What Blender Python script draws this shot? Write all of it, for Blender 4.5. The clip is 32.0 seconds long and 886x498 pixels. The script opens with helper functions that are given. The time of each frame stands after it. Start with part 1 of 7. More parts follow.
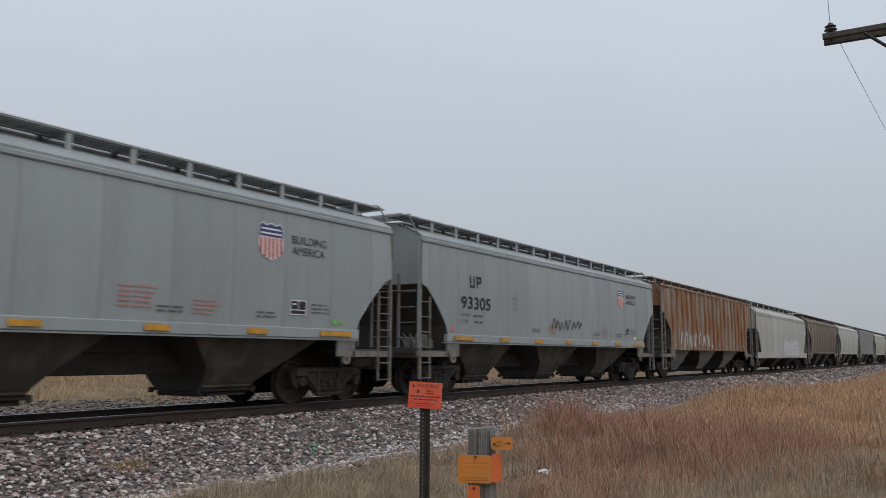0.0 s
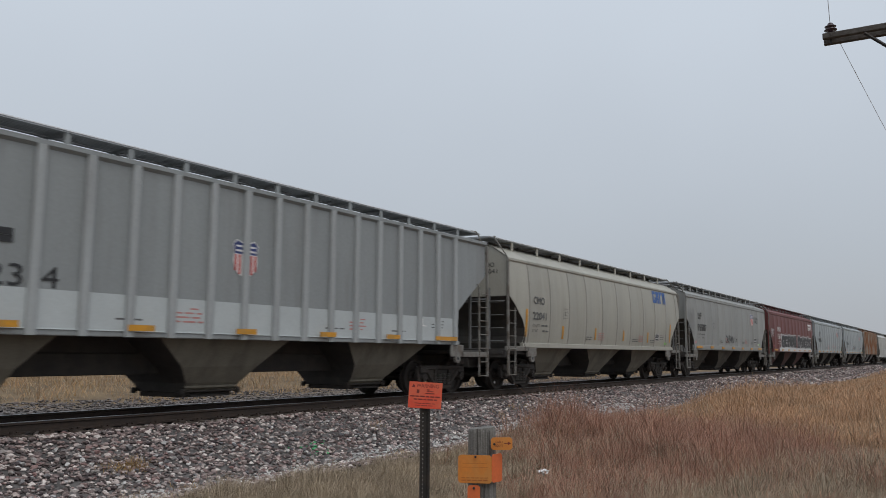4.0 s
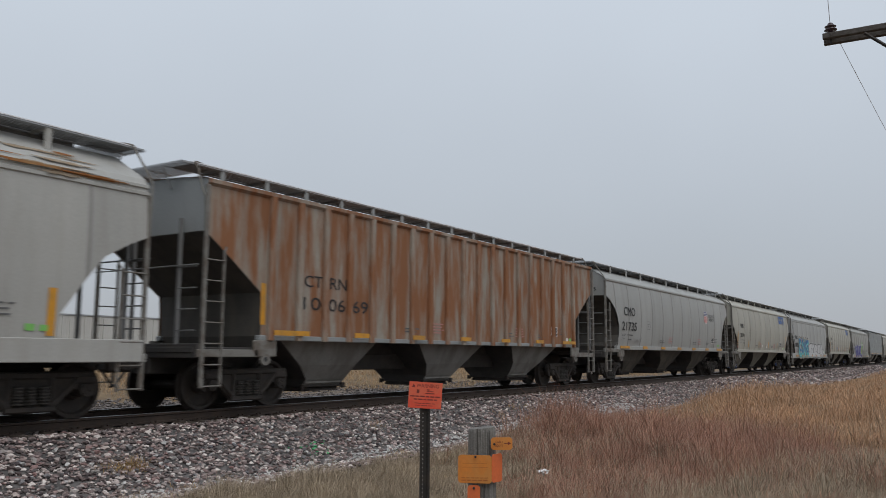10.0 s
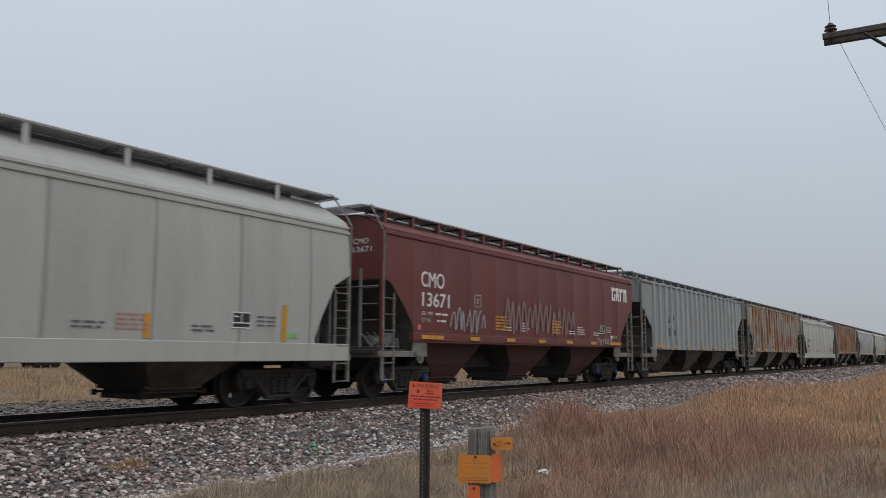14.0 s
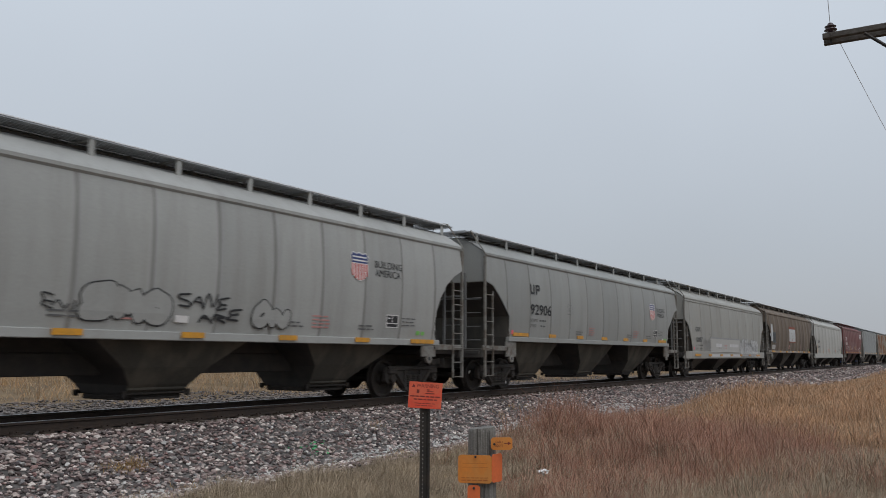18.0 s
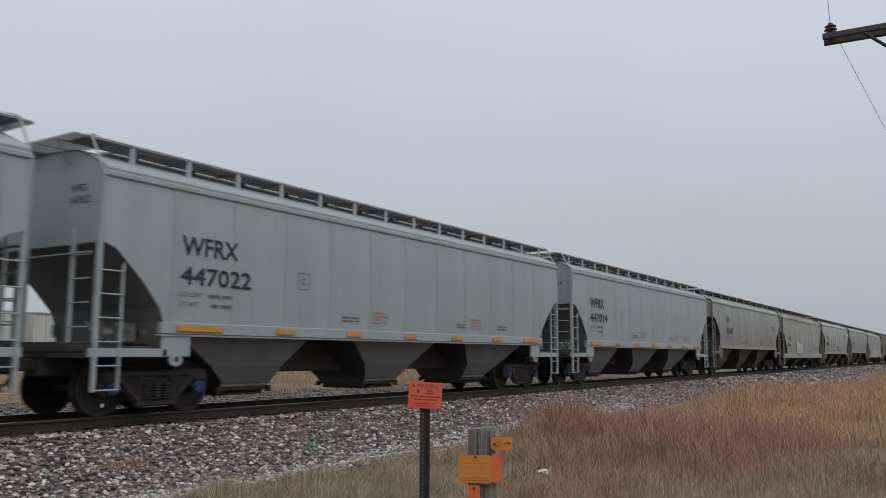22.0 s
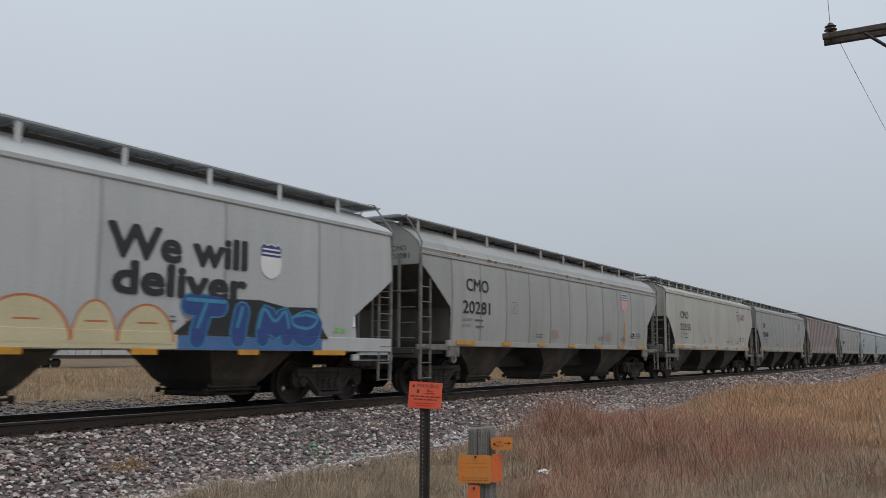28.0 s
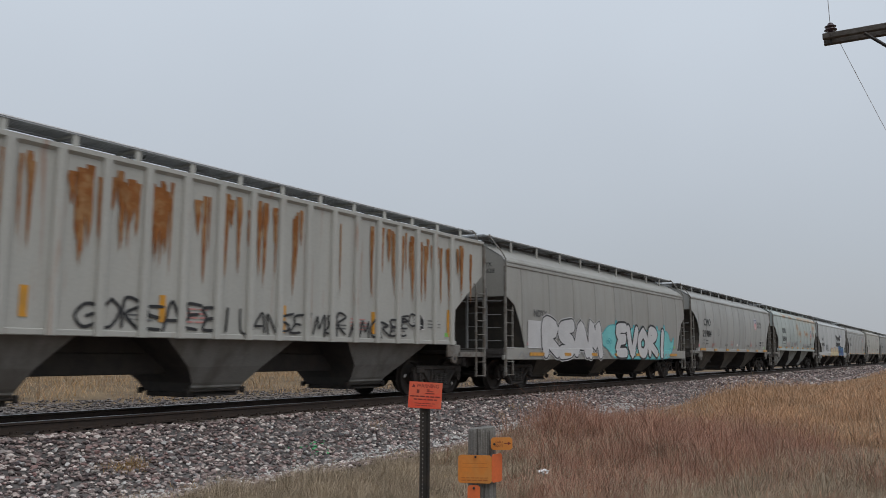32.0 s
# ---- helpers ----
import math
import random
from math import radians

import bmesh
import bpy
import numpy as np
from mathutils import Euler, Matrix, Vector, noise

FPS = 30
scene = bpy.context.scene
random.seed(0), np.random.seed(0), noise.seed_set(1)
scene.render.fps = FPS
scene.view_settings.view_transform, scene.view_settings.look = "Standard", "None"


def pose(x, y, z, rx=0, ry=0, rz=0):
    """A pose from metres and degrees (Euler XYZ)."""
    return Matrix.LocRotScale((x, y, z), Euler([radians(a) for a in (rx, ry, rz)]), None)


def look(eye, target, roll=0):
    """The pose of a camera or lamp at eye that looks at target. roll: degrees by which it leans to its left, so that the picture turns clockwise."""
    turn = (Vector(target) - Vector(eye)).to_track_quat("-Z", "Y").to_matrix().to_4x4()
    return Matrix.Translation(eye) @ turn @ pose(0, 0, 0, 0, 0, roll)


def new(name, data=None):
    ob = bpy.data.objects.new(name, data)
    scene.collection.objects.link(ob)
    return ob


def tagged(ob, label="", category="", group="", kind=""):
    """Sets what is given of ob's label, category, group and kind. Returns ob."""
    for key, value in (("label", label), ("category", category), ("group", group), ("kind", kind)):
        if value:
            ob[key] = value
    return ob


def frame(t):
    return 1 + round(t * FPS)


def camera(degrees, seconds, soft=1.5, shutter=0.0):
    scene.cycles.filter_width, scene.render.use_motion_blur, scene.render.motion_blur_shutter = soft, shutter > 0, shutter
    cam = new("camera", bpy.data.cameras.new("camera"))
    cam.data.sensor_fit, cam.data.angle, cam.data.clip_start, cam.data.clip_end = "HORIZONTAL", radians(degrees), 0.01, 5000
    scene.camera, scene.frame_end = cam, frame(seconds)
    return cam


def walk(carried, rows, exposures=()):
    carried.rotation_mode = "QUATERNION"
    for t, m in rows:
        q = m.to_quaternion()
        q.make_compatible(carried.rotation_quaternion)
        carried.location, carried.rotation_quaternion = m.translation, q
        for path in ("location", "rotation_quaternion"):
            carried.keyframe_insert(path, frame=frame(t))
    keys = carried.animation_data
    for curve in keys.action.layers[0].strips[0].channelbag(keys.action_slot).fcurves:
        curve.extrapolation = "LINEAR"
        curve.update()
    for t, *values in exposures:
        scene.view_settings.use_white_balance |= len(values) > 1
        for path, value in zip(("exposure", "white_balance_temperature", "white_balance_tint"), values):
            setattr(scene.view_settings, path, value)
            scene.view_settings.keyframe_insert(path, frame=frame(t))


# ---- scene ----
# ---- camera: stands still beside the line ----
D = 12.9785            # distance from the camera to the centre of the track
EYE = Vector((0, 0, 1.05))
YAW, PITCH, ROLL = radians(57.124), radians(7.356), 0.271
cam = camera(57.027, 32.0, soft=0.9, shutter=0.12)
AIM = EYE + 10 * Vector((math.sin(YAW) * math.cos(PITCH), math.cos(YAW) * math.cos(PITCH), math.sin(PITCH)))
walk(cam, [(0, look(EYE, AIM, ROLL)), (32, look(EYE, AIM, ROLL))])

SPEED, GAIN = 20.0405, 0.02266      # the train's speed at 16 s and how it grows


def run(t):
    """How far the train has come at t, from where it stands at 16 s."""
    return SPEED * (t - 16) + GAIN * (t - 16) ** 2 / 2


# ---- sky and sun: flat overcast ----
world = bpy.data.worlds.new("overcast_sky")
scene.world = world
world.use_nodes = True
wt = world.node_tree
wt.nodes.clear()
w_out = wt.nodes.new("ShaderNodeOutputWorld")
w_bg = wt.nodes.new("ShaderNodeBackground")
w_sky = wt.nodes.new("ShaderNodeTexSky")
w_sky.sky_type, w_sky.sun_disc = "NISHITA", False
w_sky.sun_elevation, w_sky.sun_rotation = radians(54), radians(214)
w_sky.air_density, w_sky.dust_density = 1.0, 4.0
w_scale = wt.nodes.new("ShaderNodeMix")
w_scale.data_type, w_scale.blend_type = "RGBA", "MULTIPLY"
w_scale.inputs["Factor"].default_value = 1.0
w_scale.inputs["B"].default_value = (0.09, 0.09, 0.09, 1)
wt.links.new(w_sky.outputs["Color"], w_scale.inputs["A"])
# cloud deck: even grey-blue, a little darker and warmer low down, with faint billows
w_co = wt.nodes.new("ShaderNodeTexCoord")
w_sep = wt.nodes.new("ShaderNodeSeparateXYZ")
wt.links.new(w_co.outputs["Generated"], w_sep.inputs[0])
w_ramp = wt.nodes.new("ShaderNodeValToRGB")
els = w_ramp.color_ramp.elements
els[0].position, els[0].color = 0.0, (0.44, 0.465, 0.50, 1)
els[1].position, els[1].color = 1.0, (0.80, 0.87, 0.97, 1)
e = els.new(0.12); e.color = (0.485, 0.528, 0.582, 1)
e = els.new(0.42); e.color = (0.635, 0.70, 0.78, 1)
wt.links.new(w_sep.outputs["Z"], w_ramp.inputs["Fac"])
w_noise = wt.nodes.new("ShaderNodeTexNoise")
w_noise.inputs["Scale"].default_value, w_noise.inputs["Detail"].default_value = 2.2, 3
wt.links.new(w_co.outputs["Generated"], w_noise.inputs["Vector"])
w_map = wt.nodes.new("ShaderNodeMapRange")
w_map.inputs["To Min"].default_value, w_map.inputs["To Max"].default_value = 0.93, 1.07
wt.links.new(w_noise.outputs["Fac"], w_map.inputs["Value"])
w_mul = wt.nodes.new("ShaderNodeMix")
w_mul.data_type, w_mul.blend_type = "RGBA", "MULTIPLY"
w_mul.inputs["Factor"].default_value = 1.0
wt.links.new(w_ramp.outputs["Color"], w_mul.inputs["A"])
wt.links.new(w_map.outputs["Result"], w_mul.inputs["B"])
w_mix = wt.nodes.new("ShaderNodeMix")
w_mix.data_type = "RGBA"
w_mix.inputs["Factor"].default_value = 0.9
wt.links.new(w_scale.outputs["Result"], w_mix.inputs["A"])
wt.links.new(w_mul.outputs["Result"], w_mix.inputs["B"])
wt.links.new(w_mix.outputs["Result"], w_bg.inputs["Color"])
w_bg.inputs["Strength"].default_value = 1.0
wt.links.new(w_bg.outputs["Background"], w_out.inputs["Surface"])
sun = new("sun", bpy.data.lights.new("sun", "SUN"))
sun.data.energy, sun.data.angle, sun.data.color = 0.85, radians(40), (1, 0.97, 0.93)
sun.matrix_world = look((0, 0, 30), (12, 18, 0))
scene.view_settings.exposure = 0.0


# ---- materials ----
def mat(name, rgb, rough=0.8, metal=0.0, vary=0.25, scale=3.0, fine=40.0, bump=0.15, second=None, amount=0.5, stretch=(1, 1, 1),
        coat=None, edge=(0.45, 0.6), island=False):
    """A surface with colour variation at two scales, an optional second tone (rust, dirt) that breaks through, and relief."""
    m = bpy.data.materials.new(name)
    m.use_nodes = True
    nt = m.node_tree
    b = nt.nodes["Principled BSDF"]
    b.inputs["Roughness"].default_value, b.inputs["Metallic"].default_value = rough, metal
    if rough >= 0.9:
        b.inputs["Specular IOR Level"].default_value = 0.12
    co = nt.nodes.new("ShaderNodeTexCoord")
    info = nt.nodes.new("ShaderNodeObjectInfo")
    mp = nt.nodes.new("ShaderNodeMapping")
    mp.inputs["Scale"].default_value = stretch
    nt.links.new(co.outputs["Object"], mp.inputs["Vector"])
    big, small = nt.nodes.new("ShaderNodeTexNoise"), nt.nodes.new("ShaderNodeTexNoise")
    big.noise_dimensions = "4D"
    big.inputs["Scale"].default_value, small.inputs["Scale"].default_value = scale, fine
    big.inputs["Detail"].default_value = small.inputs["Detail"].default_value = 4
    w = nt.nodes.new("ShaderNodeMath")
    w.operation = "MULTIPLY"
    w.inputs[1].default_value = 40
    nt.links.new(info.outputs["Random"], w.inputs[0])
    nt.links.new(w.outputs[0], big.inputs["W"])
    nt.links.new(mp.outputs["Vector"], big.inputs["Vector"])
    nt.links.new(co.outputs["Object"], small.inputs["Vector"])
    add = nt.nodes.new("ShaderNodeMath")
    add.operation = "ADD"
    nt.links.new(big.outputs["Fac"], add.inputs[0])
    nt.links.new(small.outputs["Fac"], add.inputs[1])
    rng = nt.nodes.new("ShaderNodeMapRange")
    rng.inputs["From Min"].default_value, rng.inputs["From Max"].default_value = 0.55, 1.45
    rng.inputs["To Min"].default_value, rng.inputs["To Max"].default_value = 1 - vary, 1 + vary
    nt.links.new(add.outputs[0], rng.inputs["Value"])
    mul = nt.nodes.new("ShaderNodeMix")
    mul.data_type, mul.blend_type = "RGBA", "MULTIPLY"
    mul.inputs["Factor"].default_value = 1
    mul.inputs["A"].default_value = (*rgb, 1)
    nt.links.new(rng.outputs["Result"], mul.inputs["B"])
    colour = mul.outputs["Result"]
    if island:
        geo = nt.nodes.new("ShaderNodeNewGeometry")
        ramp = nt.nodes.new("ShaderNodeValToRGB")
        tones = island
        ramp.color_ramp.elements[0].color = (*tones[0], 1)
        ramp.color_ramp.elements[1].color = (*tones[-1], 1)
        for i, tone in enumerate(tones[1:-1], 1):
            ramp.color_ramp.elements.new(i / (len(tones) - 1)).color = (*tone, 1)
        nt.links.new(geo.outputs["Random Per Island"], ramp.inputs["Fac"])
        nt.links.new(ramp.outputs["Color"], mul.inputs["A"])
    if second:
        spot = nt.nodes.new("ShaderNodeTexNoise")
        spot.noise_dimensions = "4D"
        spot.inputs["Scale"].default_value, spot.inputs["Detail"].default_value = scale * 1.7, 7
        spot.inputs["Roughness"].default_value = 0.62
        nt.links.new(mp.outputs["Vector"], spot.inputs["Vector"])
        nt.links.new(w.outputs[0], spot.inputs["W"])
        cut = nt.nodes.new("ShaderNodeMapRange")
        cut.inputs["From Min"].default_value, cut.inputs["From Max"].default_value = edge
        cut.inputs["To Max"].default_value = amount
        nt.links.new(spot.outputs["Fac"], cut.inputs["Value"])
        mix = nt.nodes.new("ShaderNodeMix")
        mix.data_type = "RGBA"
        mix.inputs["B"].default_value = (*second, 1)
        nt.links.new(cut.outputs["Result"], mix.inputs["Factor"])
        nt.links.new(colour, mix.inputs["A"])
        colour = mix.outputs["Result"]
    nt.links.new(colour, b.inputs["Base Color"])
    if bump:
        bp = nt.nodes.new("ShaderNodeBump")
        bp.inputs["Strength"].default_value, bp.inputs["Distance"].default_value = bump, 0.01
        nt.links.new(small.outputs["Fac"], bp.inputs["Height"])
        nt.links.new(bp.outputs["Normal"], b.inputs["Normal"])
    return m


def paint(name, rgb, dirt=(0.16, 0.14, 0.11), amount=0.3, edge=(0.5, 0.72), rough=0.55, stretch=(2.2, 1, 0.25), vary=0.12):
    """Weathered enamel on sheet steel, with streaks that run down."""
    return mat(name, rgb, rough, 0.0, vary, 1.0, 25, 0.05, dirt, amount, stretch, edge=edge)


STEEL_DARK = mat("grimy_cast_steel", (0.034, 0.030, 0.027), 0.85, 0.1, 0.35, 4, 60, 0.3, (0.055, 0.042, 0.033), 0.6)
WHEEL_STEEL = mat("wheel_steel", (0.034, 0.029, 0.026), 0.7, 0.3, 0.3, 4, 60, 0.2, (0.055, 0.042, 0.032), 0.5)
RAIL_RUST = mat("rusty_rail", (0.050, 0.037, 0.030), 0.8, 0.3, 0.3, 3, 50, 0.3, (0.075, 0.048, 0.034), 0.5)
RAIL_TOP = mat("worn_rail_head", (0.32, 0.32, 0.33), 0.35, 0.8, 0.15, 6, 60, 0.05)
TIE_WOOD = mat("weathered_sleeper_wood", (0.07, 0.055, 0.045), 0.9, 0, 0.35, 5, 60, 0.5, (0.14, 0.12, 0.10), 0.6)
BLACK_AND_SHADE = mat("black_end_paint", (0.046, 0.042, 0.040), 0.8, 0, 0.3, 2, 40, 0.1, (0.07, 0.062, 0.052), 0.6)
EDGE_HIGHLIGHT = mat("bright_zinc_edge", (0.80, 0.81, 0.82), 0.5, 0, 0.08, 4, 60, 0)
GALV = mat("galvanised_grating", (0.34, 0.35, 0.36), 0.6, 0.3, 0.15, 4, 60, 0.1)
YELLOW = mat("yellow_reflector", (0.60, 0.275, 0.02), 0.45, 0, 0.12, 3, 40, 0.0, (0.30, 0.18, 0.05), 0.5)
BLACK_INK = mat("black_stencil_paint", (0.022, 0.022, 0.024), 0.6, 0, 0.2, 3, 40, 0)
GREY_INK = mat("faded_stencil_paint", (0.115, 0.115, 0.115), 0.7, 0, 0.2, 3, 40, 0)
WHITE_INK = mat("white_stencil_paint", (0.72, 0.70, 0.68), 0.6, 0, 0.12, 3, 40, 0)
BLUE_INK = mat("blue_logo_paint", (0.03, 0.045, 0.16), 0.5, 0, 0.15, 3, 40, 0)
SKYBLUE_INK = mat("bright_blue_logo_paint", (0.035, 0.11, 0.33), 0.5, 0, 0.15, 3, 40, 0)
RED_INK = mat("red_logo_paint", (0.52, 0.07, 0.06), 0.5, 0, 0.15, 3, 40, 0)
PINK_INK = mat("faded_red_stencil_paint", (0.47, 0.22, 0.20), 0.6, 0, 0.15, 3, 40, 0)
GREEN_TAG = mat("green_sticker", (0.20, 0.50, 0.12), 0.5, 0, 0.1, 3, 40, 0)
PINK_TAG = mat("pink_sticker", (0.80, 0.14, 0.18), 0.5, 0, 0.1, 3, 40, 0)
BEARING_BLUE = mat("blue_bearing_cap", (0.035, 0.07, 0.19), 0.5, 0.2, 0.2, 5, 60, 0)
RUBBER = mat("black_rubber_hose", (0.025, 0.025, 0.025), 0.7, 0, 0.2, 5, 60, 0.1)
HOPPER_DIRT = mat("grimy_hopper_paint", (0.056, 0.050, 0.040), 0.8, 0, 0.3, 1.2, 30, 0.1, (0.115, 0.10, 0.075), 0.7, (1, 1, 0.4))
HOPPER_GREY = mat("dark_grey_hopper_paint", (0.165, 0.167, 0.168), 0.75, 0, 0.2, 1.2, 30, 0.1, (0.20, 0.19, 0.17), 0.5, (1, 1, 0.4))
GRIMY_GREY = mat("grimy_grey_gear_paint", (0.19, 0.182, 0.165), 0.75, 0, 0.25, 2.5, 40, 0.1, (0.10, 0.075, 0.055), 0.75)
END_SHADE = mat("grimy_black_slope_sheet", (0.066, 0.060, 0.053), 0.8, 0, 0.3, 1.5, 40, 0.1, (0.10, 0.088, 0.07), 0.6, (1, 1, 0.4))
HATCH_DARK = mat("sooty_roof_hatch_paint", (0.17, 0.17, 0.168), 0.8, 0, 0.25, 2, 40, 0.1)
HOPPER_TAN = mat("dusty_tan_hopper_paint", (0.175, 0.16, 0.125), 0.8, 0, 0.25, 1.2, 30, 0.1, (0.10, 0.09, 0.07), 0.7, (1, 1, 0.4))
HOPPER_PALE = mat("dusty_pale_hopper_paint", (0.20, 0.195, 0.18), 0.8, 0, 0.25, 1.2, 30, 0.1, (0.11, 0.10, 0.085), 0.7, (1, 1, 0.4))
HOPPER_RED = mat("grimy_red_hopper_paint", (0.085, 0.030, 0.026), 0.8, 0, 0.3, 1.2, 30, 0.1, (0.05, 0.04, 0.035), 0.7, (1, 1, 0.4))


# ---- mesh helpers ----
def mesh_of(name, bm, mats, smooth=False):
    me = bpy.data.meshes.new(name)
    bmesh.ops.recalc_face_normals(bm, faces=bm.faces)
    bm.to_mesh(me)
    bm.free()
    for m in (mats if isinstance(mats, (list, tuple)) else [mats]):
        me.materials.append(m)
    if smooth:
        me.polygons.foreach_set("use_smooth", [True] * len(me.polygons))
    return me


def place(name, me, parent=None, m=None, label=""):
    """A mesh as one object, under a thing or a part."""
    ob = new(name, me)
    if parent:
        ob.parent = parent
    if m is not None:
        ob.matrix_basis = m
    return tagged(ob, label)


def part(name, bm, material, parent, label="", m=None, smooth=False):
    return place(name, mesh_of(name, bm, material, smooth), parent, m, label)


def box(bm, x0, x1, y0, y1, z0, z1, index=0, bevel=0.0):
    r = bmesh.ops.create_cube(bm, size=1, matrix=Matrix.Translation(((x0 + x1) / 2, (y0 + y1) / 2, (z0 + z1) / 2)) @ Matrix.Diagonal((abs(x1 - x0), abs(y1 - y0), abs(z1 - z0), 1)))
    faces = {f for v in r["verts"] for f in v.link_faces}
    for f in faces:
        f.material_index = index
    if bevel:
        bmesh.ops.bevel(bm, geom=list({e for v in r["verts"] for e in v.link_edges}), offset=bevel, segments=1, affect="EDGES")


def bar(bm, a, b, r, n=6, index=0):
    a, b = Vector(a), Vector(b)
    d = b - a
    m = Matrix.Translation((a + b) / 2) @ d.to_track_quat("Z", "Y").to_matrix().to_4x4()
    v = bmesh.ops.create_cone(bm, cap_ends=True, segments=n, radius1=r, radius2=r, depth=d.length, matrix=m)["verts"]
    for f in {f for q in v for f in q.link_faces}:
        f.material_index = index


def prism(bm, pts, y0, y1, index=0):
    """An outline in x and z, given depth from y0 to y1."""
    a = [bm.verts.new((x, y0, z)) for x, z in pts]
    b = [bm.verts.new((x, y1, z)) for x, z in pts]
    fs = [bm.faces.new(a), bm.faces.new(b[::-1])]
    for i in range(len(pts)):
        j = (i + 1) % len(pts)
        fs.append(bm.faces.new((a[i], b[i], b[j], a[j])))
    for f in fs:
        f.material_index = index


def boxes(name, list_of, material):
    """Many plain bars as one mesh, each x0, x1, y0, y1, z0, z1."""
    vs, fs = [], []
    for x0, x1, y0, y1, z0, z1 in list_of:
        i = len(vs)
        vs += [(x, y, z) for z in (z0, z1) for y in (y0, y1) for x in (x0, x1)]
        fs += [(i, i + 2, i + 3, i + 1), (i + 4, i + 5, i + 7, i + 6), (i, i + 1, i + 5, i + 4), (i + 2, i + 6, i + 7, i + 3), (i, i + 4, i + 6, i + 2), (i + 1, i + 3, i + 7, i + 5)]
    me = bpy.data.meshes.new(name)
    me.from_pydata(vs, [], fs)
    me.materials.append(material)
    return me


def empty(name, m, label, category, group=""):
    ob = new(name)
    ob.matrix_basis = m
    return tagged(ob, label, category, group)




# ---- ground, ballast and track ----
def ground_height(x, y):
    """Height of the earth and gravel, rail tops at zero: a ballast bank under the line, grass flats on both sides."""
    d = abs(y - D)
    bank = -0.215 if d < 1.40 else max(-1.02, -0.215 - (d - 1.40) * 0.53)
    if y < D:
        low = -1.0 + 0.10 * math.exp(-((y - 8.6) / 1.2) ** 2) + max(0, (7.0 - y)) * 0.035
        low += 0.30 * (1 / (1 + math.exp(-(x - 26) / 5))) * (1 / (1 + math.exp((y - 7.5) / 1.2)))
    else:
        low = -0.55 - 0.0 * y + 0.25 / (1 + math.exp(-(y - 34) / 3)) + 0.2 * math.exp(-((y - 31) / 4) ** 2)
        bank = max(bank, -0.5)
    z = max(bank, low) if d < 4.5 else low
    fade = 1 / (1 + math.exp(-(d - 5) * 2))
    z += fade * 0.10 * (noise.noise((x * 0.25, y * 0.25, 0)) + 0.4 * noise.noise((x * 0.9, y * 0.9, 3)))
    return z


def spaced(lo, hi, fine_lo, fine_hi, step, grow=1.25):
    xs = list(np.arange(fine_lo, fine_hi, step))
    s, x = step, fine_hi
    while x < hi:
        xs.append(x)
        s *= grow
        x += s
    s, x = step, fine_lo
    while x > lo:
        s *= grow
        x -= s
        xs.insert(0, x)
    return xs + [hi]


gx, gy = spaced(-1500, 4500, -10, 60, 0.8), spaced(-1500, 3000, -6, 40, 0.35)
verts = [(x, y, ground_height(x, y)) for x in gx for y in gy]
ny = len(gy)
faces = [(i * ny + j, (i + 1) * ny + j, (i + 1) * ny + j + 1, i * ny + j + 1) for i in range(len(gx) - 1) for j in range(ny - 1)]
me = bpy.data.meshes.new("ground")
me.from_pydata(verts, [], faces)
me.polygons.foreach_set("use_smooth", [True] * len(faces))


def ground_material():
    m = mat("dry_prairie_and_gravel", (0.195, 0.14, 0.085), 0.95, 0, 0.45, 0.5, 9, 0.6, (0.115, 0.085, 0.058), 0.8)
    nt = m.node_tree
    b = nt.nodes["Principled BSDF"]
    earth = b.inputs["Base Color"].links[0].from_socket
    co = nt.nodes.new("ShaderNodeTexCoord")
    sep = nt.nodes.new("ShaderNodeSeparateXYZ")
    nt.links.new(co.outputs["Object"], sep.inputs[0])
    vor = nt.nodes.new("ShaderNodeTexVoronoi")
    vor.inputs["Scale"].default_value = 16
    nt.links.new(co.outputs["Object"], vor.inputs["Vector"])
    ramp = nt.nodes.new("ShaderNodeValToRGB")
    ramp.color_ramp.elements[0].color, ramp.color_ramp.elements[1].color = (0.05, 0.047, 0.046, 1), (0.19, 0.175, 0.168, 1)
    nt.links.new(vor.outputs["Color"], ramp.inputs["Fac"])
    wob = nt.nodes.new("ShaderNodeTexNoise")
    wob.inputs["Scale"].default_value = 0.7
    nt.links.new(co.outputs["Object"], wob.inputs["Vector"])
    mad = nt.nodes.new("ShaderNodeMath")
    mad.operation = "MULTIPLY_ADD"
    mad.inputs[1].default_value = 1.6
    nt.links.new(wob.outputs["Fac"], mad.inputs[0])
    nt.links.new(sep.outputs["Y"], mad.inputs[2])
    lo, hi = nt.nodes.new("ShaderNodeMapRange"), nt.nodes.new("ShaderNodeMapRange")
    lo.inputs["From Min"].default_value, lo.inputs["From Max"].default_value = 9.6, 10.2
    hi.inputs["From Min"].default_value, hi.inputs["From Max"].default_value = 24.0, 22.0
    for q in (lo, hi):
        nt.links.new(mad.outputs[0], q.inputs["Value"])
    both = nt.nodes.new("ShaderNodeMath")
    both.operation = "MULTIPLY"
    nt.links.new(lo.outputs[0], both.inputs[0])
    nt.links.new(hi.outputs[0], both.inputs[1])
    mix = nt.nodes.new("ShaderNodeMix")
    mix.data_type = "RGBA"
    nt.links.new(both.outputs[0], mix.inputs["Factor"])
    nt.links.new(earth, mix.inputs["A"])
    nt.links.new(ramp.outputs["Color"], mix.inputs["B"])
    nt.links.new(mix.outputs["Result"], b.inputs["Base Color"])
    return m


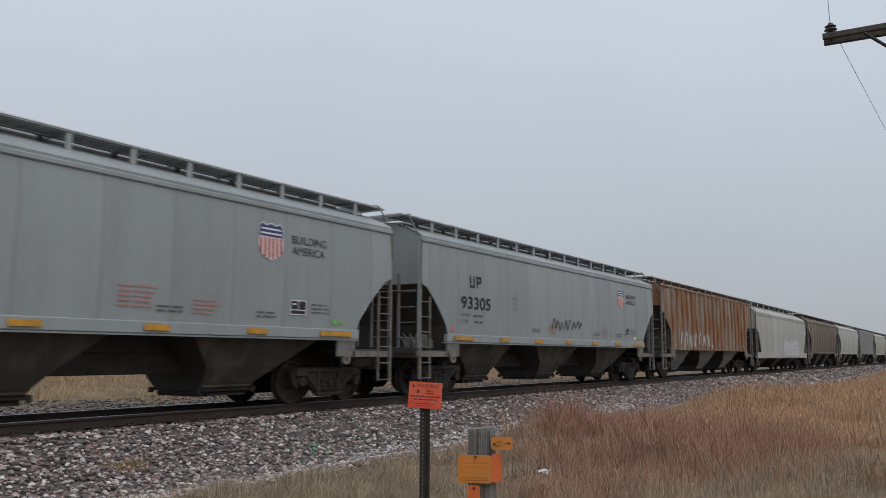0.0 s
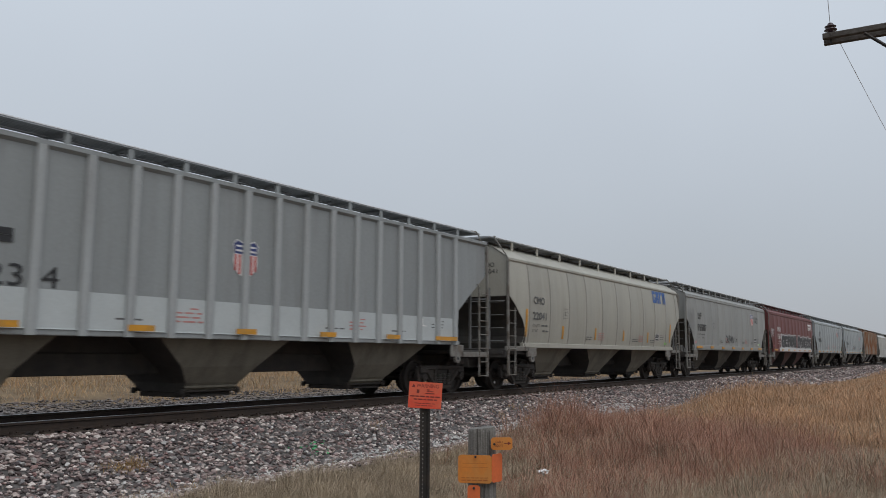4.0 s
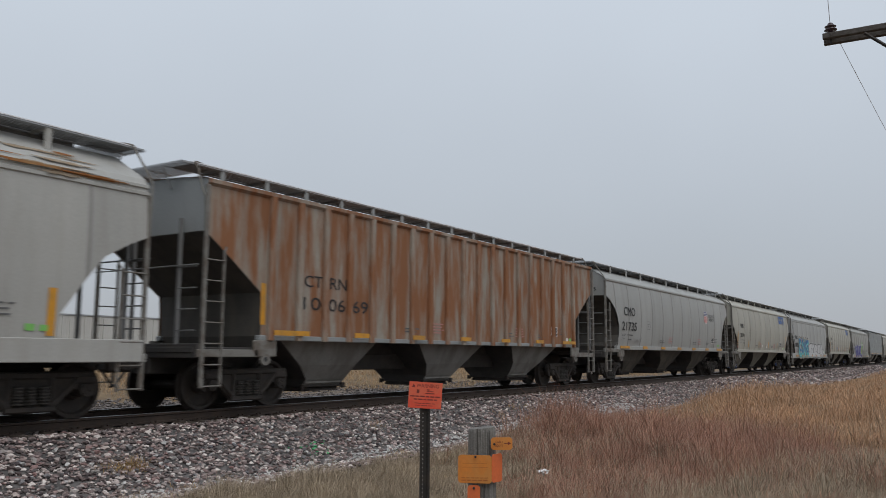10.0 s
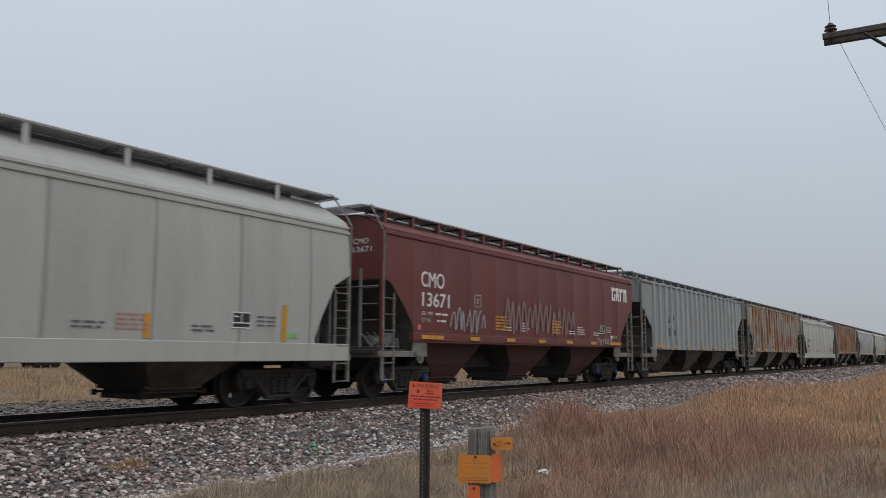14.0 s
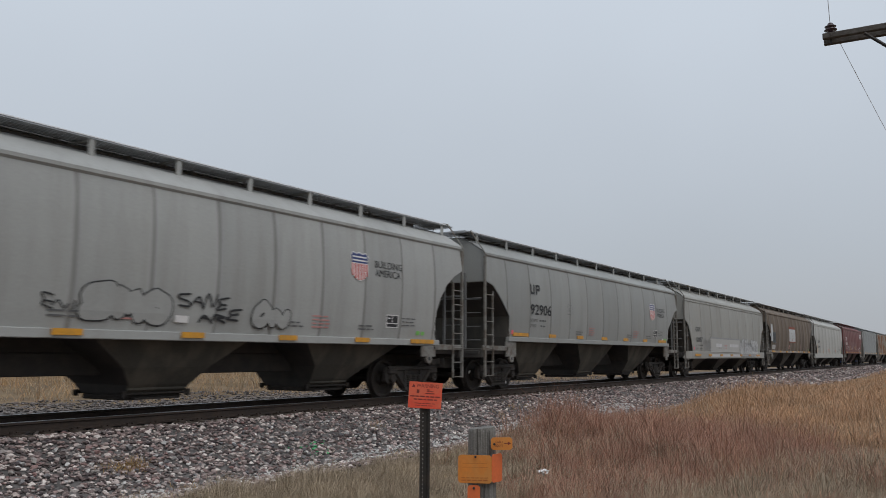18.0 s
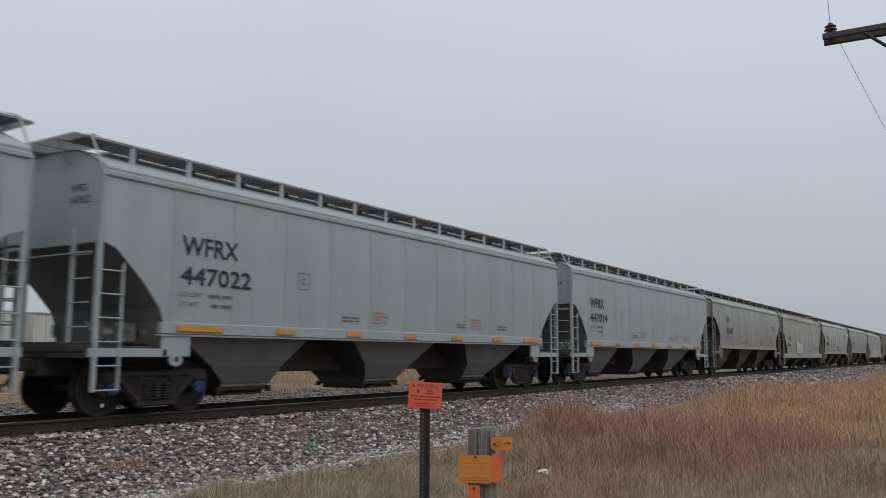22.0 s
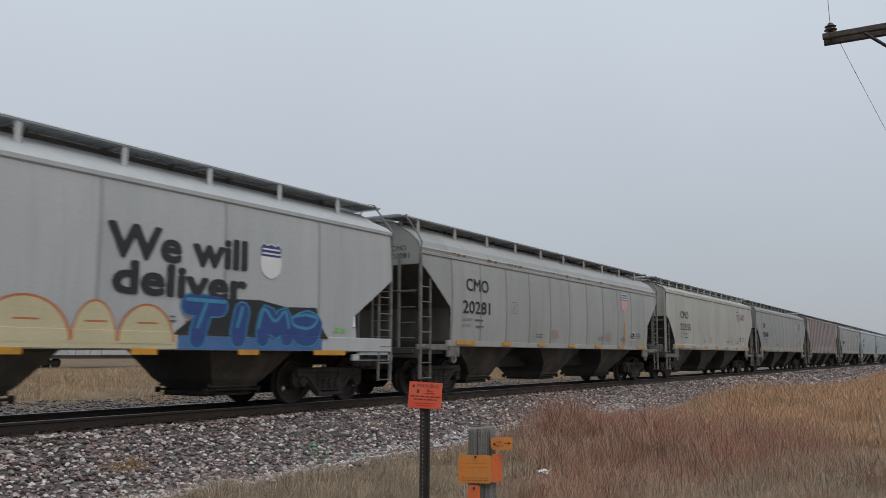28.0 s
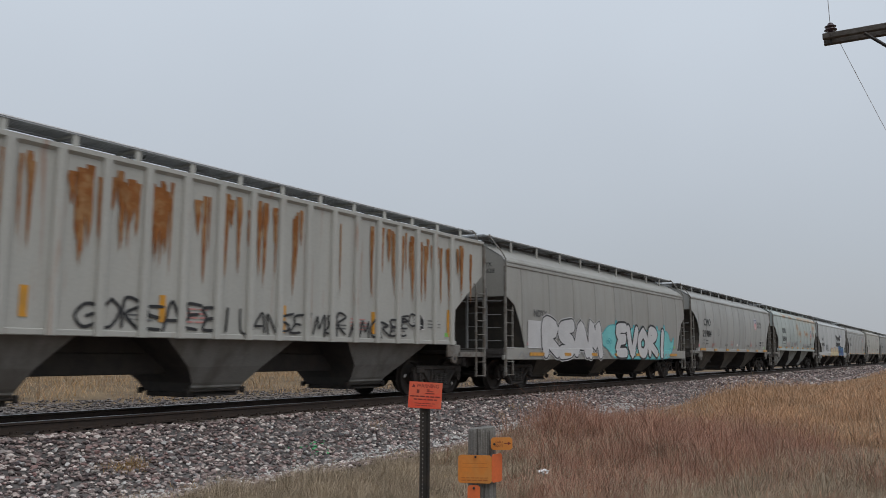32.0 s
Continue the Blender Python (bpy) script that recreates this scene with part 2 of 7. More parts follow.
me.materials.append(ground_material())
ground = tagged(new("ground", me), "dry prairie ground with a grey ballast bank along the line", "ground", kind="structure")


def rail_mesh():
    prof = [(-0.070, -0.170), (0.070, -0.170), (0.070, -0.158), (0.012, -0.135), (0.009, -0.050), (0.036, -0.038), (0.036, -0.006), (0.028, 0.0), (-0.028, 0.0), (-0.036, -0.006), (-0.036, -0.038), (-0.009, -0.050), (-0.012, -0.135), (-0.070, -0.158)]
    bm = bmesh.new()
    a = [bm.verts.new((-200, y, z)) for y, z in prof]
    b = [bm.verts.new((1500, y, z)) for y, z in prof]
    bm.faces.new(a), bm.faces.new(b[::-1])
    for i in range(len(prof)):
        j = (i + 1) % len(prof)
        f = bm.faces.new((a[i], b[i], b[j], a[j]))
        if i in (6, 7, 8):
            f.material_index = 1
    return mesh_of("rail", bm, [RAIL_RUST, RAIL_TOP])


track = tagged(new("railway_track"), "single railway track with rusty steel rails on dark sleepers", "railway track", kind="structure")
track.matrix_basis = pose(0, D, 0)
rm = rail_mesh()
for s in (-0.7535, 0.7535):
    place("rail", rm, track, pose(0, s, 0))
bm = bmesh.new()
box(bm, -0.115, 0.115, -1.30, 1.30, -0.34, -0.165, bevel=0.015)
tie = mesh_of("sleeper", bm, TIE_WOOD)
bm = bmesh.new()
box(bm, -0.09, 0.09, -0.17, 0.17, -0.172, -0.150, bevel=0.005)
for sx in (-0.05, 0.05):
    for sy in (-0.10, 0.10):
        box(bm, sx - 0.012, sx + 0.012, sy - 0.018, sy + 0.018, -0.155, -0.125)
plate = mesh_of("tie_plate", bm, RAIL_RUST)
rng = random.Random(5)
for k in range(150):
    x = -4 + k * 0.5
    t = place("sleeper", tie, track, pose(x + rng.uniform(-0.02, 0.02), rng.uniform(-0.03, 0.03), rng.uniform(-0.015, 0.0), 0, 0, rng.uniform(-1, 1)))
    if 2 < x < 34:
        for s in (-0.7535, 0.7535):
            place("tie_plate", plate, t, pose(0, s, 0.0))


def stone_shapes(n, rng):
    out = []
    for _ in range(n):
        pts = [Vector(p) for p in ((1, 0, 0), (-1, 0, 0), (0, 1, 0), (0, -1, 0), (0, 0, 1), (0, 0, -1), (0.6, 0.6, 0.55), (-0.6, 0.55, 0.5), (0.55, -0.6, 0.5), (-0.55, -0.6, 0.55))]
        pts = [Vector((p.x * rng.uniform(0.85, 1.35), p.y * rng.uniform(0.55, 0.95), p.z * rng.uniform(0.4, 0.75))) for p in pts]
        bm = bmesh.new()
        for p in pts:
            bm.verts.new(p)
        hull = bmesh.ops.convex_hull(bm, input=bm.verts)
        bmesh.ops.delete(bm, geom=[v for v in bm.verts if not v.link_faces], context="VERTS")
        bm.verts.index_update()
        out.append((np.array([v.co[:] for v in bm.verts]), [[v.index for v in f.verts] for f in bm.faces]))
        bm.free()
    return out


STONE = mat("crushed_ballast_rock", (0.3, 0.29, 0.28), 0.9, 0, 0.15, 8, 60, 0.3,
            island=[(0.060, 0.047, 0.048), (0.17, 0.135, 0.125), (0.29, 0.215, 0.20), (0.088, 0.075, 0.075), (0.50, 0.425, 0.39), (0.235, 0.14, 0.13), (0.78, 0.71, 0.66), (0.35, 0.275, 0.255), (0.072, 0.060, 0.063), (0.64, 0.57, 0.53)])


def scatter_stones(name, n, where, size, seed, label):
    rs = np.random.RandomState(seed)
    shapes = stone_shapes(7, random.Random(seed))
    vs, fs, base = [], [], 0
    for _ in range(n):
        x, y = where(rs)
        sv, sf = shapes[rs.randint(7)]
        k = size * (0.5 + 0.95 * rs.rand() ** 1.8)
        a, b = rs.rand() * 6.283, (rs.rand() - 0.5) * 1.2
        ca, sa, cb, sb = math.cos(a), math.sin(a), math.cos(b), math.sin(b)
        rot = np.array([[ca, -sa * cb, sa * sb], [sa, ca * cb, -ca * sb], [0, sb, cb]])
        p = sv * k @ rot.T + np.array([x, y, ground_height(x, y) + k * (0.15 + 0.25 * rs.rand())])
        vs.append(p)
        fs += [[i + base for i in f] for f in sf]
        base += len(sv)
    me = bpy.data.meshes.new(name)
    me.from_pydata(np.concatenate(vs).tolist(), [], fs)
    me.materials.append(STONE)
    return tagged(new(name, me), label, "ballast", kind="stuff")


# darker copy of the ballast tones, with the bed's shade in the colour
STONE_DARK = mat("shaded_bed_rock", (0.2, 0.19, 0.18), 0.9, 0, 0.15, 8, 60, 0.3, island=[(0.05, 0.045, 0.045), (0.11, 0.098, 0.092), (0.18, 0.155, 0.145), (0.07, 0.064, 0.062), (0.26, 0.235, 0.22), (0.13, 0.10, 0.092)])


def near_bank(rs):
    x = 3 + 47 * rs.rand() ** 1.7
    return x, D - 1.02 - 2.8 * rs.rand()


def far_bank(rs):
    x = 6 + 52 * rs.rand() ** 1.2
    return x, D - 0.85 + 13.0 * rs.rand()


scatter_stones("ballast_stones", 33000, near_bank, 0.043, 3, "loose grey, white and reddish crushed rock ballast beside the rails")
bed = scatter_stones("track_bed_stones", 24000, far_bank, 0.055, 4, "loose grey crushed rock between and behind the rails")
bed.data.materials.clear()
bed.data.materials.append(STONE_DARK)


def distant_bank(rs):
    x = 44 + 90 * rs.rand() ** 1.5
    return x, 8.4 + 3.4 * rs.rand() ** 0.8


scatter_stones("distant_ballast", 9000, distant_bank, 0.085, 9, "coarse grey ballast far along the line")


# ---- hopper cars ----
# side profile of each style, half width by height, from the bottom of the side sheet to the middle of the roof
STYLES = {
    "angled": dict(prof=[(1.57, 1.565), (2.2, 1.59), (2.9, 1.60), (3.5, 1.585), (3.84, 1.565), (3.87, 1.60), (3.93, 1.60), (3.95, 1.57), (4.0, 1.575), (4.05, 1.54), (4.24, 1.12), (4.38, 0.75), (4.42, 0.0)],
                   sill=(1.37, 1.57, 1.60), cut=[(0.0, 2.80), (0.26, 2.70), (0.78, 2.22), (1.15, 1.80), (1.24, 1.57)], board=(4.56, 1.12), low=1.36, seams=9, tops=0.268, gates=0.247, weld=(1.37, -0.2), grime=0.16, brackets=(1.20, -0.4)),
    "round": dict(prof=[(1.40, 1.50), (1.7, 1.55), (2.2, 1.595), (2.7, 1.61), (3.2, 1.59), (3.6, 1.55), (3.82, 1.51), (3.86, 1.545), (3.92, 1.545), (3.98, 1.49), (4.24, 1.08), (4.40, 0.70), (4.44, 0.0)],
                  sill=(1.26, 1.41, 1.56), cut=[(0.0, 3.28), (0.45, 3.08), (0.80, 2.84), (1.08, 2.50), (1.26, 2.15), (1.30, 1.82), (1.22, 1.55), (1.14, 1.40)], board=(4.56, 1.05), low=1.3, seams=13, tops=0.260, gates=0.240, weld=(1.42, 0.51), grime=0.55, brackets=(1.76, -0.04)),
    "ribbed": dict(prof=[(1.38, 1.50), (2.5, 1.50), (3.5, 1.50), (4.08, 1.50), (4.13, 1.56), (4.20, 1.56), (4.22, 1.50), (4.30, 0.8), (4.34, 0.0)],
                   sill=(1.30, 1.40, 1.52), cut=[(0.0, 3.25), (0.75, 2.72), (1.42, 2.22), (1.45, 1.8), (1.45, 1.38)], board=(4.53, 1.15), low=1.38, seams=0, tops=0.262, gates=0.245, brackets=(1.17, 0.0)),
    "deep": dict(prof=[(1.24, 1.585), (2.0, 1.60), (2.8, 1.595), (3.40, 1.57), (3.64, 1.55), (3.655, 1.578), (3.705, 1.578), (3.72, 1.535), (3.765, 1.53), (3.78, 1.558), (3.83, 1.552), (3.845, 1.505), (3.94, 1.44), (4.07, 1.24), (4.20, 1.0), (4.44, 0.60), (4.47, 0.0)],
                 sill=(0.90, 1.26, 1.60), cut=[(0.0, 2.76), (0.5, 2.50), (0.88, 1.85), (1.16, 1.24)], board=(4.59, 0.98), low=0.95, seams=8, tops=0.264, gates=0.262, weld=(1.92, -0.12), grime=0.42, brackets=(1.81, -0.1)),
}
STYLES["deep_slant"] = dict(STYLES["deep"], cut_front=[(0.0, 2.95), (0.38, 2.78), (0.78, 2.55), (1.10, 2.16), (1.48, 1.62), (1.56, 1.24)], cut=[(0.0, 2.74), (0.48, 2.48), (0.82, 1.92), (1.14, 1.50), (1.22, 1.24)])
# a car like the deep-silled ones, whose sill and roof edge sit higher
STYLES["midsill"] = dict(STYLES["deep"], weld=(2.57, 1.41), brackets=(1.87, 0.33), sill=(1.10, 1.40, 1.60), low=1.12,
                         prof=[(1.40, 1.585), (2.0, 1.60), (2.8, 1.595), (3.5, 1.575), (3.80, 1.55), (3.83, 1.58), (3.90, 1.58), (3.92, 1.54), (4.00, 1.46), (4.19, 1.02), (4.42, 0.62), (4.45, 0.0)],
                         cut=[(0.0, 2.76), (0.7, 2.3), (1.38, 1.87), (1.45, 1.40)])
# round-sided cars with straight slanted ends, and one with a stepped roof edge
STYLES["smooth"] = dict(STYLES["round"], sill=(1.43, 1.57, 1.60), low=1.42, prof=[(1.56, 1.53), (1.8, 1.565)] + STYLES["round"]["prof"][2:], weld=(1.49, -0.16), brackets=(1.80, 0.57), tops=0.268, gates=0.247, board=(4.55, 1.05), cut=[(0.0, 3.10), (0.40, 3.00), (0.86, 2.62), (1.36, 2.17), (1.38, 1.56)], seams=12)
STYLES["stepped"] = dict(STYLES["smooth"], sill=(1.26, 1.41, 1.56), low=1.3, cut=[(0.0, 3.30), (1.32, 2.26), (1.36, 1.40)],
                         prof=[(1.40, 1.55), (2.0, 1.595), (2.8, 1.60), (3.40, 1.57), (3.54, 1.55), (3.56, 1.58), (3.62, 1.58), (3.64, 1.53), (3.72, 1.55), (3.76, 1.50), (3.9, 1.44), (4.08, 1.24), (4.22, 1.0), (4.43, 0.62), (4.46, 0.0)])
# round-sided tan cars, whose ends are cut away lower and in two steps
STYLES["tan"] = dict(STYLES["round"], cut=[(0.0, 2.78), (0.30, 2.56), (0.62, 2.30), (0.85, 2.12), (1.02, 1.86), (1.05, 1.62), (0.98, 1.40)], weld=(1.48, 0.42), grime=0.6)


def half_width(style, z):
    pr = STYLES[style]["prof"]
    s0, s1, sw = STYLES[style]["sill"]
    if z <= s1 + 0.001:
        return sw + 0.003
    for (z0, y0), (z1, y1) in zip(pr, pr[1:]):
        if z0 <= z <= z1:
            return y0 + (y1 - y0) * (z - z0) / (z1 - z0)
    return pr[0][1]


def side_width(style, z):
    """Half width of the side sheet and roof alone."""
    pr = STYLES[style]["prof"]
    for (z0, y0), (z1, y1) in zip(pr, pr[1:]):
        if z0 <= z <= z1:
            return y0 + (y1 - y0) * (z - z0) / (z1 - z0)
    return pr[0][1]


def cut_of(style, e):
    """The outline of the cut-away at the rear (-1) or front (1) end."""
    st = STYLES[style]
    return st.get("cut_front", st["cut"]) if e > 0 else st["cut"]


def cut_in(style, z, e):
    """How far in from the body's end the side sheet is cut away at a height."""
    c = cut_of(style, e)
    if z >= c[0][1]:
        return 0.0
    for (a0, z0), (a1, z1) in zip(c, c[1:]):
        if z1 <= z <= z0:
            return a0 + (a1 - a0) * (z0 - z) / (z0 - z1)
    return c[-1][0]


WELDED = {}


def welded(material, style):
    """The paint of a side made of sheets: each sheet weathers by itself, and grime has settled along the welds."""
    key = (material.name, style)
    if key in WELDED:
        return WELDED[key]
    st = STYLES[style]
    gap, off = st.get("weld", (1.0, 0.0))
    m = material.copy()
    m.name = material.name + "_on_sheets"
    nt = m.node_tree
    base = nt.nodes["Principled BSDF"].inputs["Base Color"]
    colour = base.links[0].from_socket

    def math_node(op, a, b=None):
        n = nt.nodes.new("ShaderNodeMath")
        n.operation = op
        for k, v in enumerate((a, b)):
            if v is None:
                continue
            if isinstance(v, (int, float)):
                n.inputs[k].default_value = v
            else:
                nt.links.new(v, n.inputs[k])
        return n.outputs[0]

    co = nt.nodes.new("ShaderNodeTexCoord")
    sep = nt.nodes.new("ShaderNodeSeparateXYZ")
    nt.links.new(co.outputs["Object"], sep.inputs[0])
    info = nt.nodes.new("ShaderNodeObjectInfo")
    run_down = nt.nodes.new("ShaderNodeMapping")
    run_down.inputs["Scale"].default_value = (5.0, 1.0, 0.7)
    nt.links.new(co.outputs["Object"], run_down.inputs["Vector"])
    smear = nt.nodes.new("ShaderNodeTexNoise")
    smear.noise_dimensions = "4D"
    smear.inputs["Scale"].default_value, smear.inputs["Detail"].default_value = 1.3, 4
    nt.links.new(run_down.outputs["Vector"], smear.inputs["Vector"])
    nt.links.new(math_node("MULTIPLY", info.outputs["Random"], 60), smear.inputs["W"])
    u = math_node("DIVIDE", math_node("SUBTRACT", sep.outputs["X"], off), gap)
    # sheets
    tone = nt.nodes.new("ShaderNodeTexWhiteNoise")
    tone.noise_dimensions = "1D"
    nt.links.new(math_node("ADD", math_node("FLOOR", u), math_node("MULTIPLY", info.outputs["Random"], 500)), tone.inputs["W"])
    spread = nt.nodes.new("ShaderNodeMapRange")
    even = 0.012 if material.name.startswith("pale_blue_grey") else 0.06
    spread.inputs["To Min"].default_value, spread.inputs["To Max"].default_value = 1 - even, 1 + even
    nt.links.new(tone.outputs["Value"], spread.inputs["Value"])
    mul = nt.nodes.new("ShaderNodeMix")
    mul.data_type, mul.blend_type = "RGBA", "MULTIPLY"
    mul.inputs["Factor"].default_value = 1
    nt.links.new(colour, mul.inputs["A"])
    nt.links.new(spread.outputs["Result"], mul.inputs["B"])
    # welds
    dist = math_node("MULTIPLY", math_node("ABSOLUTE", math_node("SUBTRACT", u, math_node("ROUND", u))), gap)
    wide = math_node("ADD", math_node("MULTIPLY", smear.outputs["Fac"], 0.13), -0.008)
    near = nt.nodes.new("ShaderNodeMapRange")
    near.interpolation_type = "SMOOTHSTEP"
    nt.links.new(dist, near.inputs["Value"])
    near.inputs["From Min"].default_value = 0.008
    nt.links.new(wide, near.inputs["From Max"])
    near.inputs["To Min"].default_value, near.inputs["To Max"].default_value = st.get("grime", 0.0), 0.0
    below = math_node("LESS_THAN", sep.outputs["Z"], [z for z, _ in st["prof"]][eave_index(style)])
    mix = nt.nodes.new("ShaderNodeMix")
    mix.data_type = "RGBA"
    mix.inputs["B"].default_value = (0.075, 0.062, 0.055, 1)
    nt.links.new(math_node("MULTIPLY", near.outputs["Result"], below), mix.inputs["Factor"])
    nt.links.new(mul.outputs["Result"], mix.inputs["A"])
    nt.links.new(mix.outputs["Result"], base)
    WELDED[key] = m
    return m


def eave_index(style):
    """Which point of the profile is the roof's edge."""
    return {"ribbed": 3, "deep": 4, "deep_slant": 4, "midsill": 4, "angled": 4, "stepped": 4}.get(style, 6)


def body_mesh(style, half, material):
    """The shell: both sides and the roof, with weld seams as low raised bands."""
    st = STYLES[style]
    zs = sorted({z for z, _ in st["prof"]} | {z for e in (-1, 1) for _, z in cut_of(style, e) if z > st["prof"][0][0]})
    eave = [z for z, _ in st["prof"]][eave_index(style)]
    ring = [(z, side_width(style, z) if z < st["prof"][-1][0] else 0.0) for z in zs]
    bm = bmesh.new()
    seams = st["seams"]
    xs = [(-half, 0.0)]
    gap, off = st.get("weld", (2 * half / max(1, seams), 0.0))
    for i in range(-seams, seams + 1):
        c = off + gap * i
        if abs(c) > half - 0.4 or not seams:
            continue
        xs += [(c - 0.034, 0.0), (c - 0.016, 0.007), (c + 0.016, 0.007), (c + 0.034, 0.0)]
    xs.append((half, 0.0))
    for side in (-1, 1):
        grid = {}
        for i, (x, k) in enumerate(xs):
            for j, (z, y) in enumerate(ring):
                grid[i, j] = bm.verts.new((max(cut_in(style, z, -1) - half, min(half - cut_in(style, z, 1), x)), side * (y + (k if z < eave else 0)) if y else 0.0, z))
        for i in range(len(xs) - 1):
            for j in range(len(ring) - 1):
                q = [grid[i, j], grid[i + 1, j], grid[i + 1, j + 1], grid[i, j + 1]]
                if (q[1].co - q[0].co).length < 1e-5 and (q[2].co - q[3].co).length < 1e-5:
                    continue
                bm.faces.new(q if side == -1 else q[::-1])
    bmesh.ops.remove_doubles(bm, verts=bm.verts, dist=0.0004)
    me = bpy.data.meshes.new("body")
    bm.to_mesh(me)
    bm.free()
    me.materials.append(welded(material, style))
    me.polygons.foreach_set("use_smooth", [True] * len(me.polygons))
    me.set_sharp_from_angle(angle=radians(22))
    return me


def end_sheets(style, half, e):
    """Upper end panel and slope sheet at the end e (-1 rear, 1 front)."""
    st = STYLES[style]
    cut = cut_of(style, e)
    top = cut[0][1]
    pts = [(z, y) for z, y in st["prof"] if z > top]
    bm = bmesh.new()
    x = e * (half - 0.03)
    outline = [(-half_width(style, top), top)] + [(-y, z) for z, y in pts] + [(y, z) for z, y in pts[::-1] if y] + [(half_width(style, top), top)]
    a = [bm.verts.new((x, y * 0.985, z - 0.01)) for y, z in outline]
    b = [bm.verts.new((x - e * 0.03, y * 0.985, z - 0.01)) for y, z in outline]
    bm.faces.new(a), bm.faces.new(b[::-1])
    for i in range(len(a)):
        j = (i + 1) % len(a)
        bm.faces.new((a[i], b[i], b[j], a[j]))
    low = 1.15
    sl = bmesh.new()
    w = half_width(style, top) * 0.975
    line = [(a + 0.02, z) for a, z in cut] + [(cut[-1][0] + 0.12, low)]
    loop = [(e * (half - a), z) for a, z in line] + [(e * (half - a - 0.02), z + 0.008) for a, z in line[::-1]]
    near, off = [sl.verts.new((px, -w, pz)) for px, pz in loop], [sl.verts.new((px, w, pz)) for px, pz in loop]
    n, m = len(loop), len(line)
    for i in range(n):
        sl.faces.new((near[i], near[(i + 1) % n], off[(i + 1) % n], off[i]))
    for i in range(m - 1):
        for row in (near, off):
            sl.faces.new((row[i], row[i + 1], row[n - 2 - i], row[n - 1 - i]))
    return bm, sl


def hopper_bay(p0, p1, ct, cg, top):
    """A hopper under a car: side sheets that narrow from the sill round ct to a gate round cg, between slope sheets that run on up into the body."""
    bm = bmesh.new()
    if top < 1.2:
        levels = [(top, ct - 1.12, ct + 1.12, 1.20), (top - 0.06, ct - 1.06, ct + 1.06, 1.20), (0.55, cg - 0.68, cg + 0.68, 0.86), (0.30, cg - 0.43, cg + 0.43, 0.60)]
    else:
        mid = ct + (cg - ct) * 0.55
        levels = [(1.95, p0, p1, 1.20), (top, ct - 1.68, ct + 1.68, 1.22), (0.80, mid - 0.93, mid + 0.93, 0.98), (0.50, cg - 0.66, cg + 0.66, 0.78), (0.33, cg - 0.62, cg + 0.62, 0.62)]
    rows = [[bm.verts.new(p) for p in ((a, -y, z), (b, -y, z), (b, y, z), (a, y, z))] for z, a, b, y in levels]
    bm.faces.new(rows[0]), bm.faces.new(rows[-1][::-1])
    for r, q in zip(rows, rows[1:]):
        for i in range(4):
            j = (i + 1) % 4
            # end slopes take the second, black material: their shade is painted on
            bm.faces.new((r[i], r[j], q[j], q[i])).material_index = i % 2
    # a rolled lip and the frame of the outlet
    for s in (-1, 1):
        box(bm, cg - 0.62, cg + 0.62, s * 0.70 - 0.03, s * 0.70 + 0.03, 0.40, 0.47, bevel=0.01)
    return bm


def gate_mesh():
    bm = bmesh.new()
    box(bm, -0.62, 0.62, -0.60, 0.60, 0.23, 0.325, bevel=0.02)
    box(bm, -0.46, 0.46, -0.72, 0.72, 0.24, 0.27)
    for y in (-0.68, 0.68):
        bar(bm, (-0.66, y, 0.34), (0.70, y, 0.34), 0.022)
        box(bm, 0.64, 0.74, y - 0.05, y + 0.05, 0.28, 0.40, bevel=0.02)
        box(bm, -0.72, -0.64, y - 0.05, y + 0.05, 0.28, 0.39, bevel=0.01)
    return mesh_of("gate", bm, STEEL_DARK)


def ladder_mesh(material, z0, z1, wide, step, head):
    """Side ladder: the tall stile at the car's end runs up to the roof edge, a shorter one stands inboard, with round rungs between."""
    bm = bmesh.new()
    box(bm, -wide / 2 - 0.034, -wide / 2 + 0.034, -0.03, 0.04, z0, head, bevel=0.008)
    box(bm, wide / 2 - 0.018, wide / 2 + 0.018, -0.02, 0.035, z0, z1, bevel=0.006)
    bar(bm, (wide / 2, 0, z1 - 0.02), (wide / 2 + 0.07, 0.03, z1 + 0.08), 0.018)
    z = z0 + 0.03
    while z < z1 + 0.02:
        bar(bm, (-wide / 2, -0.035, z), (wide / 2, -0.035, z), 0.013)
        z += step
    return mesh_of("ladder", bm, material)


def side_frame_mesh():
    """Cast side frame: top member, two sloping arms, spring window and journal jaws."""
    bm = bmesh.new()
    outer = [(-1.13, 0.62), (-1.08, 0.72), (-0.75, 0.75), (0.75, 0.75), (1.08, 0.72), (1.13, 0.62), (1.10, 0.40), (1.02, 0.34), (0.86, 0.38), (0.74, 0.50), (0.42, 0.22), (0.34, 0.17),
             (-0.34, 0.17), (-0.42, 0.22), (-0.74, 0.50), (-0.86, 0.38), (-1.02, 0.34), (-1.10, 0.40)]
    prism(bm, outer, -0.05, 0.05)
    # raised rims leave the two triangular windows and the spring opening dark and deep
    for s in (-1, 1):
        bar(bm, (s * 0.78, -0.06, 0.66), (s * 0.36, -0.06, 0.25), 0.055)
        bar(bm, (s * 0.33, -0.06, 0.70), (s * 0.33, -0.06, 0.20), 0.05)
        box(bm, s * 0.889 - 0.17, s * 0.889 + 0.17, -0.12, 0.05, 0.56, 0.70, bevel=0.03)
    bar(bm, (-1.05, -0.05, 0.70), (1.05, -0.05, 0.70), 0.06)
    bar(bm, (-0.40, -0.06, 0.20), (0.40, -0.06, 0.20), 0.06)
    return mesh_of("side_frame", bm, STEEL_DARK)


